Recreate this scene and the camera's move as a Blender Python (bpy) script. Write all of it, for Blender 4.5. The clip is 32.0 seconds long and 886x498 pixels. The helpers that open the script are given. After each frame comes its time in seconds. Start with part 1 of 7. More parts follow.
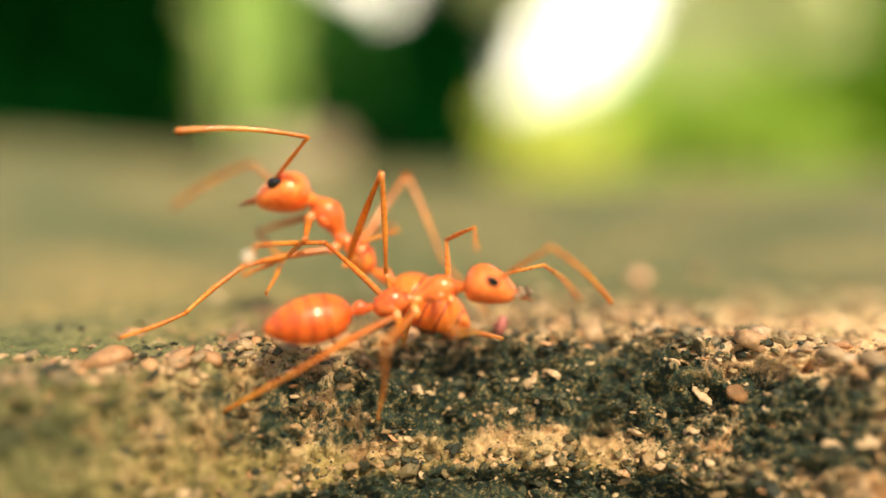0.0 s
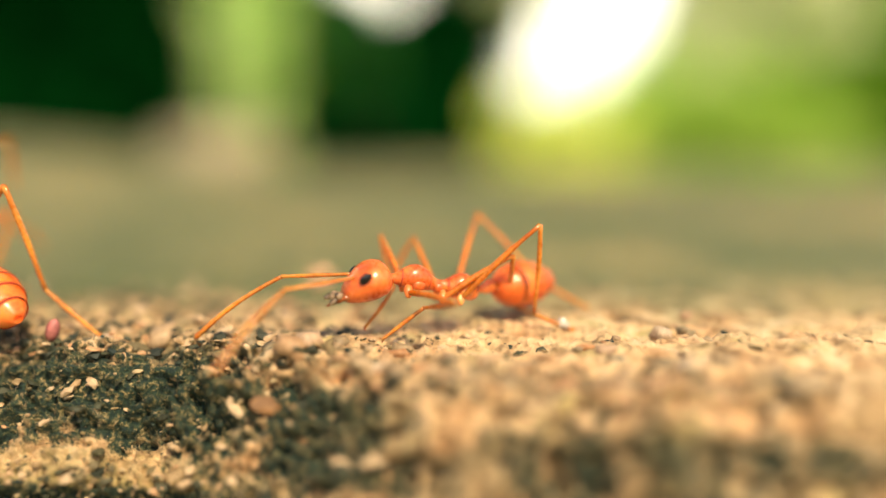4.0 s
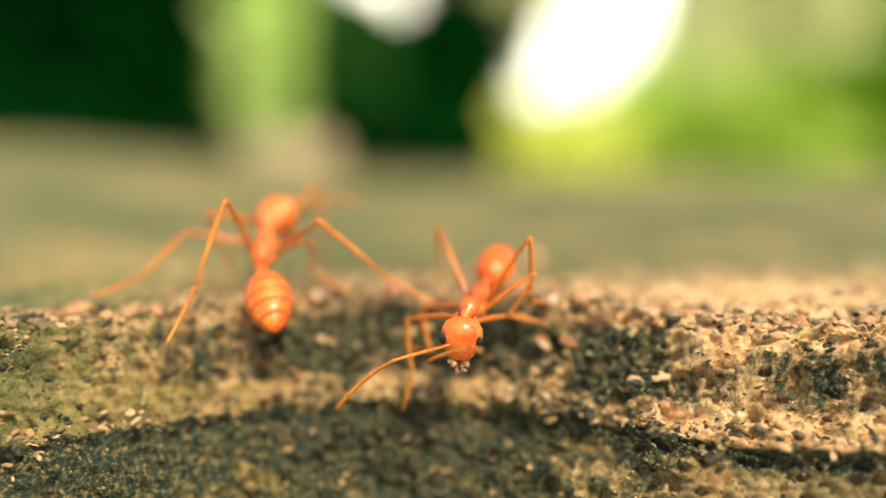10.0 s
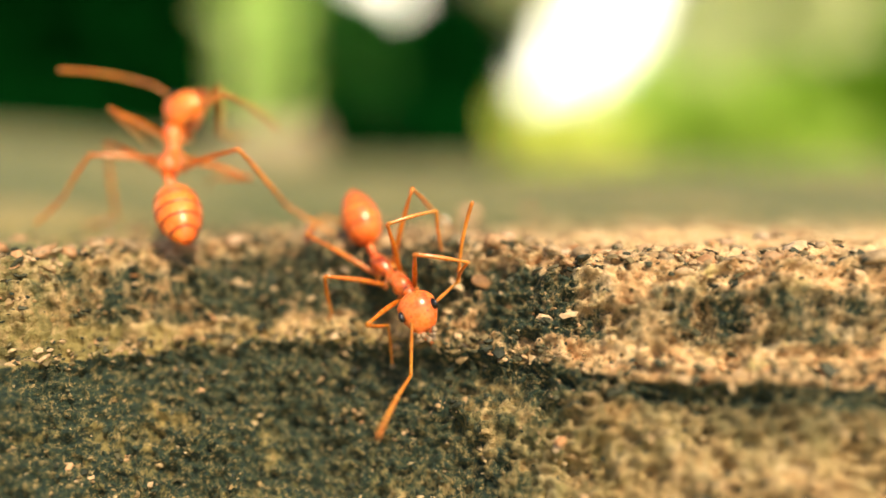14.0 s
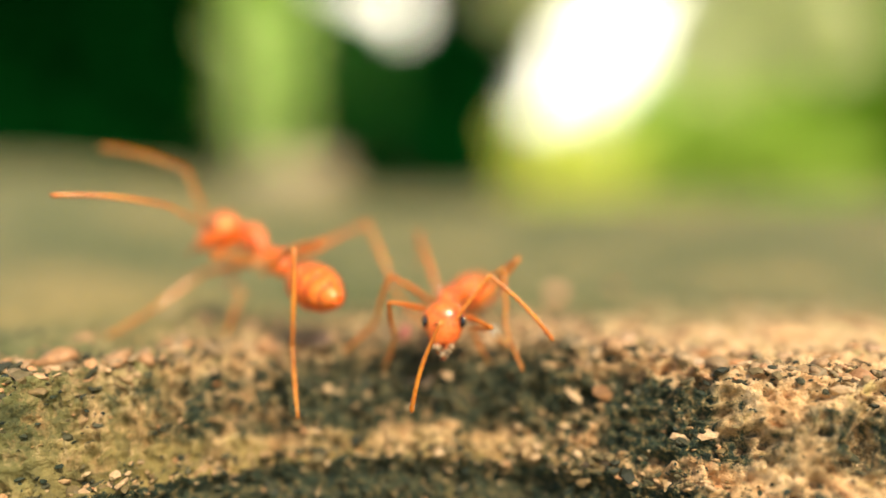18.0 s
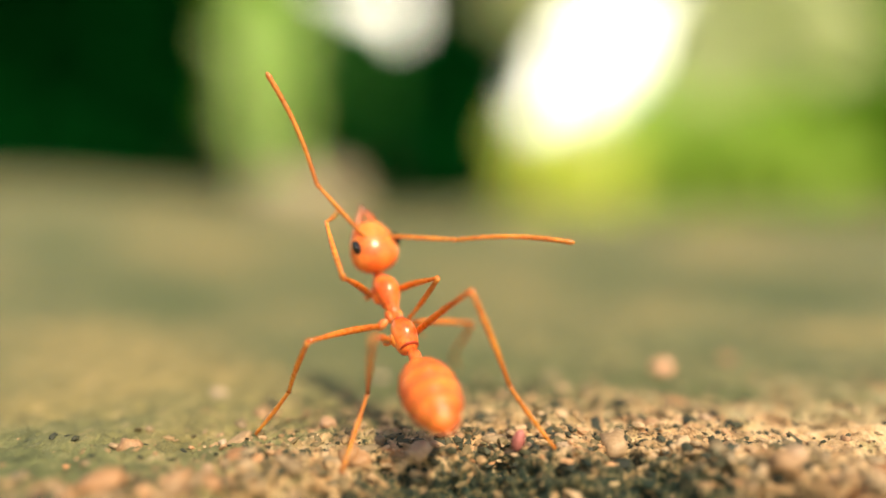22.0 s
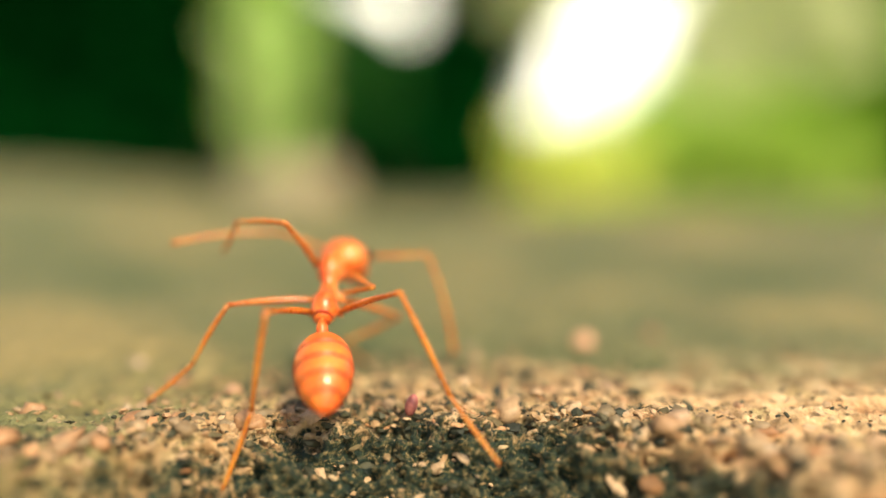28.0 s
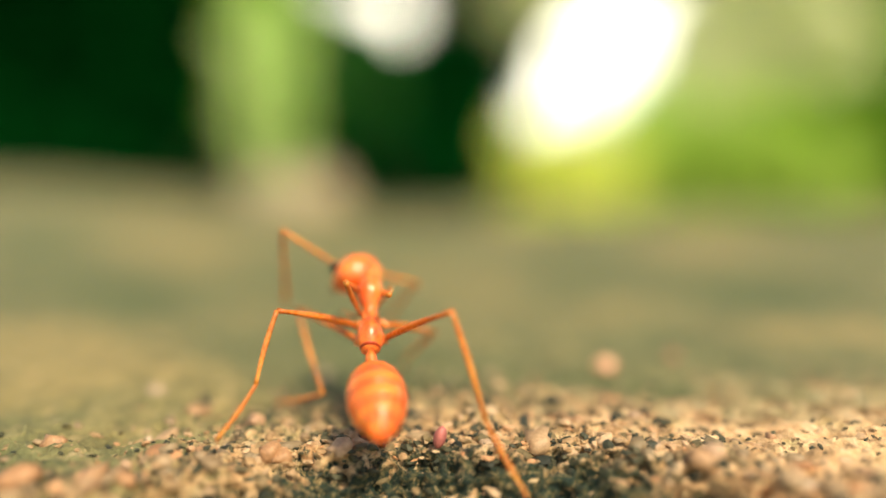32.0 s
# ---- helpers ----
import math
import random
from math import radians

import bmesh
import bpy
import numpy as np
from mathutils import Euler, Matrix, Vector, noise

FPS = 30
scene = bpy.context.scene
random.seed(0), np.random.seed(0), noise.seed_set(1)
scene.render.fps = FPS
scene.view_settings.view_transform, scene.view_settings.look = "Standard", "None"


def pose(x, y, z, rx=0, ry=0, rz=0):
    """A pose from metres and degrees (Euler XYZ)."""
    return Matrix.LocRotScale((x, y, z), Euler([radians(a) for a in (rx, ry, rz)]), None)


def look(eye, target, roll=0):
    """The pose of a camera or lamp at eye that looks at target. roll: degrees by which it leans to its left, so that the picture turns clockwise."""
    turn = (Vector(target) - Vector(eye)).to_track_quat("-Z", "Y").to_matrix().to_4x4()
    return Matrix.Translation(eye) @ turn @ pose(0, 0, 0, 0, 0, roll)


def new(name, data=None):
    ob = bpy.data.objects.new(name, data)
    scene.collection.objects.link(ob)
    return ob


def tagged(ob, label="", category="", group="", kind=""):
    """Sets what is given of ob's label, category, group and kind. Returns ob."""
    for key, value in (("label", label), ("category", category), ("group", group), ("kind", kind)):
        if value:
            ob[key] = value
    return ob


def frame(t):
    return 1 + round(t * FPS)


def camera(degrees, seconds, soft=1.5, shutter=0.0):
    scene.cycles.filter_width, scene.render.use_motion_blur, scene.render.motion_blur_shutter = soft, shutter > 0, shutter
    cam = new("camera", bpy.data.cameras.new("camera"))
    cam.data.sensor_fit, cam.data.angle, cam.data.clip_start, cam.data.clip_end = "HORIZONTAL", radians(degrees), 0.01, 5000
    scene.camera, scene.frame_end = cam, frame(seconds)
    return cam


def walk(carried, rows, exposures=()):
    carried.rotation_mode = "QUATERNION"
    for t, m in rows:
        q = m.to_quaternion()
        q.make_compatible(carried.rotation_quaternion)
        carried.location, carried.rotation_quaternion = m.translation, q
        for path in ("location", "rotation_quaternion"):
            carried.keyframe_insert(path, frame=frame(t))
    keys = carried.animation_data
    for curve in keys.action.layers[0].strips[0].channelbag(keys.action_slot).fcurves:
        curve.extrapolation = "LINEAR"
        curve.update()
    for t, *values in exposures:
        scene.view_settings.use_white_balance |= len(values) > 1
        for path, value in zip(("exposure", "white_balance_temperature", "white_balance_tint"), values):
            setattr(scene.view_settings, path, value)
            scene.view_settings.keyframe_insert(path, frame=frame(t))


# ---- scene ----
import collections

cam = camera(60.0, 32.0)
cam.data.dof.use_dof, cam.data.dof.aperture_fstop = True, 11.0
# what the lens is focused on as the ants come and go: seconds, and the place in millimetres
FOCUS = [
    (0, -1.8, -0.9, 2.9),
    (1, 4.1, -0.8, 2.5),
    (2, 9.5, 0.2, 3.5),
    (5, 5.6, -0.2, 3.6),
    (6, 0.2, -0.3, 4.5),
    (7, -0.2, -0.9, 4.1),
    (8, 1.5, -3.9, 1.1),
    (9, 1.1, -3.8, 3.0),
    (10, 2.0, -4.1, 2.5),
    (11, 3.7, -4.3, 1.5),
    (12, 4.5, -4.0, 0.6),
    (13, 4.8, -3.9, -0.1),
    (16, 3.8, -2.4, 2.0),
    (17, 1.1, -3.0, 3.4),
    (18, 1.4, -3.3, 3.5),
    (19, 0.6, -2.9, 4.0),
    (20, -0.7, -0.6, 5.1),
    (21, -2.5, 2.2, 6.2),
    (22, -2.2, 1.5, 5.5),
    (24, -2.1, 1.4, 5.7),
    (27, -0.5, 0.2, 4.6),
    (28, 0.9, 0.4, 4.6),
    (29, 0.9, 0.3, 4.2),
    (30, 0.1, -0.7, 4.9),
    (32, 0.1, 1.0, 5.4),
]
focus_point = tagged(new("focus_point"), kind="structure")
walk(focus_point, [(t, pose(x / 1000, y / 1000, z / 1000)) for t, x, y, z in FOCUS])
cam.data.dof.focus_object = focus_point
# seconds; the eye in millimetres from the red pellet on the lip; yaw and pitch in degrees
ROWS = [
    (0, -2.18, -23.17, 6.77, -0.93, -9.86),
    (0.5, -0.36, -23.59, 7.04, -1.2, -10.27),
    (1, 3.49, -22.64, 6.64, -1.48, -10.68),
    (1.5, 5.29, -23.43, 7.15, -1.27, -10.49),
    (2, 9.15, -21.28, 7.41, -1.05, -10.31),
    (2.5, 11.4, -20.14, 6.31, -1.05, -10.64),
    (4.5, 11, -22.3, 6.9, 0.08, -9.74),
    (5, 5.64, -23.54, 7.83, 0.13, -9.12),
    (5.5, 2.91, -25.64, 8.54, 0.06, -9.04),
    (6, 0.24, -26.29, 8.58, 0, -8.96),
    (6.5, -0.36, -26.28, 8.74, 0.15, -9.14),
    (7, -0.08, -26.77, 8.37, 0.3, -9.33),
    (7.5, 0.06, -28.7, 8.51, 0.15, -9.7),
    (8, 1.51, -29.14, 5.54, 0, -10.06),
    (8.5, 1.09, -29.28, 6.92, -0.11, -9.94),
    (9, 0.98, -29.12, 7.62, -0.21, -9.82),
    (9.5, 1.73, -29.12, 7.05, -0.06, -9.82),
    (10, 2.08, -29.2, 6.95, 0.08, -9.82),
    (10.5, 2.65, -29.63, 6.17, 0.08, -9.94),
    (11, 3.76, -30.58, 6.21, 0.08, -10.06),
    (11.5, 4.04, -30.7, 5.78, 0.19, -10.06),
    (12, 4.49, -30.66, 6, 0.3, -10.06),
    (12.5, 4.58, -30.18, 5.48, 0.25, -10.02),
    (13, 4.89, -29.67, 4.22, 0.21, -9.98),
    (13.5, 5.15, -29.67, 4.57, 0.13, -9.78),
    (15.5, 5.4, -29, 5.15, 0.21, -9.78),
    (16, 3.85, -29.3, 5.75, 0.13, -9.82),
    (16.5, 1.98, -29.11, 6.24, 0.32, -9.18),
    (17, 1.29, -27.88, 7.27, 0.51, -8.54),
    (17.5, 0.69, -27.3, 7.88, 0.4, -8.44),
    (18, 1.51, -26.52, 7.22, 0.3, -8.34),
    (18.5, 2.16, -27.37, 6.77, 0.46, -8.32),
    (19, 0.83, -26.81, 7.47, 0.63, -8.3),
    (19.5, 0.42, -25.82, 8.02, 0.32, -8.25),
    (20, -0.69, -24.93, 8.66, 0, -8.21),
    (20.5, -2.2, -23.47, 9.38, -0.11, -8.28),
    (21, -2.6, -21.72, 9.69, -0.21, -8.34),
    (21.5, -1.95, -21.52, 8.72, -0.11, -8.23),
    (22, -2.21, -21.48, 9.04, 0, -8.13),
    (22.5, -1.93, -21.41, 8.9, 0, -8.13),
    (23, -1.9, -21.43, 8.83, 0, -8.13),
    (23.5, -1.72, -21.45, 8.92, -0.11, -8.19),
    (24, -2.23, -21.46, 9.37, -0.21, -8.25),
    (24.5, -1.89, -21.51, 9.19, -0.21, -8.3),
    (26.5, -1.15, -21.54, 8.21, -0.21, -8.5),
    (27, -0.5, -22.23, 8.05, -0.08, -8.5),
    (27.5, 0.33, -21.88, 8.55, 0.23, -8.46),
    (28, 1.15, -21.93, 8.25, 0.55, -8.42),
    (28.5, 1.17, -21.56, 8.14, 0.27, -8.67),
    (29, 0.88, -22.21, 7.78, 0, -8.91),
    (29.5, 0.8, -22.67, 7.82, 0.21, -8.77),
    (30, 0.23, -24.01, 8.76, 0.42, -8.63),
    (30.5, 0.47, -24.27, 8.9, 0.42, -8.56),
    (31, 0.96, -23.33, 8.47, 0.42, -8.5),
    (31.5, -0.27, -21.68, 8.96, 0.32, -8.3),
    (32, 0.17, -21.49, 8.93, 0.21, -8.09),
]
walk(cam, [(t, pose(x / 1000, y / 1000, z / 1000, 90 + pitch, 0, yaw)) for t, x, y, z, yaw, pitch in ROWS], [(t, stops, kelvin, 5.0) for t, stops, kelvin in ((0.0, 0.8, 7440.0), (3.0, 0.78, 7290.0), (5.0, 0.78, 7120.0), (8.0, 0.86, 7162.0), (10.0, 0.88, 7190.0), (13.0, 0.89, 7390.0), (16.0, 0.92, 7320.0), (17.0, 0.84, 7190.0), (20.0, 0.78, 7090.0), (28.3, 0.773, 6990.0), (28.8, 0.773, 6440.0), (29.6, 0.772, 6440.0), (30.0, 0.772, 6790.0), (30.6, 0.771, 6940.0), (32.0, 0.77, 6990.0))])

# ---- world, sun and exposure ----
world = bpy.data.worlds.new("sky")
scene.world = world
world.use_nodes = True
_sky = world.node_tree.nodes.new("ShaderNodeTexSky")
_sky.sky_type, _sky.sun_disc = "NISHITA", False
SUN_UP, SUN_ROUND = 52.0, 150.0      # elevation, and compass angle from +y clockwise
_sky.sun_elevation, _sky.sun_rotation = radians(SUN_UP), radians(SUN_ROUND)
_sky.air_density, _sky.dust_density = 1.2, 2.0
_bg = world.node_tree.nodes["Background"]
_bg.inputs["Strength"].default_value = 0.10
world.node_tree.links.new(_sky.outputs["Color"], _bg.inputs["Color"])

_sun = bpy.data.lights.new("sun", "SUN")
_sun.energy, _sun.angle, _sun.color = 3.6, radians(5.0), (1.0, 0.86, 0.66)
sun = new("sun", _sun)
_a = radians(SUN_ROUND)
_way = Vector((math.sin(_a) * math.cos(radians(SUN_UP)), math.cos(_a) * math.cos(radians(SUN_UP)), math.sin(radians(SUN_UP))))
sun.matrix_world = look(_way * 3, (0, 0, 0))


# ---- materials ----
def material(name):
    m = bpy.data.materials.new(name)
    m.use_nodes = True
    return m, m.node_tree, m.node_tree.nodes["Principled BSDF"]


def add(tree, kind, **values):
    node = tree.nodes.new("ShaderNode" + kind)
    for key, value in values.items():
        node.inputs[key.replace("_", " ")].default_value = value
    return node


def ramp(tree, source, stops):
    node = tree.nodes.new("ShaderNodeValToRGB")
    while len(node.color_ramp.elements) < len(stops):
        node.color_ramp.elements.new(0.5)
    for e, (at, colour) in zip(node.color_ramp.elements, stops):
        e.position, e.color = at, (*colour, 1)
    tree.links.new(source, node.inputs["Fac"])
    return node.outputs["Color"]


def mix(tree, fac, a, b, how="MIX"):
    node = tree.nodes.new("ShaderNodeMix")
    node.data_type, node.blend_type = "RGBA", how
    for socket, value in ((node.inputs[0], fac), (node.inputs[6], a), (node.inputs[7], b)):
        if isinstance(value, (int, float)):
            socket.default_value = value
        elif isinstance(value, tuple):
            socket.default_value = (*value, 1)
        else:
            tree.links.new(value, socket)
    return node.outputs[2]


def bump(tree, bsdf, height, strength, distance):
    node = add(tree, "Bump", Strength=strength, Distance=distance)
    tree.links.new(height, node.inputs["Height"])
    tree.links.new(node.outputs["Normal"], bsdf.inputs["Normal"])


def place_of(tree):
    return tree.nodes.new("ShaderNodeTexCoord").outputs["Object"]


def noise_of(tree, scale, detail=4.0, rough=0.55, where=None):
    node = add(tree, "TexNoise", Scale=scale, Detail=detail, Roughness=rough)
    tree.links.new(where or place_of(tree), node.inputs["Vector"])
    return node.outputs["Fac"]


def chitin(name, low, high, rough=0.3, sss=0.25, grain=9000.0, clear=0.35):
    m, t, b = material(name)
    broad = noise_of(t, 900.0, 3.0)
    fine = noise_of(t, grain, 3.0)
    colour = ramp(t, broad, [(0.34, low), (0.64, high)])
    t.links.new(mix(t, 0.22, colour, ramp(t, fine, [(0.35, low), (0.65, high)])), b.inputs["Base Color"])
    t.links.new(ramp(t, fine, [(0.3, (rough * 0.8,) * 3), (0.7, (rough * 1.3,) * 3)]), b.inputs["Roughness"])
    b.inputs["Subsurface Weight"].default_value = sss
    b.inputs["Subsurface Radius"].default_value = (1.0, 0.35, 0.1)
    b.inputs["Subsurface Scale"].default_value = 0.0005
    b.inputs["Specular IOR Level"].default_value = 0.36
    b.inputs["Coat Weight"].default_value = clear
    b.inputs["Coat Roughness"].default_value = 0.14
    bump(t, b, fine, 0.12, 0.00002)
    return m


def plain(name, colour, rough=0.5, vary=0.25, scale=3000.0, relief=0.0):
    m, t, b = material(name)
    n = noise_of(t, scale)
    low = tuple(c * (1 - vary) for c in colour)
    high = tuple(min(1, c * (1 + vary)) for c in colour)
    t.links.new(ramp(t, n, [(0.3, low), (0.7, high)]), b.inputs["Base Color"])
    b.inputs["Roughness"].default_value = rough
    if relief:
        bump(t, b, n, 0.6, relief)
    return m


CHITIN = chitin("orange_chitin", (0.62, 0.068, 0.008), (0.95, 0.275, 0.060), 0.31, 0.55, clear=0.35)
RUSSET = chitin("russet_chitin", (0.48, 0.054, 0.008), (0.91, 0.24, 0.058), 0.28, 0.5, clear=0.4)
GASTER = chitin("gaster_chitin", (0.70, 0.076, 0.008), (0.96, 0.24, 0.046), 0.36, 0.55, clear=0.2)
RUSSET_GASTER = chitin("russet_gaster_chitin", (0.52, 0.056, 0.006), (0.90, 0.205, 0.040), 0.33, 0.5, clear=0.3)
AMBER = chitin("amber_leg_chitin", (0.32, 0.080, 0.010), (0.68, 0.255, 0.042), 0.28, 0.4)
THIGH = chitin("brown_thigh_chitin", (0.30, 0.068, 0.006), (0.62, 0.18, 0.020), 0.28, 0.4)
COXA = chitin("pale_coxa_chitin", (0.62, 0.11, 0.022), (0.90, 0.32, 0.10), 0.28, 0.5)
SEAM = plain("tergite_seam", (0.36, 0.036, 0.007), 0.45, 0.2, 6000)
EYE = plain("eye_black", (0.006, 0.005, 0.006), 0.12, 0.3)
JAW = chitin("mandible_chitin", (0.06, 0.016, 0.006), (0.50, 0.12, 0.025), 0.3, 0.1)


def crust_colours(t):
    """Tan, pinkish and ochre crust grains over dark greenish algae."""
    p = place_of(t)
    mid = noise_of(t, 1100.0, 5.0, 0.65, p)
    fine = noise_of(t, 5200.0, 4.0, 0.7, p)
    return p, mid, fine


def side_crust(t, p, drop):
    """How far the algae gives way to crust to either side of its patch, which leans as it runs down."""
    apart = t.nodes.new("ShaderNodeSeparateXYZ")
    t.links.new(p, apart.inputs[0])
    along = add(t, "MapRange")
    along.inputs["From Min"].default_value, along.inputs["From Max"].default_value = 0.0, 8.0
    t.links.new(drop, along.inputs["Value"])
    lean = t.nodes.new("ShaderNodeMath")
    lean.operation = "MULTIPLY"
    t.links.new(ramp(t, along.outputs["Result"], [(0.0, (0, 0, 0)), (0.44, (1, 1, 1)), (0.56, (1, 1, 1)), (0.66, (0, 0, 0))]), lean.inputs[0])
    lean.inputs[1].default_value = 0.0032
    away = t.nodes.new("ShaderNodeMath")
    away.operation = "SUBTRACT"
    t.links.new(apart.outputs["X"], away.inputs[0])
    t.links.new(lean.outputs[0], away.inputs[1])
    right = add(t, "MapRange")
    right.inputs["From Min"].default_value, right.inputs["From Max"].default_value, right.inputs["To Max"].default_value = 0.0045, 0.0105, 0.80
    t.links.new(away.outputs[0], right.inputs["Value"])
    left = add(t, "MapRange")
    left.inputs["From Min"].default_value, left.inputs["From Max"].default_value, left.inputs["To Max"].default_value = -0.0050, -0.0115, 0.72
    t.links.new(away.outputs[0], left.inputs["Value"])
    above = add(t, "MapRange")
    above.inputs["From Min"].default_value, above.inputs["From Max"].default_value, above.inputs["To Min"].default_value, above.inputs["To Max"].default_value = 4.2, 5.0, 1.0, 0.15
    t.links.new(drop, above.inputs["Value"])
    # the algae reaches further along the steep part between lip and ledge
    steep = ramp(t, along.outputs["Result"], [(0.12, (1, 1, 1)), (0.24, (0.66, 0.66, 0.66)), (0.40, (0.66, 0.66, 0.66)), (0.48, (1, 1, 1))])
    bared = t.nodes.new("ShaderNodeMath")
    bared.operation = "MULTIPLY"
    t.links.new(right.outputs["Result"], bared.inputs[0])
    t.links.new(steep, bared.inputs[1])
    held = t.nodes.new("ShaderNodeMath")
    held.operation = "MULTIPLY_ADD"
    t.links.new(left.outputs["Result"], held.inputs[0])
    t.links.new(above.outputs["Result"], held.inputs[1])
    t.links.new(bared.outputs[0], held.inputs[2])
    return held.outputs[0]


def log_material():
    m, t, b = material("weathered_bark")
    p, mid, fine = crust_colours(t)
    tan = ramp(t, mid, [(0.28, (0.085, 0.050, 0.022)), (0.41, (0.43, 0.275, 0.13)), (0.54, (0.74, 0.515, 0.275)), (0.70, (0.86, 0.67, 0.43))])
    pink = ramp(t, noise_of(t, 620.0, 4.0, 0.6, p), [(0.30, (0.70, 0.76, 0.52)), (0.42, (0.98, 0.96, 0.94)), (0.50, (1.0, 0.95, 0.92)), (0.66, (1.0, 0.80, 0.70))])
    tan = mix(t, 1.0, tan, pink, "MULTIPLY")
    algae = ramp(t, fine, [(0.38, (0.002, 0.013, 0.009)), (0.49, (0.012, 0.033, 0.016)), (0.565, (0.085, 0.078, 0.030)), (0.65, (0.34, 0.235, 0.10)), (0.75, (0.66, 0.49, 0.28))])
    film = ramp(t, mid, [(0.28, (0.085, 0.092, 0.038)), (0.55, (0.215, 0.202, 0.084)), (0.78, (0.42, 0.33, 0.165))])
    stain = ramp(t, noise_of(t, 55.0, 3.0, 0.6, p), [(0.38, (0.52, 0.68, 0.56)), (0.50, (0.95, 0.97, 0.92)), (0.62, (1.62, 1.34, 1.20))])
    film = mix(t, 1.0, film, stain, "MULTIPLY")
    drop = t.nodes.new("ShaderNodeAttribute")
    drop.attribute_name = "drop"
    along = add(t, "MapRange")
    along.inputs["From Min"].default_value, along.inputs["From Max"].default_value = -20.0, 12.0
    t.links.new(drop.outputs["Fac"], along.inputs["Value"])

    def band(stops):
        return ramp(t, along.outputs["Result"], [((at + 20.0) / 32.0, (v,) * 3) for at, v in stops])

    def covered(amount, patch, soft):
        total = t.nodes.new("ShaderNodeMath")
        total.operation = "ADD"
        t.links.new(amount, total.inputs[0])
        t.links.new(patch, total.inputs[1])
        return ramp(t, total.outputs[0], [(1.0 - soft, (0, 0, 0)), (1.0, (1, 1, 1))])

    # crust on the lip and the ledge, dark algae on the steep front, an olive film on the top
    streak = t.nodes.new("ShaderNodeMapping")
    streak.inputs["Scale"].default_value = (1.0, 1.0, 0.55)
    t.links.new(p, streak.inputs["Vector"])
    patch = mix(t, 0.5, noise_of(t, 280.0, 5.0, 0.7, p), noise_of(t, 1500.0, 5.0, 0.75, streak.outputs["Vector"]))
    # darkest in a narrow line right under the ledge
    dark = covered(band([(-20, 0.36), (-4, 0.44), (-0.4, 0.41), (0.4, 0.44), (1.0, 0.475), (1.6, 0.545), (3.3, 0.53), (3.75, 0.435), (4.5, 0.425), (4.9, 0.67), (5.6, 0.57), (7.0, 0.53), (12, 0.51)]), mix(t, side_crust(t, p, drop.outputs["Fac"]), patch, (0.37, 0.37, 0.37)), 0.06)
    apart = t.nodes.new("ShaderNodeSeparateXYZ")
    t.links.new(p, apart.inputs[0])
    bare = add(t, "MapRange")
    bare.inputs["From Min"].default_value, bare.inputs["From Max"].default_value, bare.inputs["To Max"].default_value = 0.002, 0.012, 0.58
    t.links.new(apart.outputs["X"], bare.inputs["Value"])
    mossy = add(t, "MapRange")
    mossy.inputs["From Min"].default_value, mossy.inputs["From Max"].default_value, mossy.inputs["To Max"].default_value = -0.004, -0.011, 0.14
    t.links.new(apart.outputs["X"], mossy.inputs["Value"])
    grown = t.nodes.new("ShaderNodeMath")
    grown.operation = "ADD"
    t.links.new(mossy.outputs["Result"], grown.inputs[1])
    t.links.new(band([(-20, 0.75), (-7, 0.60), (-3, 0.43), (-0.5, 0.35), (3.2, 0.36), (4.4, 0.47), (5.4, 0.59), (12, 0.53)]), grown.inputs[0])
    olive = covered(grown.outputs[0], mix(t, bare.outputs["Result"], patch, (0.22, 0.22, 0.22)), 0.16)
    # on the top the algae thins towards the right
    right_thinning = add(t, "MapRange")
    right_thinning.inputs["From Min"].default_value, right_thinning.inputs["From Max"].default_value, right_thinning.inputs["To Min"].default_value, right_thinning.inputs["To Max"].default_value = -0.004, 0.008, 1.0, 0.5
    t.links.new(apart.outputs["X"], right_thinning.inputs["Value"])
    dark = mix(t, 1.0, dark, mix(t, band([(-20, 1.0), (0.2, 1.0), (1.0, 0.0), (12, 0.0)]), (1.0, 1.0, 1.0), right_thinning.outputs["Result"]), "MULTIPLY")
    # browner where it clings to the front
    film = mix(t, band([(-20, 0.0), (-0.5, 0.0), (0.8, 1.0), (12, 1.0)]), film, mix(t, 1.0, film, (1.05, 0.96, 0.84), "MULTIPLY"))
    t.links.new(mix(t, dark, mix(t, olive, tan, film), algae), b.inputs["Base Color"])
    t.links.new(ramp(t, noise_of(t, 3400.0, 4.0, 0.7, p), [(0.40, (0.85,) * 3), (0.62, (0.62,) * 3), (0.74, (0.26,) * 3)]), b.inputs["Roughness"])
    bump(t, b, fine, 1.0, 0.00026)
    return m


def grain_material(name, stops, rough=0.7):
    m, t, b = material(name)
    island = t.nodes.new("ShaderNodeNewGeometry").outputs["Random Per Island"]
    fine = noise_of(t, 7000.0, 3.0)
    shade = ramp(t, fine, [(0.3, (0.62, 0.60, 0.56)), (0.7, (1.0, 1.0, 1.0))])
    t.links.new(mix(t, 1.0, ramp(t, island, stops), shade, "MULTIPLY"), b.inputs["Base Color"])
    b.inputs["Roughness"].default_value = rough
    bump(t, b, fine, 0.5, 0.00004)
    return m


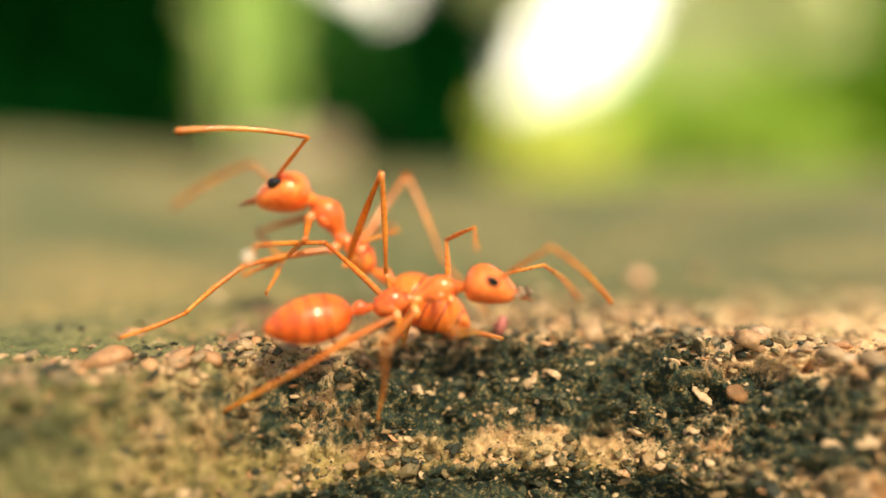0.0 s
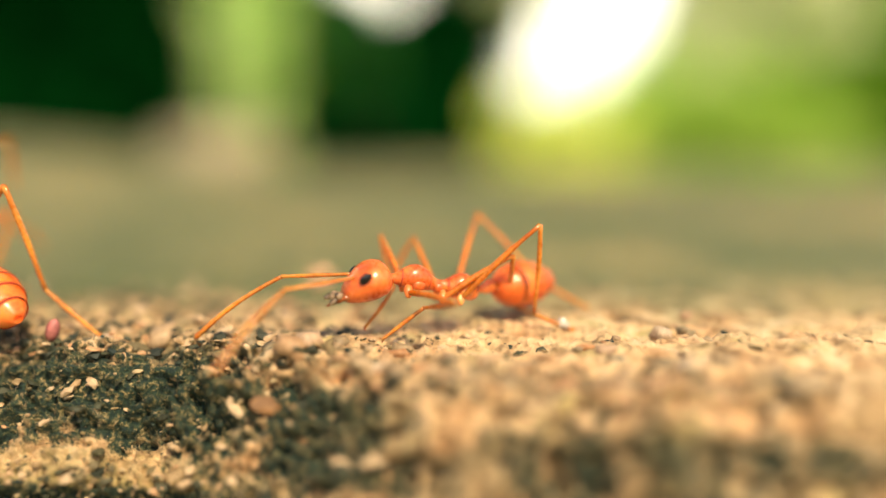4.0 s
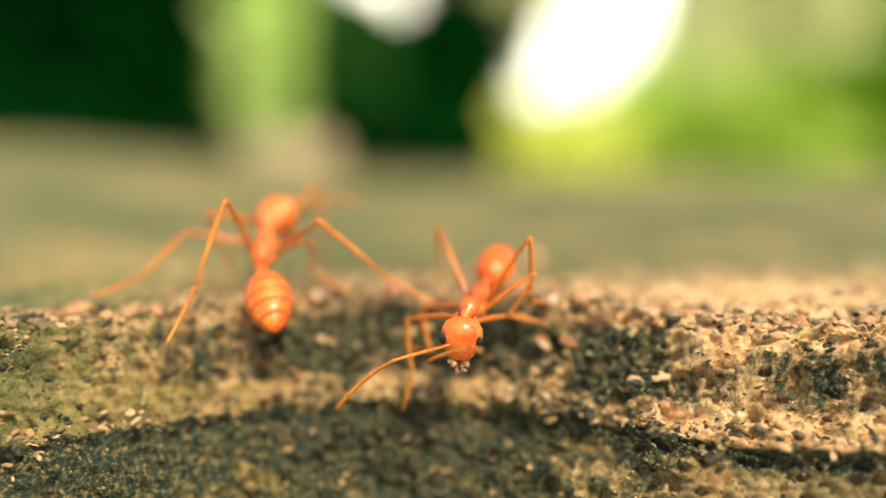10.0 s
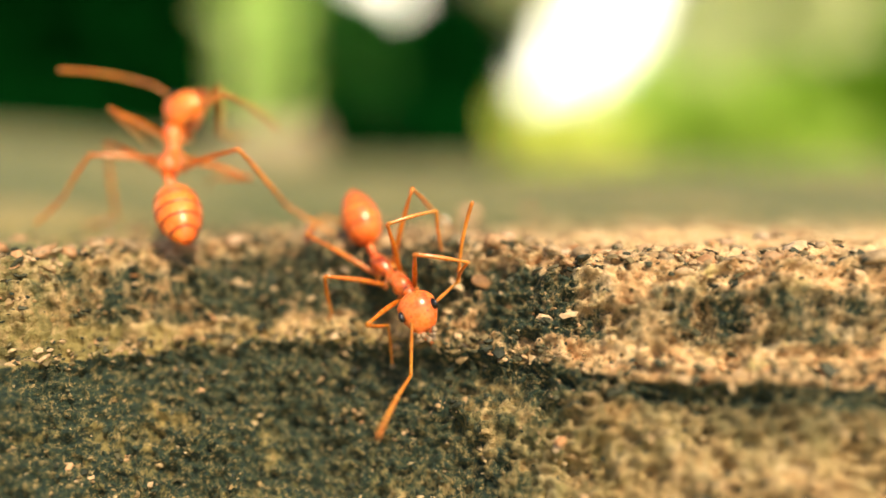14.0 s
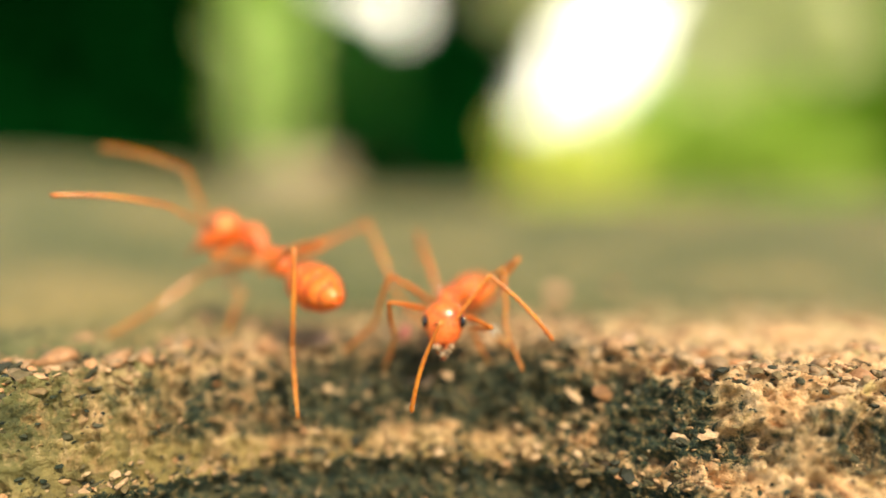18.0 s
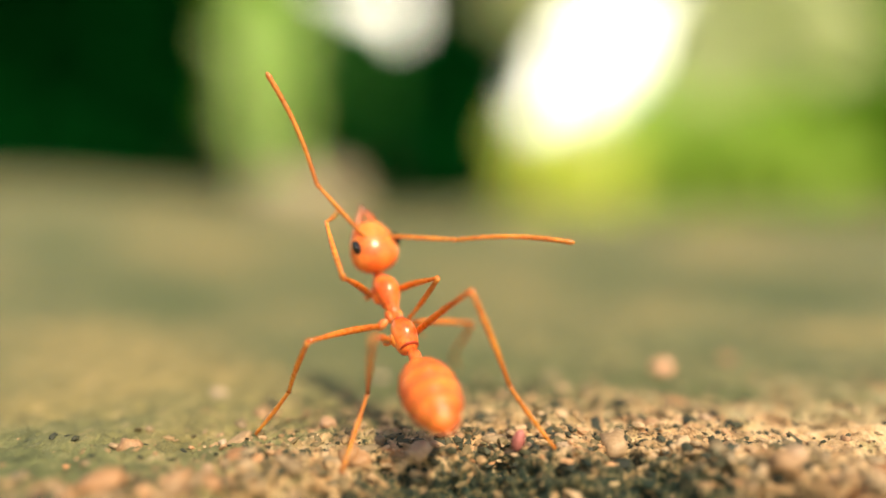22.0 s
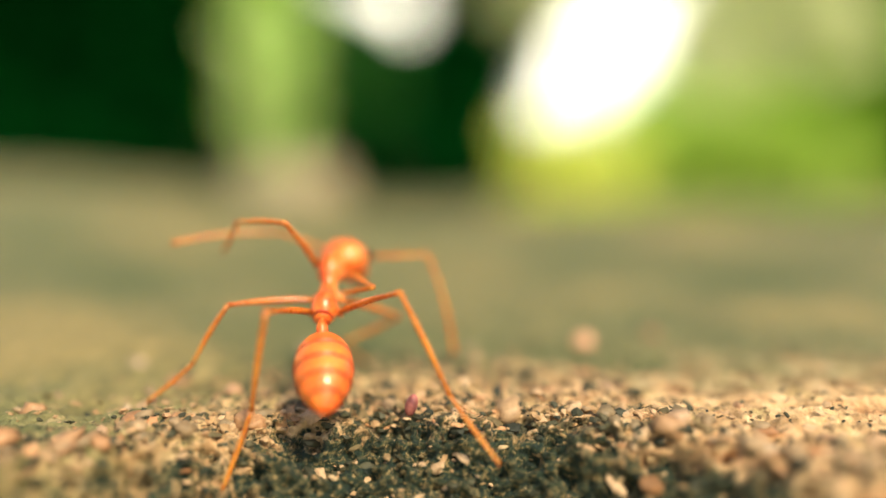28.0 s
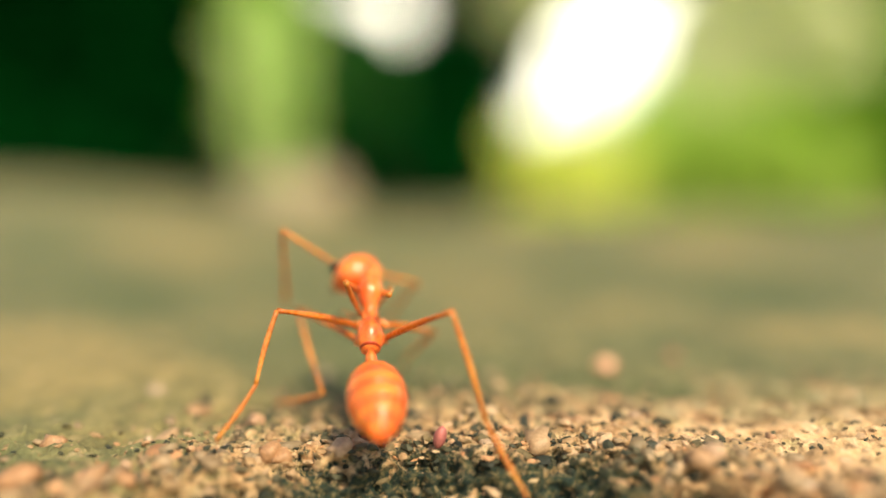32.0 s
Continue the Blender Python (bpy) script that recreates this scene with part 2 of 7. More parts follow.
def object_grain_material():
    m, t, b = material("pale_grain")
    pick = t.nodes.new("ShaderNodeObjectInfo").outputs["Random"]
    fine = noise_of(t, 6000.0, 4.0)
    shade = ramp(t, fine, [(0.3, (0.6, 0.58, 0.55)), (0.7, (1.0, 1.0, 1.0))])
    hue = ramp(t, pick, [(0.0, (0.40, 0.25, 0.13)), (0.3, (0.22, 0.16, 0.085)), (0.6, (0.46, 0.31, 0.17)), (0.85, (0.42, 0.20, 0.085)), (1.0, (0.58, 0.44, 0.30))])
    t.links.new(mix(t, 1.0, hue, shade, "MULTIPLY"), b.inputs["Base Color"])
    b.inputs["Roughness"].default_value = 0.6
    bump(t, b, fine, 0.5, 0.00004)
    return m


BARK = log_material()
GRAINS = grain_material("crust_grains", [(0.0, (0.015, 0.02, 0.01)), (0.3, (0.06, 0.058, 0.026)), (0.5, (0.20, 0.14, 0.06)), (0.70, (0.44, 0.27, 0.13)), (0.9, (0.60, 0.41, 0.24)), (1.0, (0.56, 0.26, 0.11))])
MOSS = grain_material("algae_crumbs", [(0.0, (0.006, 0.018, 0.012)), (0.40, (0.018, 0.034, 0.018)), (0.64, (0.10, 0.080, 0.032)), (0.82, (0.36, 0.24, 0.10)), (1.0, (0.58, 0.42, 0.24))])
PALE = object_grain_material()


# ---- mesh helpers ----
MM = 0.001


def part(name, bm, mat, parent=None, label=""):
    me = bpy.data.meshes.new(name)
    bm.to_mesh(me)
    bm.free()
    for poly in me.polygons:
        poly.use_smooth = True
    me.materials.append(mat)
    ob = new(name, me)
    ob.parent = parent
    return tagged(ob, label)


def loft(bm, rings, sides=16, ends=True):
    """Rings of (x, half width, half height, z) in millimetres along +x."""
    loops = []
    for x, w, h, z in rings:
        loops.append([bm.verts.new((x * MM, w * MM * math.cos(a), (z + h * math.sin(a)) * MM)) for a in [2 * math.pi * k / sides for k in range(sides)]])
    for lo, hi in zip(loops, loops[1:]):
        for k in range(sides):
            bm.faces.new((lo[k], lo[(k + 1) % sides], hi[(k + 1) % sides], hi[k]))
    if ends:
        bm.faces.new(list(reversed(loops[0])))
        bm.faces.new(loops[-1])
    bmesh.ops.recalc_face_normals(bm, faces=bm.faces)
    return bm


def blob(bm, centre, size, turn=(0, 0, 0), sub=2):
    """An ellipsoid of the given half sizes in millimetres."""
    got = bmesh.ops.create_icosphere(bm, subdivisions=sub, radius=1.0)
    m = Matrix.Translation(Vector(centre) * MM) @ pose(0, 0, 0, *turn) @ Matrix.Diagonal((*[s * MM for s in size], 1))
    bmesh.ops.transform(bm, matrix=m, verts=got["verts"])
    return got["verts"]


def egg(x0, x1, w, h, z=0.0, power=0.62, n=11, lean=0.0):
    """Rings of a closed egg from x0 to x1."""
    out = []
    for k in range(n):
        u = k / (n - 1)
        s = max(0.03, math.sin(math.pi * min(max(u, 0.004), 0.996)) ** power)
        out.append((x0 + (x1 - x0) * u, w * s * (1 + lean * (u - 0.5)), h * s * (1 + lean * (u - 0.5)), z))
    return out


# ---- the support ----
def ridge(x):
    """Where the lip of the top runs, in millimetres ahead of the origin."""
    u = min(1.0, max(0.0, (abs(x) - 4) / 9))
    u = u * u * (3 - 2 * u)
    return -0.027 * x * x / (1 + (x / 11) ** 2) - 2.2 * u if x > 0 else -0.036 * x * x / (1 + (x / 14) ** 2) - 0.9 * u


PROFILE = ((0.6, 0.0), (0.0, -0.10), (-0.5, -0.55), (-0.95, -1.5), (-1.25, -2.5), (-1.75, -3.15), (-2.15, -3.4), (-2.05, -3.95), (-2.6, -4.9), (-3.6, -6.9), (-5.0, -10.0), (-8.0, -18.0), (-10.0, -40.0))


def top_height(x, y):
    """The rough top of the log in millimetres, away from its lip."""
    far = max(0.0, y - 4.0)
    bank = 0.10 * min(60.0, max(0.0, -x - 12)) * min(1.0, max(0.0, (y - 8) / 90))
    return 0.35 * noise.noise(Vector((x * 0.13, y * 0.13, 3.0))) * min(1.0, max(0.0, y + 1) / 4 + 0.35) - 0.035 * far + 0.012 * min(20.0, max(0.0, x)) + bank


def crumb(p, size):
    """Relief in millimetres: torn strands and clumps along the log, pits between them, and grain."""
    p = Vector(p)
    long = Vector((p.x * 0.62, p.y, p.z))
    strand = 0.5 - abs(noise.noise(long * 0.9 + Vector((4, 2, 1))))
    clump = 0.5 - abs(noise.noise(long * 2.1 + Vector((1, 7, 3))))
    near, _ = noise.voronoi(p * 2.3)
    small = min(0.40, near[1] - near[0]) * 0.22
    a = noise.noise(p * 0.45) * 0.30
    d = noise.noise(p * 4.2 + Vector((9, 0, 0))) * 0.15 + noise.noise(p * 8.5 + Vector((0, 0, 5))) * 0.07
    return (a + strand * 0.46 + clump * 0.38 + small * 0.9 + d * 1.25 - 0.38) * size


def profile_at(s):
    """Point of the front profile at the arc length s down from the lip: run and height."""
    run = 0.0
    for (a0, b0), (a1, b1) in zip(PROFILE, PROFILE[1:]):
        step = math.hypot(a1 - a0, b1 - b0)
        if s <= run + step:
            u = (s - run) / step
            return a0 + (a1 - a0) * u, b0 + (b1 - b0) * u
        run += step
    return PROFILE[-1]


def spread(stops):
    out = []
    for (a, n), (b, _) in zip(stops, stops[1:]):
        out += [a + (b - a) * k / n for k in range(n)]
    return out + [stops[-1][0]]


def log_point(x, q):
    """A point of the surface in millimetres: q below 0 is on the top, above 0 down the front."""
    if q < -120:
        back = log_point(x, -120.0)
        return back + Vector((0, 0.15 * (-120 - q), 1.2 * (q + 120)))
    if q < 0:
        y = ridge(x) + 0.6 - q
        z = top_height(x, y)
        fade = max(0.3, 1 + (q + 3) / 14) if q < -3 else 1.0
        return Vector((x, y, z + crumb((x, y, 0), fade * 0.8)))
    a, b = profile_at(q)
    lip = top_height(x, ridge(x) + 0.6)
    wave = 0.35 * noise.noise(Vector((x * 0.22, b * 0.5, 8))) + 0.25 * noise.noise(Vector((x * 0.07, 1, b * 0.25)))
    p = Vector((x, ridge(x) + a - wave * min(1, q), b + lip * max(0.0, 1 - q / 4) + wave * 0.5 * min(1, q)))
    d = crumb(p, 1.0)
    return p + Vector((0, -0.8, 0.6)) * d * (1.0 + 0.9 * min(1.0, q))


def make_log():
    xs = spread(((-160, 30), (-50, 20), (-24, 60), (-13, 300), (17, 60), (28, 20), (60, 30), (160, 0)))
    qs = spread(((-200, 4), (-120, 24), (-34, 40), (-14, 70), (-5, 60), (0, 130), (9.5, 50), (15, 20), (45, 0)))
    verts = [log_point(x, q) * MM for q in qs for x in xs]
    n = len(xs)
    faces = [(r * n + c, r * n + c + 1, (r + 1) * n + c + 1, (r + 1) * n + c) for r in range(len(qs) - 1) for c in range(n - 1)]
    faces = [tuple(reversed(f)) for f in faces]
    me = bpy.data.meshes.new("log")
    me.from_pydata(verts, [], faces)
    for poly in me.polygons:
        poly.use_smooth = True
    me.materials.append(BARK)
    me.attributes.new("drop", "FLOAT", "POINT").data.foreach_set("value", [q for q in qs for _ in xs])
    return tagged(new("log", me), "weathered log with tan crust and dark algae on its front", "log", kind="structure")


log = make_log()


def grain_mesh(name, seed, flat):
    """A small worn flake, about 1 mm across."""
    rnd = random.Random(seed)
    bm = bmesh.new()
    bmesh.ops.create_icosphere(bm, subdivisions=2, radius=0.5 * MM)
    for v in bm.verts:
        way = v.co.normalized()
        v.co = Vector((v.co.x * 1.25, v.co.y * 0.9, v.co.z * flat)) * (1 + 0.55 * noise.noise(way * 1.6 + Vector((seed * 3.1, 0, 0))) + rnd.uniform(-0.06, 0.06))
    me = bpy.data.meshes.new(name)
    bm.to_mesh(me)
    bm.free()
    for poly in me.polygons:
        poly.use_smooth = True
    me.materials.append(PALE)
    return me


def scatter(name, count, seed, pick, size, mat, label, category):
    """Loose crumbs joined into one mesh."""
    rnd = random.Random(seed)
    ico = bmesh.new()
    bmesh.ops.create_icosphere(ico, subdivisions=1, radius=1.0)
    base = [v.co.copy() for v in ico.verts]
    index = {v: k for k, v in enumerate(ico.verts)}
    tris = [tuple(index[v] for v in f.verts) for f in ico.faces]
    ico.free()
    verts, faces = [], []
    for _ in range(count):
        x, q = pick(rnd)
        p = log_point(x, q)
        s = size(rnd)
        turn = Euler((rnd.uniform(-0.6, 0.6), rnd.uniform(-0.6, 0.6), rnd.uniform(0, 6.28))).to_matrix()
        a, b, c = s * rnd.uniform(0.8, 1.5), s * rnd.uniform(0.6, 1.0), s * rnd.uniform(0.22, 0.6)
        k = len(verts)
        for v in base:
            w = turn @ Vector((v.x * a, v.y * b, v.z * c)) * rnd.uniform(0.75, 1.15)
            verts.append((p + w) * MM)
        faces += [tuple(k + i for i in f) for f in tris]
    me = bpy.data.meshes.new(name)
    me.from_pydata(verts, [], faces)
    me.materials.append(mat)
    ob = tagged(new(name, me), label, category, kind="stuff")
    return ob


def near_top(r):
    return r.gauss(1.5, 7.5), -abs(r.gauss(0, 2.8))


def near_front(r):
    return r.uniform(-16, 20), r.uniform(0, 10.5)


def clumps(seed, count, wide, deep):
    """Picks places in clusters down the front."""
    rnd = random.Random(seed)
    spots = [(rnd.uniform(-16, 20), rnd.uniform(0.6, 10.5), rnd.uniform(0.3, 1.0)) for _ in range(count)]

    def pick(r):
        x, q, s = r.choice(spots)
        return x + r.gauss(0, wide * s), max(0.05, q + r.gauss(0, deep * s))

    return pick


def near_lip(r):
    return r.uniform(-17, 21), r.gauss(0.2, 0.55)


def near_ledge(r):
    return r.uniform(-16, 20), r.gauss(4.3, 0.25)


scatter("crust_grains", 3200, 1, near_top, lambda r: min(0.26, 0.04 + r.expovariate(18)), GRAINS, "loose tan and brown crust grains on the log", "grains")
scatter("lip_grains", 1600, 2, near_lip, lambda r: min(0.30, 0.05 + r.expovariate(13)), GRAINS, "tan crust grains along the lip of the log", "grains")
scatter("ledge_grains", 900, 3, near_ledge, lambda r: min(0.28, 0.05 + r.expovariate(14)), GRAINS, "tan crust grains on the ledge of the log's front", "grains")
scatter("front_grains", 1500, 5, clumps(21, 120, 0.55, 0.3), lambda r: min(0.30, 0.05 + r.expovariate(14)), GRAINS, "tan crust grains stuck to the front of the log", "grains")
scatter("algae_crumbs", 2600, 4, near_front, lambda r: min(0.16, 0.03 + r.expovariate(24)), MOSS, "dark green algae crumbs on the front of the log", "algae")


def loose_flakes():
    """The larger pale flakes and pebbles on the log, one by one."""
    meshes = [grain_mesh("flake", k, f) for k, f in enumerate((0.4, 0.55, 0.7, 0.5, 0.35, 0.6))]
    rnd = random.Random(11)
    spots = [(-8.65, 1.2, 0.9), (-9.5, -2.0, 1.0), (-8.9, -1.9, 0.9), (3.0, 0.6, 0.9), (-0.7, 0.95, 0.7), (2.9, 4.9, 0.6), (-10.3, 5.2, 0.6),
             (17.4, -3.3, 0.7), (16.3, -4.4, 0.7), (9.7, -1.5, 0.7), (7.2, -2.1, 0.8), (19.7, -4.3, 0.9), (17.0, -2.4, 0.6), (-11.4, -2.0, 1.2), (-2.9, -0.2, 0.7)]
    for _ in range(95):
        x = rnd.uniform(-15, 19)
        y = ridge(x) + 0.3 + abs(rnd.gauss(0, 3.2))
        spots.append((x, y, 0.22 + min(0.45, rnd.expovariate(6))))
    # thickest on the bare shoulders to either side of the algae
    for k in range(150):
        x = rnd.uniform(5.5, 17) if k % 2 else rnd.uniform(-15, -4.5)
        spots.append((x, ridge(x) + rnd.gauss(0.3, 0.7), 0.22 + min(0.5, rnd.expovariate(6))))
    for x, y, size in spots:
        p = log_point(x, -(y - ridge(x) - 0.6) if y - ridge(x) > 0.6 else 0.3)
        ob = new("flake", rnd.choice(meshes))
        m = pose(p.x * MM, p.y * MM, (p.z + 0.02 * size) * MM, rnd.uniform(-25, 25), rnd.uniform(-25, 25), rnd.uniform(0, 360))
        ob.parent = log
        ob.matrix_basis = m @ Matrix.Diagonal((size, size, size, 1))


loose_flakes()


def bark_chip():
    """A flat brown chip of bark that clings to the front."""
    bm = bmesh.new()
    bmesh.ops.create_icosphere(bm, subdivisions=4, radius=1.0)
    for v in bm.verts:
        edge = 1 + 0.35 * noise.noise(Vector((v.co.x * 1.1, v.co.y * 1.1, 5.0)))
        v.co = Vector((v.co.x * 0.42 * edge, v.co.y * 0.24 * edge, v.co.z * 0.10 + 0.05 * noise.noise(v.co * 1.5))) * MM
    ob = part("bark_chip", bm, plain("brown_bark", (0.20, 0.095, 0.036), 0.75, 0.55, 1500.0, 0.00008))
    p = log_point(6.6, 2.0)
    ob.matrix_world = pose(p.x * MM, (p.y - 0.05) * MM, p.z * MM, 58, 12, 22)
    tagged(ob, "flat brown chip of bark clinging to the log", "chip")


bark_chip()


def pebble(x, y, size, colour, label, seed):
    """A worn pebble lying on the top of the log."""
    bm = bmesh.new()
    bmesh.ops.create_icosphere(bm, subdivisions=3, radius=1.0)
    for v in bm.verts:
        v.co = Vector((v.co.x * size * 1.1, v.co.y * size * 0.9, v.co.z * size * 0.75)) * (1 + 0.28 * noise.noise(v.co * 1.3 + Vector((seed, 0, 0)))) * MM
    ob = part("pebble", bm, plain("pebble_stone", colour, 0.45, 0.2, 2500.0, 0.00004))
    p = log_point(x, -(y - ridge(x) - 0.6))
    ob.matrix_world = pose(p.x * MM, p.y * MM, (p.z + 0.45 * size) * MM, 0, 0, seed * 37)
    tagged(ob, label, "pebble", "pebbles on the log")


pebble(6.5, 8.0, 0.40, (0.76, 0.39, 0.22), "pale peach pebble on the top of the log", 1)
pebble(1.9, 6.9, 0.30, (0.26, 0.20, 0.10), "dull olive tan pebble on the top of the log", 2)
pebble(-5.9, 2.1, 0.30, (0.42, 0.24, 0.13), "tan pebble near the lip of the log", 3)
pebble(9.6, 9.5, 0.28, (0.40, 0.21, 0.11), "brown pebble far back on the log", 4)


def red_seed():
    """The small dull red seed-like pellet at the origin."""
    bm = bmesh.new()
    loft(bm, egg(-0.34, 0.34, 0.19, 0.19, power=0.42), 12)
    ob = part("red_pellet", bm, plain("dull_red", (0.33, 0.10, 0.085), 0.5, 0.4, 4000, 0.00003))
    ob.matrix_world = pose(0.0, 0.0, (top_height(0, 0) + 0.3) * MM, 0, -72, 20)
    tagged(ob, "small dull red pellet on the log's lip", "pellet")


red_seed()


def pale_stone():
    """A pale flat stone lying far back on the log."""
    bm = bmesh.new()
    bmesh.ops.create_cube(bm, size=1.0)
    bmesh.ops.subdivide_edges(bm, edges=bm.edges, cuts=5, use_grid_fill=True)
    for v in bm.verts:
        v.co = Vector((v.co.x * 17, v.co.y * 10, v.co.z * 6)) * (1 - 0.18 * max(0, v.co.length - 0.5)) * MM
        v.co += v.co.normalized() * noise.noise(v.co * 300) * 1.4 * MM
    ob = part("pale_stone", bm, plain("pale_stone", (0.36, 0.29, 0.18), 0.85, 0.3, 500.0, 0.0004))
    p = log_point(-25.0, -109.0)
    ob.matrix_world = pose(p.x * MM, p.y * MM, (p.z + 2.2) * MM, 4, -3, 12)
    tagged(ob, "pale flat stone lying on the log", "stone")


pale_stone()


# ---- ground, far things and foliage ----
def ground_material():
    m, t, b = material("dry_earth")
    p = place_of(t)
    n = noise_of(t, 9.0, 6.0, 0.6, p)
    t.links.new(ramp(t, n, [(0.3, (0.14, 0.13, 0.05)), (0.55, (0.25, 0.21, 0.09)), (0.75, (0.36, 0.28, 0.13))]), b.inputs["Base Color"])
    b.inputs["Roughness"].default_value = 0.95
    bump(t, b, n, 0.5, 0.01)
    return m


def make_ground():
    xs = spread(((-60.0, 10), (-4.0, 20), (-0.3, 24), (0.3, 20), (4.0, 10), (60.0, 0)))
    ys = spread(((-60.0, 8), (-2.0, 8), (-0.06, 10), (0.08, 6), (0.13, 30), (3.0, 20), (12.0, 10), (120.0, 0)))
    verts = []
    for y in ys:
        for x in xs:
            low = -0.036 - 0.285 * max(0.0, min(1.0, (y - 0.1) / 2.4))
            rough = 0.004 * noise.noise(Vector((x * 6, y * 6, 0))) if -3 < x < 3 and 0.3 < y < 4 else 0
            verts.append((x, y, low + rough))
    n = len(xs)
    faces = [(r * n + c, r * n + c + 1, (r + 1) * n + c + 1, (r + 1) * n + c) for r in range(len(ys) - 1) for c in range(n - 1)]
    me = bpy.data.meshes.new("ground")
    me.from_pydata(verts, [], faces)
    me.materials.append(ground_material())
    return tagged(new("ground", me), "dry brown earth with sparse green behind the log", "ground", kind="structure")


make_ground()


def leaf_material(name, low, high, glow=0.5):
    m, t, b = material(name)
    n = t.nodes.new("ShaderNodeNewGeometry").outputs["Random Per Island"]
    colour = ramp(t, n, [(0.0, low), (1.0, high)])
    t.links.new(colour, b.inputs["Base Color"])
    b.inputs["Roughness"].default_value = 0.6
    b.inputs["Specular IOR Level"].default_value = 0.15 if glow else 0.0
    if glow:
        through_leaf = t.nodes.new("ShaderNodeBsdfTranslucent")
        t.links.new(colour, through_leaf.inputs["Color"])
        both = add(t, "MixShader", Fac=glow)
        t.links.new(b.outputs[0], both.inputs[1])
        t.links.new(through_leaf.outputs[0], both.inputs[2])
        t.links.new(both.outputs[0], t.nodes["Material Output"].inputs["Surface"])
    return m


def shrub(name, label, centre, size, count, leaf, mat, seed, stems=5, gaps=(), base=-0.32):
    """A bush: stems and a crown of many small leaves with gaps."""
    rnd = random.Random(seed)
    top = new(name)
    top.location = (centre[0], centre[1], base)
    tagged(top, label, "shrub")
    verts, faces = [], []
    for _ in range(count):
        while True:
            d = Vector((rnd.uniform(-1, 1), rnd.uniform(-1, 1), rnd.uniform(-1, 1)))
            c = Vector((d.x * size[0], d.y * size[1], centre[2] - base + d.z * size[2]))
            if any((c.x + centre[0] - gx) ** 2 + (c.z + base - gz) ** 2 < r * r for gx, gz, r in gaps):
                continue
            if 0.2 < d.length < 1 + 0.32 * noise.noise(d * 2.3 + Vector((seed, 0, 0))) + rnd.gauss(0, 0.12):
                break
        turn = Euler((rnd.uniform(-1.2, 1.2), rnd.uniform(-1.2, 1.2), rnd.uniform(0, 6.3))).to_matrix()
        s = leaf * rnd.uniform(0.6, 1.3)
        k = len(verts)
        for v in ((-1, 0, 0), (-0.3, 0.42, 0.08), (0.5, 0.34, 0.06), (1.1, 0, -0.1), (0.5, -0.34, 0.06), (-0.3, -0.42, 0.08)):
            verts.append(c + turn @ (Vector(v) * s))
        faces += [(k, k + 1, k + 2, k + 3), (k, k + 3, k + 4, k + 5)]
    me = bpy.data.meshes.new("crown")
    me.from_pydata(verts, [], faces)
    me.materials.append(mat)
    crown = new("crown", me)
    crown.parent = top
    for s in range(stems):
        bm = bmesh.new()
        a = rnd.uniform(-0.3, 0.3) * size[0]
        b = rnd.uniform(-0.4, 0.4) * size[0]
        high = centre[2] - base + 0.2 * size[2]
        thick = min(0.022, 0.05 * size[2])
        bmesh.ops.create_cone(bm, cap_ends=True, segments=8, radius1=thick, radius2=thick * 0.35, depth=1.0)
        way = Vector((b - a, rnd.uniform(-0.1, 0.1), high + 0.05))
        m = Matrix.Translation((a, 0, -0.05)) @ way.to_track_quat("Z", "Y").to_matrix().to_4x4() @ Matrix.Diagonal((1, 1, way.length, 1)) @ Matrix.Translation((0, 0, 0.5))
        bmesh.ops.transform(bm, matrix=m, verts=bm.verts)
        part("stem", bm, STEM, top)
    return top


STEM = plain("shrub_stem", (0.10, 0.075, 0.05), 0.9, 0.4, 20.0)
# the foliage's deep shade is put into these near-black and dim greens
DARK = leaf_material("painted_shade_leaves", (0.0006, 0.017, 0.0025), (0.0012, 0.038, 0.006), 0.0)
SHADE = leaf_material("painted_half_shade_leaves", (0.010, 0.075, 0.010), (0.030, 0.15, 0.02), 0.1)
# lime whitened so that the leaf colour carries the haze
LIME = leaf_material("hazed_lime_leaves", (0.52, 0.74, 0.22), (0.74, 0.89, 0.38), 0.38)
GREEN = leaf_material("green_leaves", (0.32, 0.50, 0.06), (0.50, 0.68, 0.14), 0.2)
MID = leaf_material("mid_green_leaves", (0.10, 0.26, 0.015), (0.24, 0.44, 0.03), 0.3)
# glare from the bright sky gap is put into this strong yellow
YELLOW = leaf_material("glare_yellow_leaves", (0.66, 0.76, 0.12), (0.84, 0.88, 0.26), 0.1)
# haze painted in: a pale grey-green instead of hazy air
GREY = leaf_material("hazed_grey_leaves", (0.60, 0.66, 0.34), (0.78, 0.82, 0.50), 0.35)


def make_backdrop():
    """The plain hazy bright sky far behind the foliage."""
    m, t, b = material("hazy_sky")
    glow = t.nodes.new("ShaderNodeEmission")
    glow.inputs["Color"].default_value, glow.inputs["Strength"].default_value = (1.0, 0.95, 0.80, 1), 2.3
    t.links.new(glow.outputs[0], t.nodes["Material Output"].inputs["Surface"])
    me = bpy.data.meshes.new("backdrop")
    me.from_pydata([(-14, 12, -0.5), (14, 12, -0.5), (14, 12, 7), (-14, 12, 7)], [], [(0, 1, 2, 3)])
    me.materials.append(m)
    tagged(new("backdrop", me), "bright hazy sky behind the foliage", "sky", kind="structure")


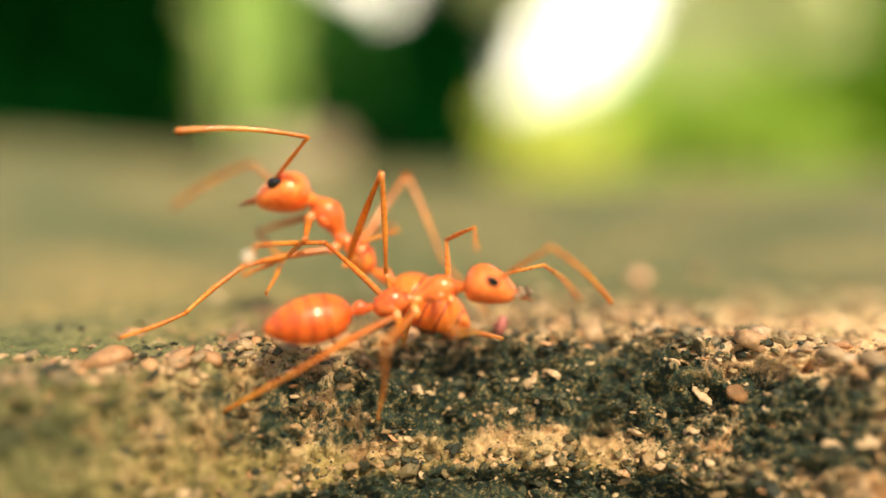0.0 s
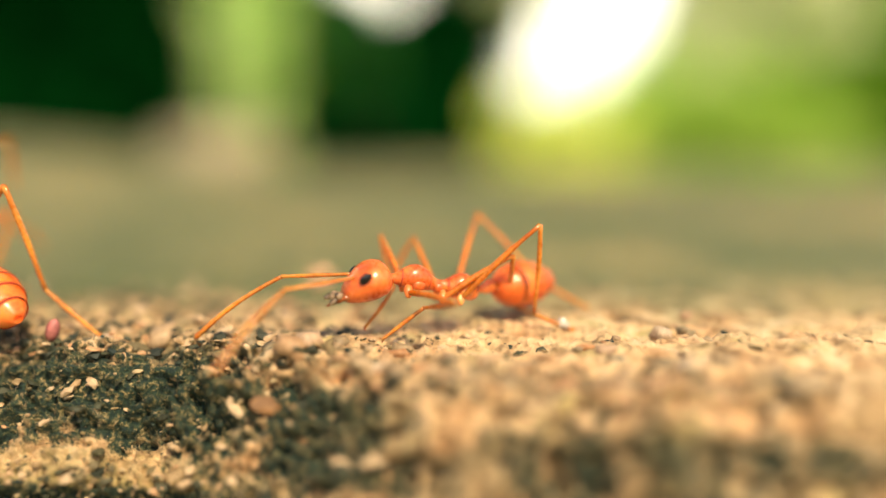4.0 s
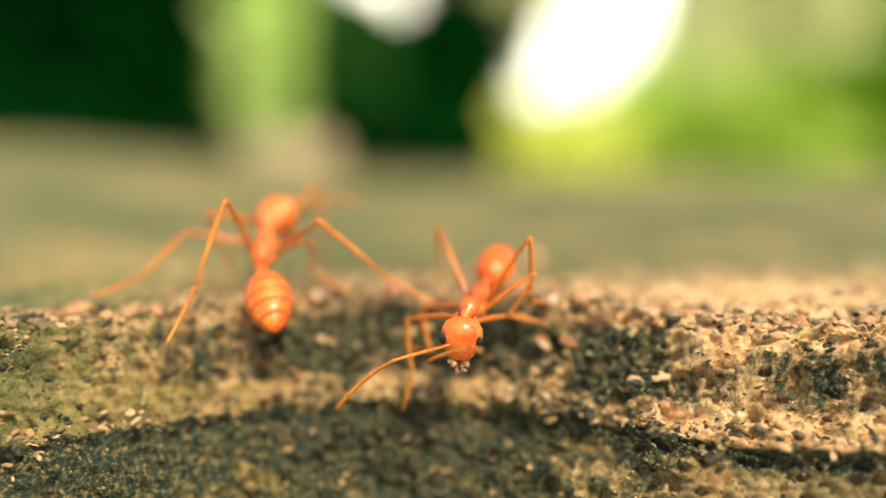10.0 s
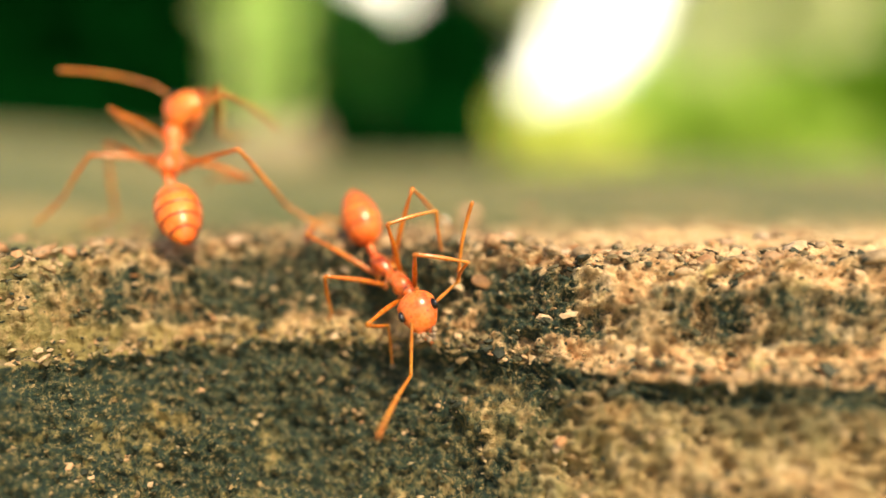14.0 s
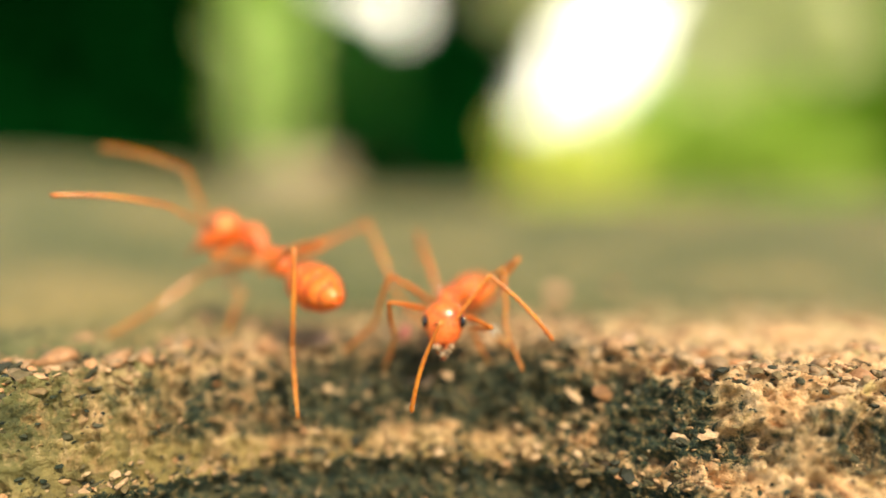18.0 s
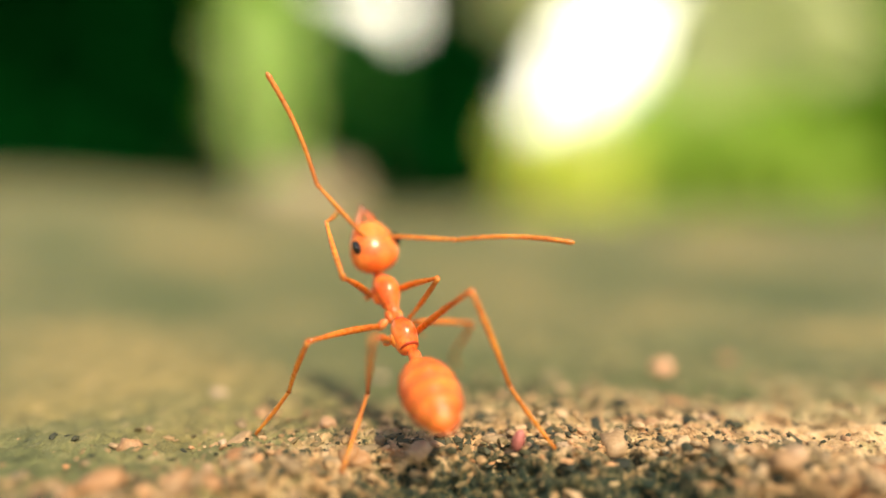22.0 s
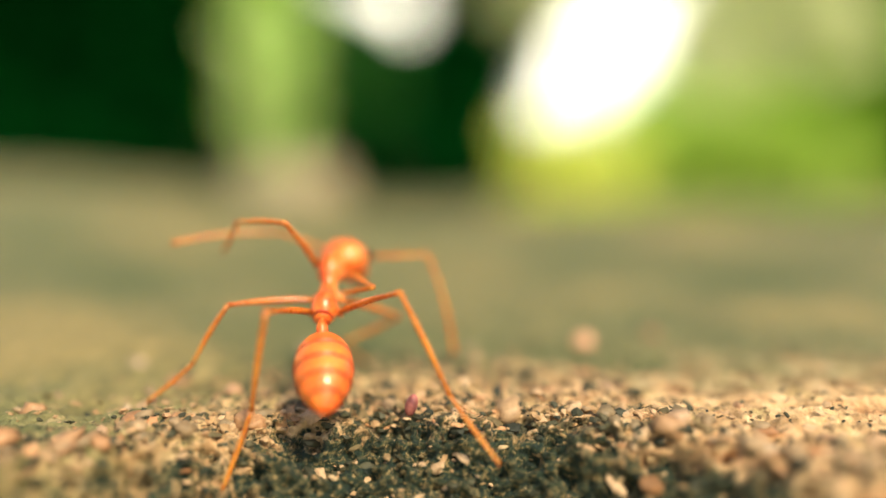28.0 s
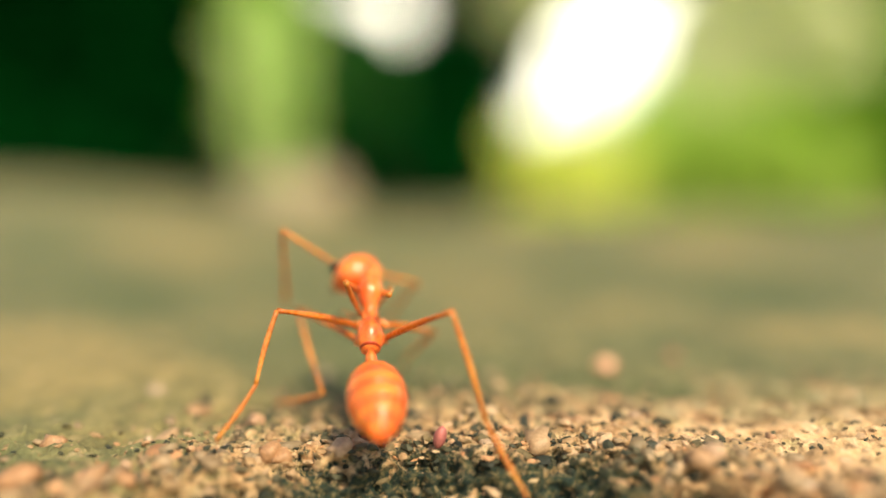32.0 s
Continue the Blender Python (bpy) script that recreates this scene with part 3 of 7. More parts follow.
make_backdrop()
shrub("shrub", "dark green hedge behind the log, deep shade in its leaf colour", (-1.58, 2.60, 0.23), (0.75, 0.45, 0.651), 9000, 0.100, DARK, 1)
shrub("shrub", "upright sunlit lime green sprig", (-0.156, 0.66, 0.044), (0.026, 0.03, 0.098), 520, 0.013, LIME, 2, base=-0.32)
shrub("shrub", "tall green bush beside the hedge", (-0.53, 2.50, 0.19), (0.15, 0.20, 0.405), 1500, 0.050, MID, 12)
shrub("shrub", "dark green bush with deep shade in its leaf colour", (-0.14, 2.80, 0.10), (0.38, 0.35, 0.247), 4500, 0.075, DARK, 3)
shrub("shrub", "green bush between dark bushes, shade in its leaf colour", (-0.30, 2.40, 0.16), (0.13, 0.12, 0.26), 900, 0.045, SHADE, 19)
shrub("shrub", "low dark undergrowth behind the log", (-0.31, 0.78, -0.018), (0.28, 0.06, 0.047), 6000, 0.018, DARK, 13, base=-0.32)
shrub("shrub", "low dark undergrowth with shade in its leaf colour", (-0.04, 0.72, -0.020), (0.095, 0.05, 0.043), 2600, 0.016, DARK, 14, base=-0.32)
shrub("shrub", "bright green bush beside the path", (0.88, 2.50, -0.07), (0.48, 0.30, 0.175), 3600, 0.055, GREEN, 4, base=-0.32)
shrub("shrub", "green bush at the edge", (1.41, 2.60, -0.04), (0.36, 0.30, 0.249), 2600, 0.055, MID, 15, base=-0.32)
shrub("shrub", "yellow-green shrub in full sun, sky glare in its leaf colour", (0.33, 2.20, -0.12), (0.19, 0.15, 0.154), 1500, 0.045, YELLOW, 5, base=-0.32)
shrub("shrub", "grey-green bush, haze in its leaf colour", (1.29, 3.20, 0.31), (0.40, 0.25, 0.424), 2600, 0.065, GREY, 6, base=-0.32)
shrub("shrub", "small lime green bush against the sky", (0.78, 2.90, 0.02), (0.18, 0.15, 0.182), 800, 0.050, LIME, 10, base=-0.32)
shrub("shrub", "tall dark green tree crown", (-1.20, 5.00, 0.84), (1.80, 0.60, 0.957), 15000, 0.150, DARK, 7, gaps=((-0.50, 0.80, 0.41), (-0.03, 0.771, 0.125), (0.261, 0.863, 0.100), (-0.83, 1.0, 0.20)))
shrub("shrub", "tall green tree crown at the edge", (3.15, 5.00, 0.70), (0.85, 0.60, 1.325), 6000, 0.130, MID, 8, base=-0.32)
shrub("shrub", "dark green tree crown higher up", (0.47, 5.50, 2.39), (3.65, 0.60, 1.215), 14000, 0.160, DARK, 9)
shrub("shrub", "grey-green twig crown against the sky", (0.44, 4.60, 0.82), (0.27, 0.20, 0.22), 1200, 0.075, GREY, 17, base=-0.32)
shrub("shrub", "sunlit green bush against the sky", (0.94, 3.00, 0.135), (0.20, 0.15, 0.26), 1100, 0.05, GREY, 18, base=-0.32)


# ---- ants ----
LM = 2.6
FEMUR, TIBIA, TARSUS = (2.1, 2.3, 3.05), (1.8, 1.85, 2.65), (1.45, 1.55, 1.95)
HIPS = ((0.80, 0.30, -0.32), (-0.20, 0.32, -0.36), (-0.72, 0.30, -0.32))
SCAPE, SOCKET = 1.95, (0.95, 0.26, 0.30)


def bones(length, r0, r1, knots, bend=0.0, sides=10):
    """Rings of a limb along +x, a little swollen at its knots."""
    out = []
    for k in range(13):
        u = k / 12
        r = (r0 + (r1 - r0) * u) * (0.72 + 0.28 * math.sin(math.pi * min(1, u * 1.15)) + sum(0.28 * math.exp(-((u - c) / 0.045) ** 2) for c in knots))
        out.append((length * u, r, r, bend * math.sin(math.pi * u)))
    return out


def make_ant(scale, name, label, shell, belly, funiculus):
    """An ant in millimetres along +x, its middle at the origin. Gives the empty and its moving parts."""
    top = tagged(new(name), label, "ant", "weaver ants on the log")
    moving = {}

    def scaled(rings):
        return [tuple(v * scale for v in r) for r in rings]

    bm = bmesh.new()
    loft(bm, scaled([(-1.30, 0.13, 0.13, -0.06), (-1.24, 0.23, 0.22, -0.06), (-1.08, 0.30, 0.32, -0.04), (-0.88, 0.33, 0.37, 0.01), (-0.68, 0.32, 0.355, 0.03), (-0.50, 0.27, 0.29, 0.01), (-0.36, 0.18, 0.20, -0.03),
                     (-0.20, 0.148, 0.165, -0.06), (-0.02, 0.152, 0.17, -0.05), (0.14, 0.205, 0.225, -0.01), (0.30, 0.275, 0.305, 0.04), (0.46, 0.32, 0.35, 0.07), (0.64, 0.34, 0.365, 0.08), (0.80, 0.325, 0.335, 0.06), (0.94, 0.27, 0.275, 0.03), (1.06, 0.20, 0.20, -0.01), (1.20, 0.14, 0.145, -0.04), (1.38, 0.115, 0.12, -0.06)]), 20)
    thorax = part("thorax", bm, shell, top, "glossy orange thorax pinched in the middle")
    for x, w in ((-1.19, 0.25), (-0.36, 0.182), (0.20, 0.228), (1.00, 0.238)):
        bm = bmesh.new()
        loft(bm, scaled([(x - 0.025, w * 0.96, w * 1.0, 0.0), (x, w * 1.05, w * 1.09, 0.0), (x + 0.025, w * 0.99, w * 1.03, 0.0)]), 18)
        part("suture", bm, SEAM, thorax)
    for hx, hy, hz in HIPS:
        for side in (1, -1):
            bm = bmesh.new()
            blob(bm, (hx * scale, hy * side * scale, (hz + 0.05) * scale), (0.125 * scale, 0.10 * scale, 0.23 * scale), (34 * side, 0, 0))
            part("coxa", bm, COXA, thorax)
    for hx, w in ((-0.86, 0.29), (-0.12, 0.150), (0.52, 0.275)):
        for side in (1, -1):
            bm = bmesh.new()
            blob(bm, (hx * scale, w * side * scale, -0.10 * scale), (0.20 * scale, 0.085 * scale, 0.15 * scale), (0, 0, 6 * side))
            part("side_plate", bm, shell, thorax)
    # gaster on its petiole, from the waist backwards along +x
    bm = bmesh.new()
    loft(bm, scaled([(-0.05, 0.10, 0.10, 0.0), (0.15, 0.11, 0.13, 0.0), (0.32, 0.15, 0.22, 0.05), (0.45, 0.15, 0.20, 0.04), (0.60, 0.10, 0.11, 0.0), (0.75, 0.12, 0.13, 0.0)]), 12)
    gaster = part("petiole", bm, shell, top)
    moving["gaster"] = gaster
    cuts = (0.66, 1.30, 1.76, 2.20, 2.60, 2.98)

    def girth(x):
        u = (x - 0.62) / 2.42
        return 0.705 * max(0.0, math.sin(math.pi * min(1, max(0, u)) ** 0.80)) ** (0.50 if u < 0.42 else 0.50 + 0.36 * (u - 0.42))

    for k, (a, b) in enumerate(zip(cuts, cuts[1:])):
        bm = bmesh.new()
        rings = []
        for j in range(7):
            x = a + (b - a) * j / 6
            g = max(0.04, girth(x))
            lift = 1.0 + 0.026 * (j / 6) - (0.012 if j == 0 and k else 0)
            rings.append((x, g * lift, g * 0.93 * lift, -0.02))
        rings.append((b - 0.01, max(0.03, girth(b) * 0.95), max(0.03, girth(b) * 0.88), -0.02))
        loft(bm, scaled(rings), 24)
        part("tergite", bm, belly, gaster)
        if k:
            bm = bmesh.new()
            g = girth(a)
            loft(bm, scaled([(a - 0.016, g * 1.026, g * 0.955, -0.02), (a + 0.020, g * 1.034, g * 0.963, -0.02), (a + 0.058, g * 1.004, g * 0.934, -0.02)]), 24, False)
            part("tergite_seam", bm, SEAM, gaster)
    # head from the neck forwards
    bm = bmesh.new()
    loft(bm, scaled([(-0.02, 0.12, 0.12, -0.02), (0.06, 0.36, 0.34, 0.02), (0.18, 0.55, 0.47, 0.05), (0.38, 0.66, 0.54, 0.07), (0.62, 0.68, 0.55, 0.06), (0.86, 0.62, 0.49, 0.02), (1.08, 0.52, 0.40, -0.04), (1.25, 0.42, 0.30, -0.09), (1.36, 0.30, 0.20, -0.12), (1.40, 0.16, 0.10, -0.13)]), 22)
    head = part("head", bm, shell, top, "round orange head")
    moving["head"] = head
    for side in (1, -1):
        bm = bmesh.new()
        blob(bm, (0.78 * scale, 0.56 * side * scale, 0.25 * scale), (0.205 * scale, 0.115 * scale, 0.18 * scale), (-28 * side, 0, 14 * side), 3)
        part("eye", bm, EYE, head, "glossy black eye")
        bm = bmesh.new()
        loft(bm, scaled([(0.0, 0.11, 0.10, 0.0), (0.16, 0.125, 0.085, 0.0), (0.34, 0.10, 0.065, -0.01), (0.50, 0.06, 0.045, -0.03), (0.62, 0.035, 0.03, -0.05), (0.70, 0.012, 0.012, -0.06)]), 10)
        for v in bm.verts:
            v.co.y -= side * 0.30 * v.co.x ** 2 / (MM * scale)
        bmesh.ops.transform(bm, matrix=pose(1.26 * MM * scale, 0.24 * side * MM * scale, -0.14 * MM * scale, 0, 8, -14 * side), verts=bm.verts)
        part("mandible", bm, JAW, head, "dark-tipped mandible")
        bm = bmesh.new()
        blob(bm, (SOCKET[0] * scale, SOCKET[1] * side * scale, SOCKET[2] * scale), (0.09 * scale, 0.09 * scale, 0.08 * scale))
        part("antenna_socket", bm, SEAM, head)
    for x, r in ((1.10, 0.47), (1.28, 0.36)):
        bm = bmesh.new()
        blob(bm, (x * scale, 0, (-0.13 - 0.1 * (x - 1.1)) * scale), (0.10 * scale, r * 0.55 * scale, 0.17 * scale))
        part("clypeus", bm, shell, head)
    # limbs
    for side, tag in ((1, "left"), (-1, "right")):
        bm = bmesh.new()
        loft(bm, scaled(bones(SCAPE, 0.055, 0.07, (0.98,))), 10)
        moving["scape", side] = part("scape", bm, AMBER, top)
        bm = bmesh.new()
        loft(bm, scaled([(funiculus * k / 33, (0.058 + 0.02 * k / 33) * (0.86 if k % 3 == 0 else 1.0) * (0.45 if k == 33 else 1), (0.058 + 0.02 * k / 33) * (0.86 if k % 3 == 0 else 1.0) * (0.45 if k == 33 else 1), 0.12 * math.sin(math.pi * k / 33)) for k in range(34)]), 10)
        moving["funiculus", side] = part("funiculus", bm, AMBER, top, "beaded outer antenna")
        for k in range(3):
            bm = bmesh.new()
            loft(bm, scaled(bones(FEMUR[k], 0.105, 0.078, (0.99,), 0.05)), 12)
            moving["femur", k, side] = part("femur", bm, THIGH, top)
            bm = bmesh.new()
            loft(bm, scaled(bones(TIBIA[k], 0.078, 0.068, (0.02, 0.98), 0.04)), 12)
            moving["tibia", k, side] = part("tibia", bm, AMBER, top)
            bm = bmesh.new()
            loft(bm, scaled(bones(TARSUS[k], 0.062, 0.05, (0.02, 0.45, 0.62, 0.78, 0.94), -0.04)), 10)
            foot = part("tarsus", bm, AMBER, top)
            moving["tarsus", k, side] = foot
            bm = bmesh.new()
            for c in (1, -1):
                blob(bm, (TARSUS[k] * scale, 0.045 * c * scale, -0.02 * scale), (0.075 * scale, 0.022 * scale, 0.022 * scale), (0, 25, 30 * c), 1)
            part("claw", bm, JAW, foot)
    return top, moving


Stance = collections.namedtuple("Stance", "t waist neck up crest gaster jaw l1 l1f l2 l2f l3 l3f r1 r1f r2 r2f r3 r3f la lat ra rat")


def stance(*values):
    """Where an ant's joints are at a moment, in millimetres: the waist, neck, the way its back and its head's top face, gaster tip, jaw, knees and feet, antenna elbows and tips."""
    return Stance(*values)


def large_ant_keys():
    keys = []
    keys.append(stance(0, (-4.03, 0.87, 1.9), (-6.01, 1.13, 4.3), (0.76, -0.1, 0.64), (0, 0.15, 0.99), (-0.81, 0.09, 0.09), (-8.22, 1.23, 4.3),
        (-5.72, -1.73, 3.32), (-8.09, 0.59, 1.83), (-7.87, -0.12, 2.26), (-11.01, -1.97, 0.56), (-3.58, -1.11, 5.18), (-2.95, -0.45, -0.18),
        (-8.04, 2.55, 2.88), (-7.12, -0.69, 1.53), (-3.62, 3.68, 2.94), (-4.28, -0.05, 2.96), (-2.99, 3.27, 4.76), (-0.3, 1.69, 0.31),
        (-5.78, -0.29, 6.15), (-8.91, -1.34, 6.33), (-8.34, 3.46, 5.16), (-11.1, 4.36, 3.7)))
    keys.append(stance(0.5, (-4.25, 1.89, 1.94), (-6.14, 1.91, 4.42), (0.79, -0.01, 0.61), (-0.07, 0.14, 0.99), (-1.36, -0.19, 0.65), (-8.35, 1.7, 4.3),
        (-6.39, -0.77, 3.34), (-7.98, 1.49, 1.37), (-8.09, 1.64, 2.13), (-11.19, -0.44, 0.66), (-3.45, 0.07, 5.24), (-3.42, 2.3, 0.29),
        (-8.31, 3.21, 3), (-8.37, 3.92, 0), (-3.85, 4.52, 3.07), (-3.76, 0.74, 3.19), (-2.92, 3.82, 4.86), (-1, 2.52, 0),
        (-5.86, 0.49, 6.3), (-8.9, -0.8, 6.35), (-8.81, 3.88, 5.14), (-11.6, 4.4, 3.54)))
    keys.append(stance(1, (-3.94, 1.04, 2), (-5.51, 0.96, 4.7), (0.86, 0.04, 0.5), (-0.07, 0.15, 0.99), (-0.57, 0.14, 0.54), (-7.71, 1.11, 4.52),
        (-6.58, -1.67, 3.69), (-7.53, 0.81, 1.22), (-7.38, -0.68, 2.62), (-10.75, 0.3, 0.66), (-2.93, -0.76, 5.34), (-3.02, -0.4, -0.08),
        (-7.9, 2.12, 3.56), (-8.38, 2.81, 0), (-3.24, 3.49, 3.14), (-2.62, -0.25, 3.31), (-3.04, 3.44, 4.96), (-0.78, 2.37, 0.13),
        (-5.35, -0.6, 6.33), (-8.58, -1.16, 6.71), (-7.84, 3.34, 5.36), (-10.46, 4.3, 3.69)))
    keys.append(stance(1.5, (-4.2, 0.92, 2.08), (-5.37, 0.88, 4.97), (0.93, 0.04, 0.37), (-0.13, 0.13, 0.98), (-0.81, 1.01, 0.41), (-7.55, 0.58, 4.73),
        (-6.6, -1.75, 4.15), (-7.88, 0.73, 1.83), (-7.62, -0.35, 2.51), (-10.89, 0.36, 0.28), (-2.84, -0.75, 5.38), (-2.68, -1.15, -0.04),
        (-7.89, 2.06, 4.18), (-8.79, 2.72, 1.31), (-3.05, 3.05, 2.98), (-4.57, 1.62, 2.71), (-3.12, 3.45, 4.96), (-0.9, 2.5, 0.09),
        (-4.95, -0.63, 6.61), (-8.01, -1.82, 6.9), (-8.14, 2.74, 5.56), (-10.85, 3.17, 3.81)))
    keys.append(stance(2, (-3.65, 0.49, 2.68), (-5.35, 1.11, 5.22), (0.76, -0.28, 0.58), (0.01, 0.15, 0.99), (-0.19, -0.5, 1.52), (-7.54, 1.47, 5.19),
        (-7.28, -0.91, 4.11), (-6.96, 1.67, 1.57), (-7.47, -0.12, 2.99), (-10.77, 0.63, 0.83), (-2.39, -1.2, 5.59), (-1.99, -2.14, 0.25),
        (-4.55, 2.48, 5.86), (-6.83, 4.22, 5.37), (-1.86, 1.68, 3.8), (-4.64, 3.8, 2.34), (-1.46, -0.06, 5.18), (0.18, -0.15, -0),
        (-5.23, -0.48, 6.83), (-8.46, -0.74, 7.43), (-7.4, 3.69, 6.05), (-10.03, 4.91, 4.57)))
    keys.append(stance(2.5, (-2.88, 0.34, 2.05), (-4.72, 1.26, 4.41), (0.68, -0.33, 0.66), (0, 0.1, 1), (0.52, -0.89, 0.98), (-4.71, -0.95, 4.62),
        (-5.22, -0.24, 5.07), (-8, 0.2, 4.32), (-6.82, 0.26, 2.25), (-10.17, 1.03, 0.17), (-1.49, -1.22, 4.77), (-1.91, -1, -0.64),
        (-3.84, 2.56, 5.07), (-5.87, 4.5, 4.32), (-1.08, 1.4, 3.29), (-3.48, 3.73, 1.52), (-0.67, -0.28, 4.41), (0.34, 0.24, -0.06),
        (-2.64, -1.03, 5.81), (-1.63, -3.95, 4.76), (-6.77, -1.06, 5.81), (-7.74, -3.99, 4.77)))
    keys.append(stance(4.5, (-3.68, 1.21, 1.95), (-5.34, 3.39, 3.44), (-0.12, -0.62, 0.78), (0.14, -0.01, 0.99), (-0.81, -0.96, 0.78), (-6.77, 5.07, 3.66),
        (-6.91, 2.71, 3.44), (-7.95, 4.82, -0.03), (-6.83, 0.59, 2.29), (-9.86, 1.14, -0.01), (-6.87, 4.37, 2.34), (-4.02, 0.84, 0),
        (-4.29, 3.83, 4.72), (-3.93, 6.53, 3.68), (-4.07, 5.22, 3.03), (-3.81, 5.81, -0.06), (-1.37, 0.41, 4.42), (1.49, 0.29, -0.03),
        (-6.13, 6.33, 3.44), (-5.29, 9.13, 1.92), (-5.67, 6.49, 2.74), (-5.53, 9.35, 1.09)))
    keys.append(stance(5, (-4.38, 1.07, 2.5), (-5.89, 3.53, 3.67), (-0.18, -0.51, 0.84), (0.11, -0.14, 0.98), (-2.1, -1.58, 1.06), (-6.63, 5.59, 4.05),
        (-7.51, 2.98, 3.7), (-8.36, 4.93, -0.03), (-7.66, 0.83, 2.71), (-10.82, -0.32, 0.52), (-4.2, -1.53, 3.86), (-2.41, -2.98, -1.07),
        (-4.84, 4.04, 4.92), (-4.25, 6.56, 3.58), (-2.16, 1.47, 3.55), (-1.66, 3.32, 0.01), (-1.58, 0.26, 4.29), (1.47, 0.46, -0.01),
        (-5.58, 6.55, 3.92), (-3.75, 8.97, 2.63), (-5.07, 6.59, 3.24), (-3.88, 9.33, 1.83)))
    keys.append(stance(5.5, (-5.26, 0.82, 2.48), (-5.88, 3.7, 3.51), (-0.15, -0.26, 0.96), (0.1, 0.34, 0.93), (-3.76, -1.56, -0.06), (-4.86, 5.18, 2.21),
        (-7.59, 3.71, 3.53), (-8.28, 5.36, -0.05), (-8.35, 1.15, 2.91), (-11.48, 1.09, 0.38), (-7.04, -1.27, 4.16), (-8.99, 0.02, -0),
        (-4.57, 4.24, 4.14), (-3.64, 6.17, -0.08), (-2.94, 0.75, 3.26), (-1.67, 1.85, 0), (-2.24, -0.18, 3.93), (1.31, 0.28, -0.04),
        (-4.39, 5.49, 4.99), (-1.24, 5.66, 4), (-3.54, 4.48, 2.82), (-0.92, 4.4, 0.85)))
    keys.append(stance(6, (-5.16, 0.84, 2.23), (-5.46, 3.6, 3.65), (-0.08, -0.34, 0.94), (0.13, 0.31, 0.94), (-3.68, -1.86, 0.04), (-4.28, 4.88, 2.27),
        (-7.22, 3.73, 3.75), (-8.02, 5.62, -0.06), (-8.3, 1.49, 2.77), (-10.75, -0.5, 0.29), (-6.66, -1.32, 4), (-7.56, -3.69, -0.81),
        (-4.14, 4.05, 4.12), (-3.28, 6.12, -0.07), (-2.87, 0.52, 2.9), (-0.82, 2.02, -0.01), (-2.53, -0.64, 3.77), (1.12, -0.02, -0.08),
        (-5.69, 6.5, 4.78), (-2.46, 6.63, 4.11), (-3.49, 3.71, 4.1), (-0.84, 2.93, 2.31)))
    keys.append(stance(6.5, (-5.3, 0.81, 2.3), (-5.56, 3.63, 3.6), (-0.06, -0.3, 0.95), (0.09, 0.35, 0.93), (-3.93, -2.13, 0.37), (-4.67, 5.13, 2.23),
        (-7.22, 3.83, 3.75), (-8.02, 5.66, -0.06), (-8.05, 0.79, 3), (-10.49, -1.13, 0.46), (-6.36, -1.47, 4.05), (-7.49, -3.9, -0.68),
        (-4.12, 4.07, 4.02), (-3.25, 6.02, -0.07), (-2.99, 0.47, 2.95), (-1.52, 2.12, 0), (-2.53, -0.61, 3.71), (1.2, 0, -0.1),
        (-6.24, 6.68, 4.48), (-5.86, 8.31, 3.97), (-3.78, 3.96, 5.08), (-1.04, 3.67, 3.27)))
    keys.append(stance(7, (-5.38, 0.79, 2.12), (-5.64, 3.52, 3.61), (-0.08, -0.25, 0.97), (0.06, 0.42, 0.91), (-3.88, -2.28, 0.5), (-4.92, 5.05, 2.17),
        (-7.34, 3.87, 3.38), (-8.11, 5.58, -0.06), (-8.06, 0.75, 2.92), (-10.59, -1.16, 0.45), (-6.42, -1.37, 4.02), (-7.62, -3.73, -0.73),
        (-4.25, 4.14, 3.69), (-3.36, 5.99, -0.07), (-3.07, 0.53, 2.86), (-2.09, 2.4, 0), (-2.64, -0.57, 3.64), (0.94, 0.33, -0.05),
        (-6.85, 6.82, 3.76), (-9.59, 8.65, 3.56), (-3.26, 5.24, 4.04), (-0.69, 4.85, 2.02)))
    keys.append(stance(7.5, (-5.43, 0.83, 2.21), (-5.75, 3.46, 3.86), (-0.07, -0.33, 0.94), (0.07, 0.42, 0.91), (-4.12, -2.3, 0.54), (-4.93, 4.74, 2.24),
        (-7.45, 3.76, 3.71), (-8.25, 5.64, -0.06), (-8, 0.58, 3.08), (-10.63, -1.24, 0.64), (-6.56, -1.37, 4.07), (-7.61, -3.59, -0.78),
        (-4.36, 4.05, 4.05), (-3.5, 6.09, -0.07), (-3.32, 2.51, 2.62), (-2.08, 4.97, -0.03), (-2.62, -0.55, 3.62), (1.11, 0.11, -0.07),
        (-6.81, 6.83, 4.08), (-9.46, 8.79, 3.86), (-3.18, 5.15, 4.17), (-0.57, 4.78, 2.18)))
    keys.append(stance(8, (-5.42, 0.83, 2.42), (-5.64, 3.61, 3.82), (-0.08, -0.32, 0.94), (0.05, 0.37, 0.93), (-3.99, -2.18, 0.63), (-4.98, 4.95, 2.18),
        (-7.48, 3.76, 3.87), (-8.27, 5.61, -0.06), (-8.5, 1.38, 3.05), (-11.13, -0.31, 0.53), (-6.69, -1.43, 4.14), (-7.79, -3.17, -0.89),
        (-4.39, 4.08, 4.24), (-3.52, 6.1, -0.07), (-3.55, 4.47, 2.49), (-1.99, 7.28, 0.07), (-2.47, -0.5, 3.62), (1.2, -0.08, -0.1),
        (-6.9, 6.76, 4.41), (-9.58, 8.68, 4.27), (-3.16, 5.15, 4.29), (-2.29, 8, 2.86)))
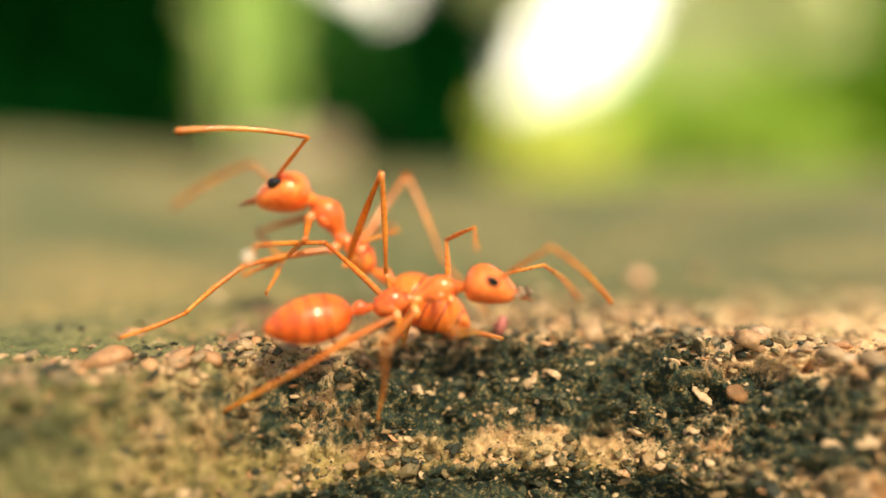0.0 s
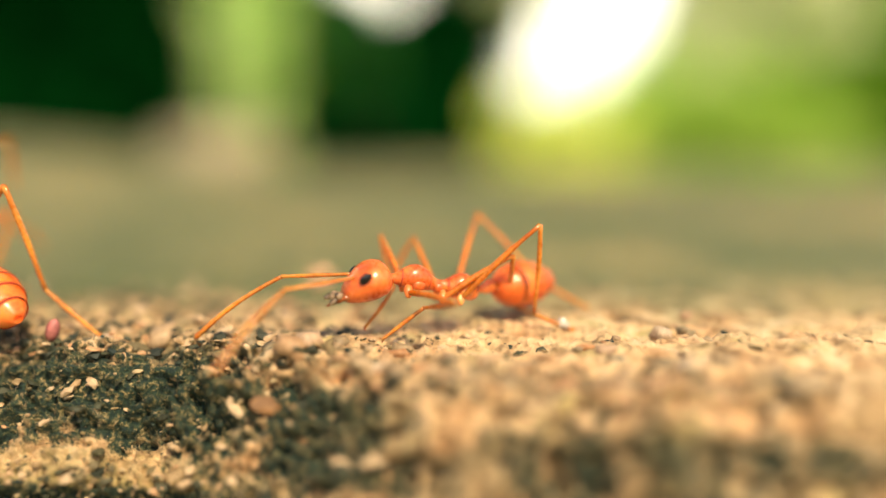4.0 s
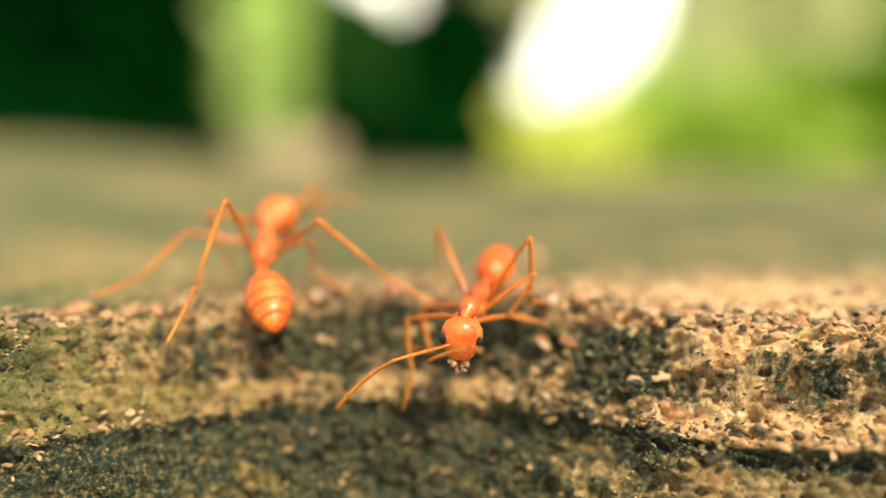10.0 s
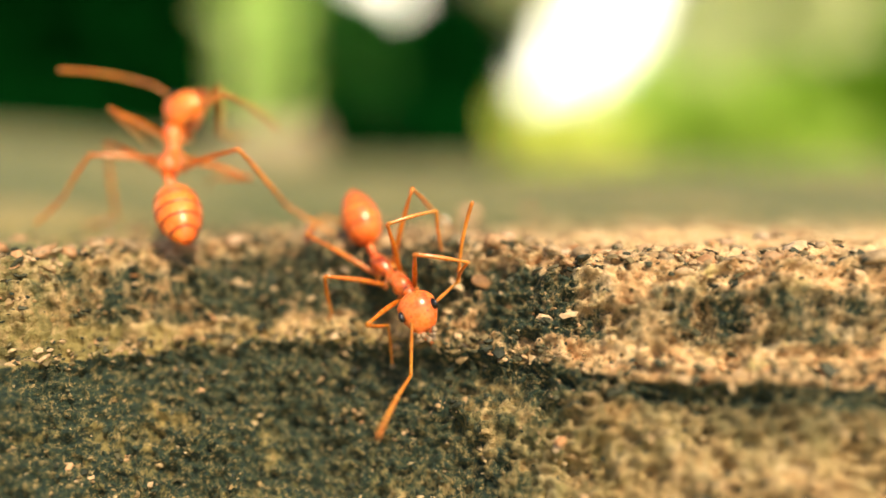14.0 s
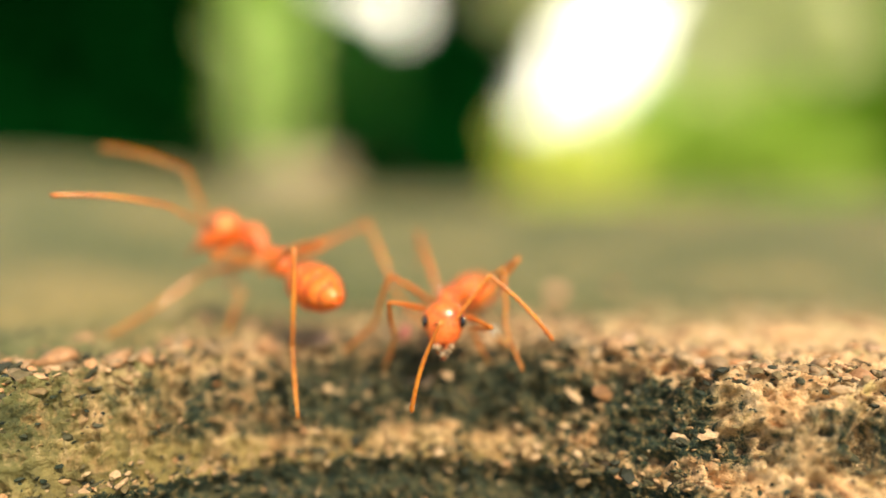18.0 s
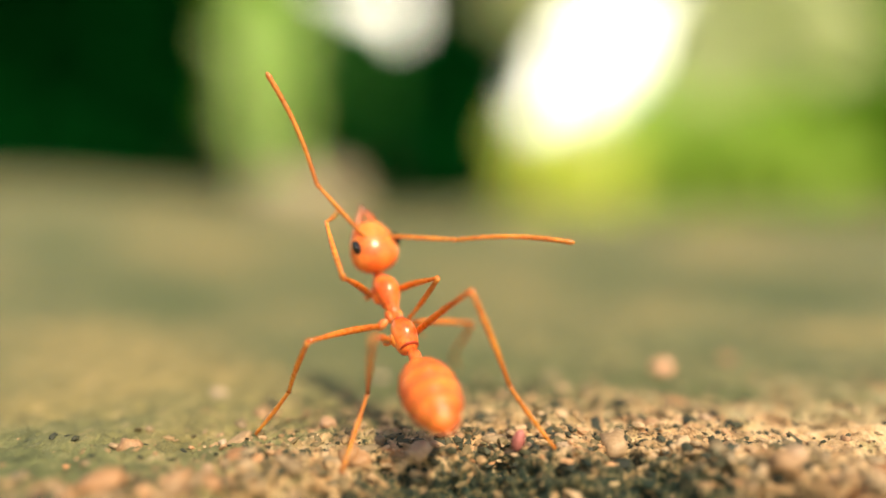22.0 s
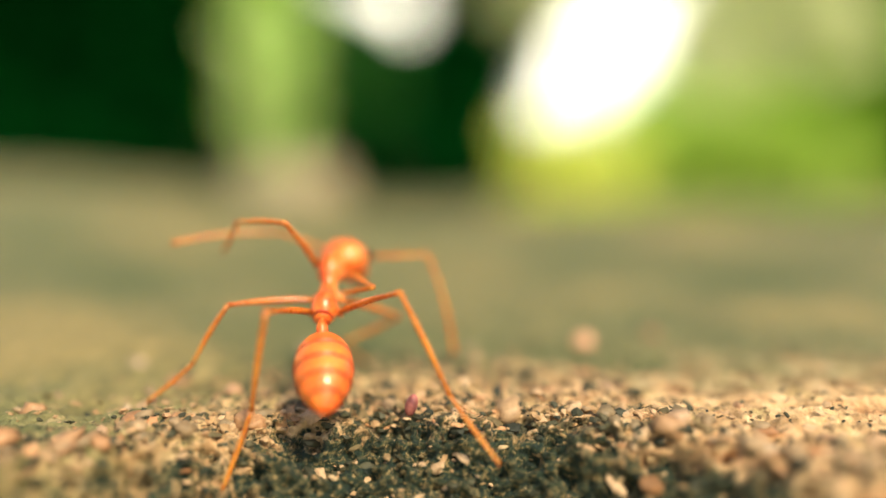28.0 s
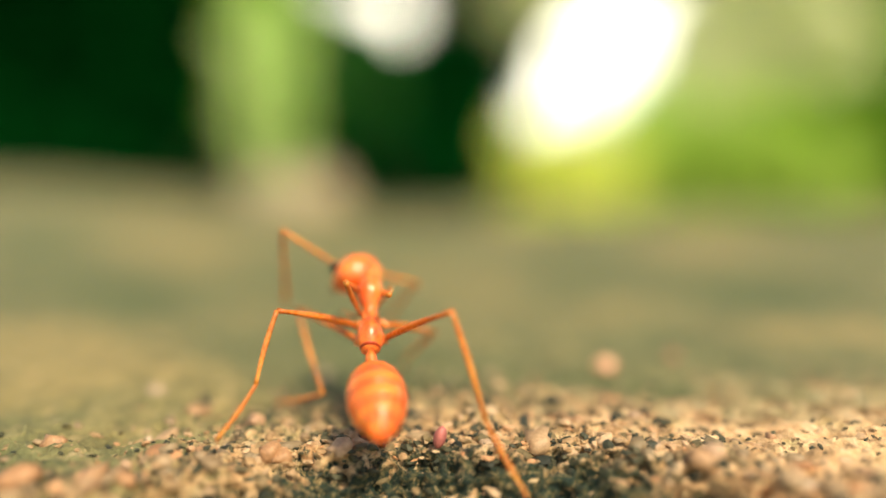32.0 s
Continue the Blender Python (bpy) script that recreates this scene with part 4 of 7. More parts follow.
    keys.append(stance(8.5, (-5.62, 0.85, 2.08), (-5.46, 3.48, 3.74), (-0.01, -0.37, 0.93), (0.14, 0.47, 0.87), (-4.15, -2.27, 0.55), (-4.5, 4.32, 1.92),
        (-7.25, 3.84, 3.9), (-8.09, 5.88, -0.07), (-8.49, 1.38, 3.07), (-11.12, -0.38, 0.59), (-6.69, -1.31, 4.03), (-7.77, -3.26, -0.93),
        (-4.13, 3.88, 3.94), (-3.29, 5.94, -0.07), (-3.46, 4.33, 2.21), (-1.96, 5.5, -0.05), (-2.56, -0.18, 3.63), (1.38, -0.06, -0.09),
        (-6.58, 7.02, 2.97), (-6.69, 9.02, 0.41), (-3.15, 3.92, 3.85), (-1.86, 6.62, 3.33)))
    keys.append(stance(9, (-5.54, 0.45, 1.94), (-5.42, 3.11, 3.57), (-0.02, -0.37, 0.93), (0.17, 0.53, 0.83), (-4.23, -2.66, 0.25), (-4.5, 3.9, 1.71),
        (-7.21, 3.43, 3.75), (-8.05, 5.46, -0.05), (-8.11, 0.37, 2.95), (-10.79, -1.47, 0.58), (-6.49, -1.68, 3.97), (-7.73, -3.78, -0.89),
        (-4.1, 3.49, 3.83), (-3.25, 5.56, -0.05), (-3.44, 3.97, 2.17), (-1.95, 3.52, 0), (-2.55, -0.64, 3.53), (1.22, -0.12, -0.12),
        (-6.49, 6.6, 2.62), (-6.64, 8.41, -0), (-3.46, 2.63, 3.63), (-2.07, 5.58, 4.11)))
    keys.append(stance(9.5, (-5.34, -0.12, 1.6), (-5.35, 2.32, 3.55), (-0.05, -0.41, 0.91), (0.02, 0.22, 0.97), (-4.03, -3.22, -0.11), (-4.68, 3.64, 1.9),
        (-7.27, 2.69, 3.41), (-8.11, 4.75, -0.03), (-8.43, 1.41, 2.64), (-11.17, -0.44, 0.36), (-5.91, -2.1, 3.91), (-7.56, -4.25, -0.8),
        (-4.17, 2.92, 3.67), (-3.34, 5.1, -0.04), (-3.42, 1.37, 2.3), (-1.94, 1.96, 0), (-2.55, -1.31, 3.35), (1.35, -0.01, -0.09),
        (-7.08, 5.76, 3.38), (-7.41, 8.35, 1.44), (-3.44, 2.25, 3.54), (-2.18, 5, 3.98)))
    keys.append(stance(10, (-4.96, -0.32, 1.3), (-5.03, 2.04, 3.34), (-0.06, -0.4, 0.91), (-0, 0.12, 0.99), (-3.74, -3.42, -0.48), (-4.51, 3.53, 1.78),
        (-6.79, 0.27, 3.2), (-6.8, 2.56, 0), (-7.92, 0.35, 2.51), (-10.8, -1.54, 0.45), (-5.66, -1.97, 3.93), (-7.39, -4.13, -0.74),
        (-3.92, 2.76, 3.39), (-3.09, 4.94, -0.03), (-3.01, -0.9, 2.29), (-1.65, 0.59, -0.01), (-2.53, -1.78, 3.16), (1.85, -1.21, -0.02),
        (-5.96, 5.33, 1.09), (-7.83, 7.91, 0.26), (-3.17, 2.16, 3.39), (-1.62, 5.05, 2.98)))
    keys.append(stance(10.5, (-5.08, -0.38, 1.29), (-5.32, 2.38, 2.71), (-0.03, -0.46, 0.89), (0.06, -0.48, 0.87), (-3.65, -3.37, -0.54), (-5.48, 4.32, 3.79),
        (-6.78, 0.15, 3.32), (-6.85, 2.61, 0), (-7.95, 0.24, 2.64), (-10.63, -1.59, 0.28), (-5.7, -2.27, 3.75), (-7.48, -4.35, -0.95),
        (-3.81, 2.51, 3.5), (-2.98, 4.78, -0.03), (-2.9, -0.81, 2.31), (-3.25, 1.13, 0), (-2.44, -1.67, 3.18), (1.51, -0.13, -0.11),
        (-6.67, 5.26, 3.16), (-9.16, 7.29, 3.87), (-4.21, 5.38, 3.2), (-2.67, 8.28, 3.51)))
    keys.append(stance(11, (-5.3, -0.09, 2), (-6.23, 2.29, 3.8), (-0.06, -0.62, 0.79), (-0.08, -0.68, -0.73), (-3.76, -2.62, -0.35), (-6.12, 0.67, 5.31),
        (-7.31, -0.23, 3.79), (-7.5, 2.65, 1.59), (-8.57, 0.14, 2.84), (-11.45, 1.35, 0.32), (-6.19, -3.01, 2.48), (-8.53, 0.54, -0.01),
        (-4.89, 2.5, 4.83), (-4.3, 5.14, 3.74), (-3.11, -0.07, 3.55), (-5.18, 2.27, 1.39), (-2.4, -1.33, 3.45), (1.56, 0.03, -0.02),
        (-7.09, 0.98, 6.6), (-9.23, -0.31, 8.74), (-4.15, -0.12, 5.11), (-1.01, 0.23, 6.05)))
    keys.append(stance(11.5, (-5.54, 0.32, 2.16), (-6.46, 2.08, 4.57), (0.02, -0.8, 0.59), (-0.06, -0.75, -0.66), (-3.96, -2.15, -0.22), (-6.36, 0.6, 6.23),
        (-7.65, -0.31, 4), (-7.81, 3.06, 2.71), (-8.85, 0.27, 2.97), (-11.3, 1.93, 0.25), (-6.65, -2.66, 2.3), (-8.85, 0.63, 0),
        (-5.06, 2.1, 5.56), (-4.68, 4.96, 5.18), (-3.3, 0.19, 3.88), (-5.29, 2.53, 1.65), (-2.5, -0.95, 3.41), (1.31, -0.06, -0.1),
        (-7.98, 1.46, 7.15), (-10.15, 0.1, 9.23), (-4.36, 1.43, 6.66), (-1.44, 1.76, 8.15)))
    keys.append(stance(12, (-5.72, 0.6, 2.13), (-6.83, 2.2, 4.56), (0.04, -0.82, 0.57), (0.11, -0.65, -0.75), (-3.88, -1.61, -0.33), (-6.97, 0.52, 6),
        (-8.11, -0.12, 3.9), (-8.08, 3.33, 2.79), (-9.09, 0.43, 2.84), (-12.09, 1.36, 0.33), (-6.74, -2.45, 2.39), (-8.19, -0.61, -0.01),
        (-5.48, 2.26, 5.6), (-5.23, 5.15, 5.34), (-3.55, 0.54, 3.97), (-5.3, 3.11, 1.81), (-2.63, -0.53, 3.43), (1.64, -1.08, 0.11),
        (-8.96, 2.32, 5.89), (-12.08, 3.19, 5.28), (-4.49, 0.02, 5.12), (-4.21, 3.2, 4.3)))
    keys.append(stance(12.5, (-5.54, 0.65, 2.25), (-6.57, 2.35, 4.66), (0.03, -0.81, 0.58), (-0.46, -0.56, -0.69), (-3.83, -1.51, -0.34), (-6.11, 0.52, 5.83),
        (-7.94, 0.05, 3.98), (-7.82, 3.49, 2.82), (-8.86, 0.49, 2.86), (-11.69, 1.82, 0.32), (-7.89, 0.46, 2.75), (-9.03, 1.35, 0),
        (-5.2, 2.39, 5.68), (-4.88, 5.27, 5.35), (-3.24, 0.78, 4.05), (-5.28, 3.12, 1.87), (-2.41, -0.42, 3.57), (0.7, 2.27, 0.02),
        (-8.77, 2.14, 5.97), (-11.61, 0.51, 6.42), (-4.3, 1.27, 6.18), (-3.8, 4.08, 4.52)))
    keys.append(stance(13, (-5.55, 0.29, 2.58), (-6.46, 2.51, 4.58), (-0.03, -0.68, 0.74), (-0.21, -0.89, -0.39), (-3.89, -1.88, -0.02), (-5.83, 1.53, 6.47),
        (-8.63, 1.34, 5.03), (-8.96, 4.63, 3.53), (-8.76, 0.27, 3.37), (-11.95, 1.6, 1.31), (-8.95, 3.25, 2.61), (-9.77, 2.73, 0),
        (-5.1, 2.66, 5.6), (-4.56, 5.38, 4.7), (-3.08, 0.6, 2.52), (-5.35, 3.57, 1.86), (-3.88, 4.36, 3.59), (0.05, 4.42, -0.01),
        (-8.15, 3.33, 5.91), (-10.88, 1.76, 4.89), (-4.02, 2.1, 6.59), (-0.93, 2.51, 7.69)))
    keys.append(stance(13.5, (-5.55, 0.27, 2.61), (-6.11, 2.53, 4.69), (-0.02, -0.68, 0.73), (-0.46, -0.83, -0.31), (-4.02, -2.16, 0.15), (-4.94, 1.33, 6.15),
        (-8.38, 1.41, 5.16), (-8.04, 4.62, 3.5), (-8.61, 0.26, 3.43), (-11.33, 1.28, 0.65), (-8.86, 3.05, 3.79), (-11.05, 4.56, -0.02),
        (-4.66, 2.56, 5.59), (-4, 5.25, 4.66), (-2.84, 0.82, 2.51), (-5.32, 3.66, 2.08), (-2.5, -1.11, 3.68), (0.84, 1.37, 0.18),
        (-7.33, 3.26, 6.48), (-10.24, 1.77, 6.9), (-3.76, 0.38, 6.21), (-1.98, 2.92, 5.08)))
    keys.append(stance(15.5, (-4.92, 0.34, 2.25), (-5.05, 2.99, 3.9), (-0.07, -0.35, 0.94), (-0.06, -0.12, 0.99), (-3.73, -2.58, 0.17), (-4.44, 4.79, 2.75),
        (-6.71, 1.51, 4.54), (-6.97, 4.73, 2.88), (-7.88, 0.52, 2.73), (-11.09, 0.44, 0.31), (-8.71, 2.01, 3.17), (-9.82, 2.38, -0),
        (-3.82, 3.52, 4.14), (-2.97, 5.59, -0.06), (-3.93, 4.42, 2.41), (-4.37, 7.58, -0.03), (-1.82, -0.81, 3.46), (1.31, -0.09, -0.14),
        (-6.81, 5.95, 4.71), (-7.04, 9.04, 3.72), (-2.77, 2.99, 3.7), (-1.78, 6.11, 3.3)))
    keys.append(stance(16, (-4.85, 0.44, 1.75), (-4.59, 2.54, 4.04), (-0.01, -0.49, 0.87), (-0.01, 0.06, 1), (-3.82, -2.6, -0.25), (-4.01, 3.74, 2.26),
        (-6.28, 0.9, 3.92), (-6.23, 4.23, 2.48), (-7.78, 0.79, 2.51), (-9.8, 0.17, -0.01), (-6.3, -1.86, 3.38), (-8.25, 0.17, -0.01),
        (-3.38, 3.21, 4), (-2.55, 5.5, -0.05), (-3.25, 4.23, 2.48), (-1.82, 4.1, -0.01), (-1.7, -0.54, 3.31), (0.94, 1.31, 0.01),
        (-5.09, 6.26, 4.92), (-4.38, 8.86, 3.02), (-3.07, 2.53, 4.28), (-1.54, 5.45, 4.27)))
    keys.append(stance(16.5, (-4.63, 0.53, 1.69), (-4.54, 2.75, 3.88), (-0.02, -0.47, 0.88), (0, 0.02, 1), (-3.62, -2.61, -0.17), (-4.3, 4.32, 2.33),
        (-6.05, 0.8, 3.35), (-6.58, 4.18, 2.54), (-7.61, 1.1, 2.63), (-10.57, 2.34, 0.21), (-5.96, -1.67, 3.56), (-8.04, 1.07, -0.01),
        (-3.23, 3.35, 3.92), (-2.4, 5.63, -0.06), (-3.36, 1.8, 2.36), (-1.85, 3.37, 1.66), (-2.63, 4.32, 2.98), (0.73, 3.45, 0.01),
        (-5.25, 6.26, 4.94), (-4.86, 9.01, 3.15), (-2.97, 2.71, 4.19), (-1.9, 5.82, 4.5)))
    keys.append(stance(17, (-4.58, 0.67, 2.53), (-5.79, 3.33, 3.62), (-0.18, -0.44, 0.88), (-0.33, -0.1, 0.94), (-3.44, -2.46, 0.74), (-7.43, 2.03, 2.91),
        (-6.22, 0.42, 3.25), (-7.99, 3.48, 2.46), (-7.4, 0.02, 2.67), (-10.17, -1.8, 0.4), (-4.4, -2.26, 2.27), (-4.91, -0.74, -0.13),
        (-5.21, 4.77, 1.31), (-5.54, 2.26, 0), (-3.56, -0.3, 3.56), (-3.23, 3.31, 4.7), (-1.77, 3.65, 3.86), (-0.07, 7.67, 0.61),
        (-8.25, 0.97, 4.46), (-9.92, -0.26, 1.89), (-7.04, 4.12, 4.94), (-10.1, 3.16, 4.65)))
    keys.append(stance(17.5, (-4.57, 0.69, 3.04), (-6.38, 3.11, 3.82), (0.04, -0.28, 0.96), (-0.23, -0.04, 0.97), (-2.26, -1.87, 1.5), (-8.06, 1.73, 3.37),
        (-6.87, 0.1, 3.04), (-7.71, 3.6, 2.61), (-7.17, -0.68, 2.67), (-10.06, -2.57, 0.61), (-3.59, -1.98, 3.72), (-3.39, -2.68, -1.67),
        (-6.44, 4.14, 1.24), (-6.2, 1.35, 0), (-3.45, 0.22, 4.28), (-3.93, 3.71, 3.55), (-1.66, 3.3, 3.94), (-0.59, 7.96, 1.34),
        (-8.52, 0.29, 4.32), (-11.07, -1.24, 2.9), (-7.69, 3.13, 5.69), (-10.74, 2.27, 6.27)))
    keys.append(stance(18, (-4.28, 0.9, 2.4), (-6.4, 2.7, 3.81), (0.34, -0.29, 0.89), (-0.33, 0.07, 0.94), (-1.92, -2.01, 1.87), (-8.45, 2.17, 3.14),
        (-6.63, -0.31, 3.09), (-6.05, 3.16, 2.21), (-8.01, 2.63, 1.97), (-10.92, 0.69, 0), (-3.46, -1.88, 3.62), (-3.25, -3.07, -1.68),
        (-7.37, 3.76, 1.42), (-6.69, 1.18, -0.01), (-2.95, 0.61, 3.57), (-4.61, 3.7, 2.12), (-1.56, 2.9, 3.92), (1.29, 0.47, 0.01),
        (-8.17, 0.13, 4.82), (-11.05, -1.41, 5.27), (-8.35, 2.61, 5.98), (-11.49, 3.28, 6.72)))
    keys.append(stance(18.5, (-4.2, 0.78, 2.43), (-6.04, 3.02, 3.57), (0.15, -0.35, 0.93), (-0.13, 0.17, 0.98), (-1.72, -2.06, 2.13), (-8.21, 3.32, 3.22),
        (-6.83, 0.13, 2.78), (-5.39, 3.37, 2.04), (-7.08, -0.5, 2.4), (-10.02, -2.45, 0.48), (-3.47, -1.93, 3.48), (-3.21, -3.05, -1.83),
        (-6.41, 4.24, 1.09), (-6.14, 1.56, 0), (-3.26, 0.47, 4.14), (-4.65, 3.51, 2.51), (-1.27, 0.79, 4.1), (1.14, -0.09, -0.12),
        (-7.77, 0.98, 4.96), (-10.71, 2.38, 4.43), (-8.58, 5.01, 4.82), (-11.78, 5.76, 4.53)))
    keys.append(stance(19, (-3.71, 0.56, 2.12), (-4.15, 3.44, 3.26), (0.28, -0.32, 0.91), (0, 0.15, 0.99), (-1.87, -2.63, 2.95), (-5.4, 1.62, 3.55),
        (-5.75, 0.83, 2.8), (-4.48, 3.33, 0), (-5.91, -0.21, 3.36), (-7.71, 1.04, 0), (-3.68, -2.09, 3.5), (-3.42, -2.72, -1.89),
        (-5.43, 3.61, 1.19), (-6.53, 2.07, 0), (-2.38, 0.34, 3.93), (-3.68, 3.54, 2.37), (-1.05, 0.19, 4.32), (1.16, 0.14, -0.06),
        (-3.21, 0.47, 4.02), (-1.84, 3.44, 3.53), (-4.82, 5.06, 3.79), (-3.27, 7.91, 3.2)))
    keys.append(stance(19.5, (-3.4, 0.55, 3.37), (-4.17, 3.45, 4.2), (0.32, -0.18, 0.93), (0.06, 0.21, 0.97), (-1.35, -2.61, 3), (-5.68, 1.88, 4.64),
        (-5.03, 0.4, 3.64), (-5.07, 2.83, 0), (-6.93, 2.16, 3.24), (-8.24, 2.58, -0.01), (-3.07, -2.35, 3.74), (-3.37, -3.42, -1.58),
        (-6.02, 2.3, 2.66), (-7.01, 1.51, 0), (-1.82, 0.42, 4.59), (-3.02, 3.42, 2.67), (-0.59, -0.44, 4.64), (1.18, 0.04, -0.09),
        (-6.77, 1.99, 5.77), (-9.73, 0.76, 5.01), (-7.2, 2.45, 5.77), (-10.24, 2.78, 4.53)))
    keys.append(stance(20, (-3.34, 0.74, 2.77), (-4.43, 3.26, 4.25), (0.31, -0.38, 0.87), (-0.17, 0.19, 0.97), (-1.27, -2.34, 2.03), (-6.55, 3.73, 3.78),
        (-4.96, 0.38, 2.91), (-5.18, 3.39, 0.9), (-6.53, 0.2, 3.2), (-8.06, 0.49, 0), (-3.57, -2.26, 3.59), (-5.14, -3.29, -1.51),
        (-6.11, 2.37, 2.37), (-6.95, 2.06, 0), (-1.53, 0.37, 3.39), (-2.51, 3.84, 2.23), (-1.04, -0.38, 4.7), (1.06, 0.18, -0.06),
        (-7.8, 2.77, 5.21), (-8.82, 3.57, 2.18), (-6.56, 5.8, 4.54), (-7.48, 7.85, 2.21)))
    keys.append(stance(20.5, (-3.33, 0.79, 2.81), (-4.21, 3.21, 4.56), (0.35, -0.46, 0.81), (0.15, 0.17, 0.97), (-1.34, -2.38, 2.25), (-6.38, 2.92, 4.94),
        (-4.38, 0.28, 3.59), (-5.97, 3.49, 4.15), (-6.32, 0.09, 3.27), (-8.1, 1.14, -0.01), (-3.67, -2.21, 3.7), (-5.13, -1.56, -1.21),
        (-4.65, 3.99, 2.98), (-5.43, 2.16, 1.93), (-1.41, 3.92, 2.77), (-1.77, 7.45, 0.88), (-1.1, -0.34, 4.93), (1.11, -0.06, -0.03),
        (-7.01, 2.62, 6.65), (-9.35, 3.75, 4.62), (-6.31, 5.47, 5.63), (-8.83, 6.4, 3.71)))
    keys.append(stance(21, (-3.13, 0.92, 2.71), (-4.12, 3.28, 4.48), (0.46, -0.4, 0.79), (0.2, 0.05, 0.98), (-1.43, -2.42, 2.19), (-6.08, 4.27, 4.83),
        (-4.25, 0.29, 3.7), (-4.97, 3.77, 4.43), (-6.21, 0.16, 3.4), (-8.08, 1.2, 0), (-3.83, -1.99, 4.22), (-4.98, -1, -0.35),
        (-3.51, 5.56, 3.01), (-3.66, 1.95, 3.35), (-1.28, 4, 2.79), (-1.29, 7.56, 0.92), (-1.18, -0.21, 5), (1.05, 0.07, 0.05),
        (-7.4, 3.2, 5.75), (-10.03, 3.31, 3.76), (-5.91, 6.18, 5.31), (-8.49, 8.21, 4.99)))
    keys.append(stance(21.5, (-3.33, 0.85, 3.02), (-4.28, 3.35, 4.63), (0.33, -0.41, 0.85), (0.63, -0.09, 0.77), (-1.68, -2.28, 1.71), (-5.86, 4.09, 6),
        (-4.98, 0.45, 4.57), (-5.54, 3.8, 5.84), (-6.2, 0, 3.3), (-8.08, 1.18, -0.01), (-3.8, -2.16, 3.87), (-5.03, -0.71, -0.12),
        (-2.15, 1.47, 4.51), (-2.85, 4.16, 2.18), (-1.22, 3.7, 2.89), (-1.44, 7.22, 0.96), (-1.16, -0.51, 4.91), (1.12, 0.19, 0.02),
        (-6.36, 3.21, 7.52), (-9.11, 2.31, 9.1), (-2.46, 4.36, 5.62), (-0.3, 6.85, 5.91)))
    keys.append(stance(22, (-3.18, 1.08, 2.69), (-4.34, 3.12, 4.76), (0.33, -0.57, 0.75), (0.5, -0.86, 0.1), (-2, -2.26, 1.37), (-4.74, 3.26, 6.93),
        (-5.12, 0.52, 5.05), (-5.63, 3.66, 6.78), (-6.11, 0.06, 3.26), (-8.04, 1.32, -0.02), (-4.05, -1.93, 3.9), (-5.07, -0.89, -0.26),
        (-2.36, 1.33, 4.89), (-2.9, 3.98, 2.47), (-1.23, 3.94, 2.87), (-1.69, 6.99, 0.29), (-1.41, -0.51, 4.87), (1.1, -0.14, 0.06),
        (-6.23, 2.65, 7.71), (-7.48, 2.54, 10.76), (-1.86, 2.79, 5.88), (1.39, 2.21, 5.87)))
    keys.append(stance(22.5, (-3.15, 1.46, 2.66), (-4.65, 2.74, 5.07), (0.45, -0.64, 0.62), (0.3, 0.11, 0.95), (-1.95, -1.57, 0.74), (-6.76, 3.04, 5.7),
        (-5.21, 0.05, 4.74), (-6.89, 3.27, 4.65), (-6.04, -0.07, 3.06), (-8.08, 1.16, -0.01), (-4.14, -1.77, 3.86), (-4.99, -1.13, -0.51),
        (-2.26, 1.62, 5.11), (-2.87, 3.94, 2.39), (-1.25, 3.69, 2.9), (-1.91, 6.65, 0.27), (-1.52, -0.41, 4.72), (1.21, -0.13, 0.03),
        (-7.61, 1.57, 6.53), (-10.66, 0.31, 6.55), (-7.79, 2.78, 6.36), (-10.85, 1.53, 6.37)))
    keys.append(stance(23, (-3.19, 1.71, 2.49), (-4.67, 2.49, 5.13), (0.52, -0.7, 0.5), (0.21, 0.08, 0.97), (-1.88, -1.16, 0.41), (-6.73, 3.22, 5.51),
        (-5.48, -0.06, 4.62), (-7.21, 2.92, 5.77), (-6.01, -0.07, 2.98), (-8.09, 1.3, -0), (-3.98, -1.64, 3.72), (-5.09, -1.33, -0.75),
        (-2.05, 1.77, 4.57), (-2.95, 4.3, 2.12), (-1.13, 3.25, 2.97), (-1.77, 6.29, 0.42), (-1.48, -0.2, 4.6), (1.26, -0.04, -0.08),
        (-7.26, 0.95, 6.4), (-10.32, -0.29, 6.22), (-7.66, 4.15, 5.99), (-10.74, 2.97, 5.93)))
    keys.append(stance(23.5, (-3.11, 1.87, 2.49), (-4.57, 2.33, 5.21), (0.59, -0.68, 0.43), (0.2, 0.13, 0.97), (-1.87, -1, 0.37), (-6.74, 2.55, 5.63),
        (-5.76, 0.04, 5.11), (-6.57, 3.53, 5.62), (-6.04, 0.05, 2.88), (-8.01, 1.12, -0.02), (-3.93, -1.56, 3.79), (-4.89, -1.27, -0.8),
        (-2.43, 1.3, 5.49), (-2.97, 3.43, 2.6), (-1.19, 3.48, 2.88), (-1.86, 6.48, 0.3), (-1.51, -0.16, 4.66), (1.16, 0.06, -0.06),
        (-6.93, 0.47, 6.76), (-10.2, 0.58, 6.33), (-7.61, 3.78, 6.4), (-10.66, 2.58, 6.08)))
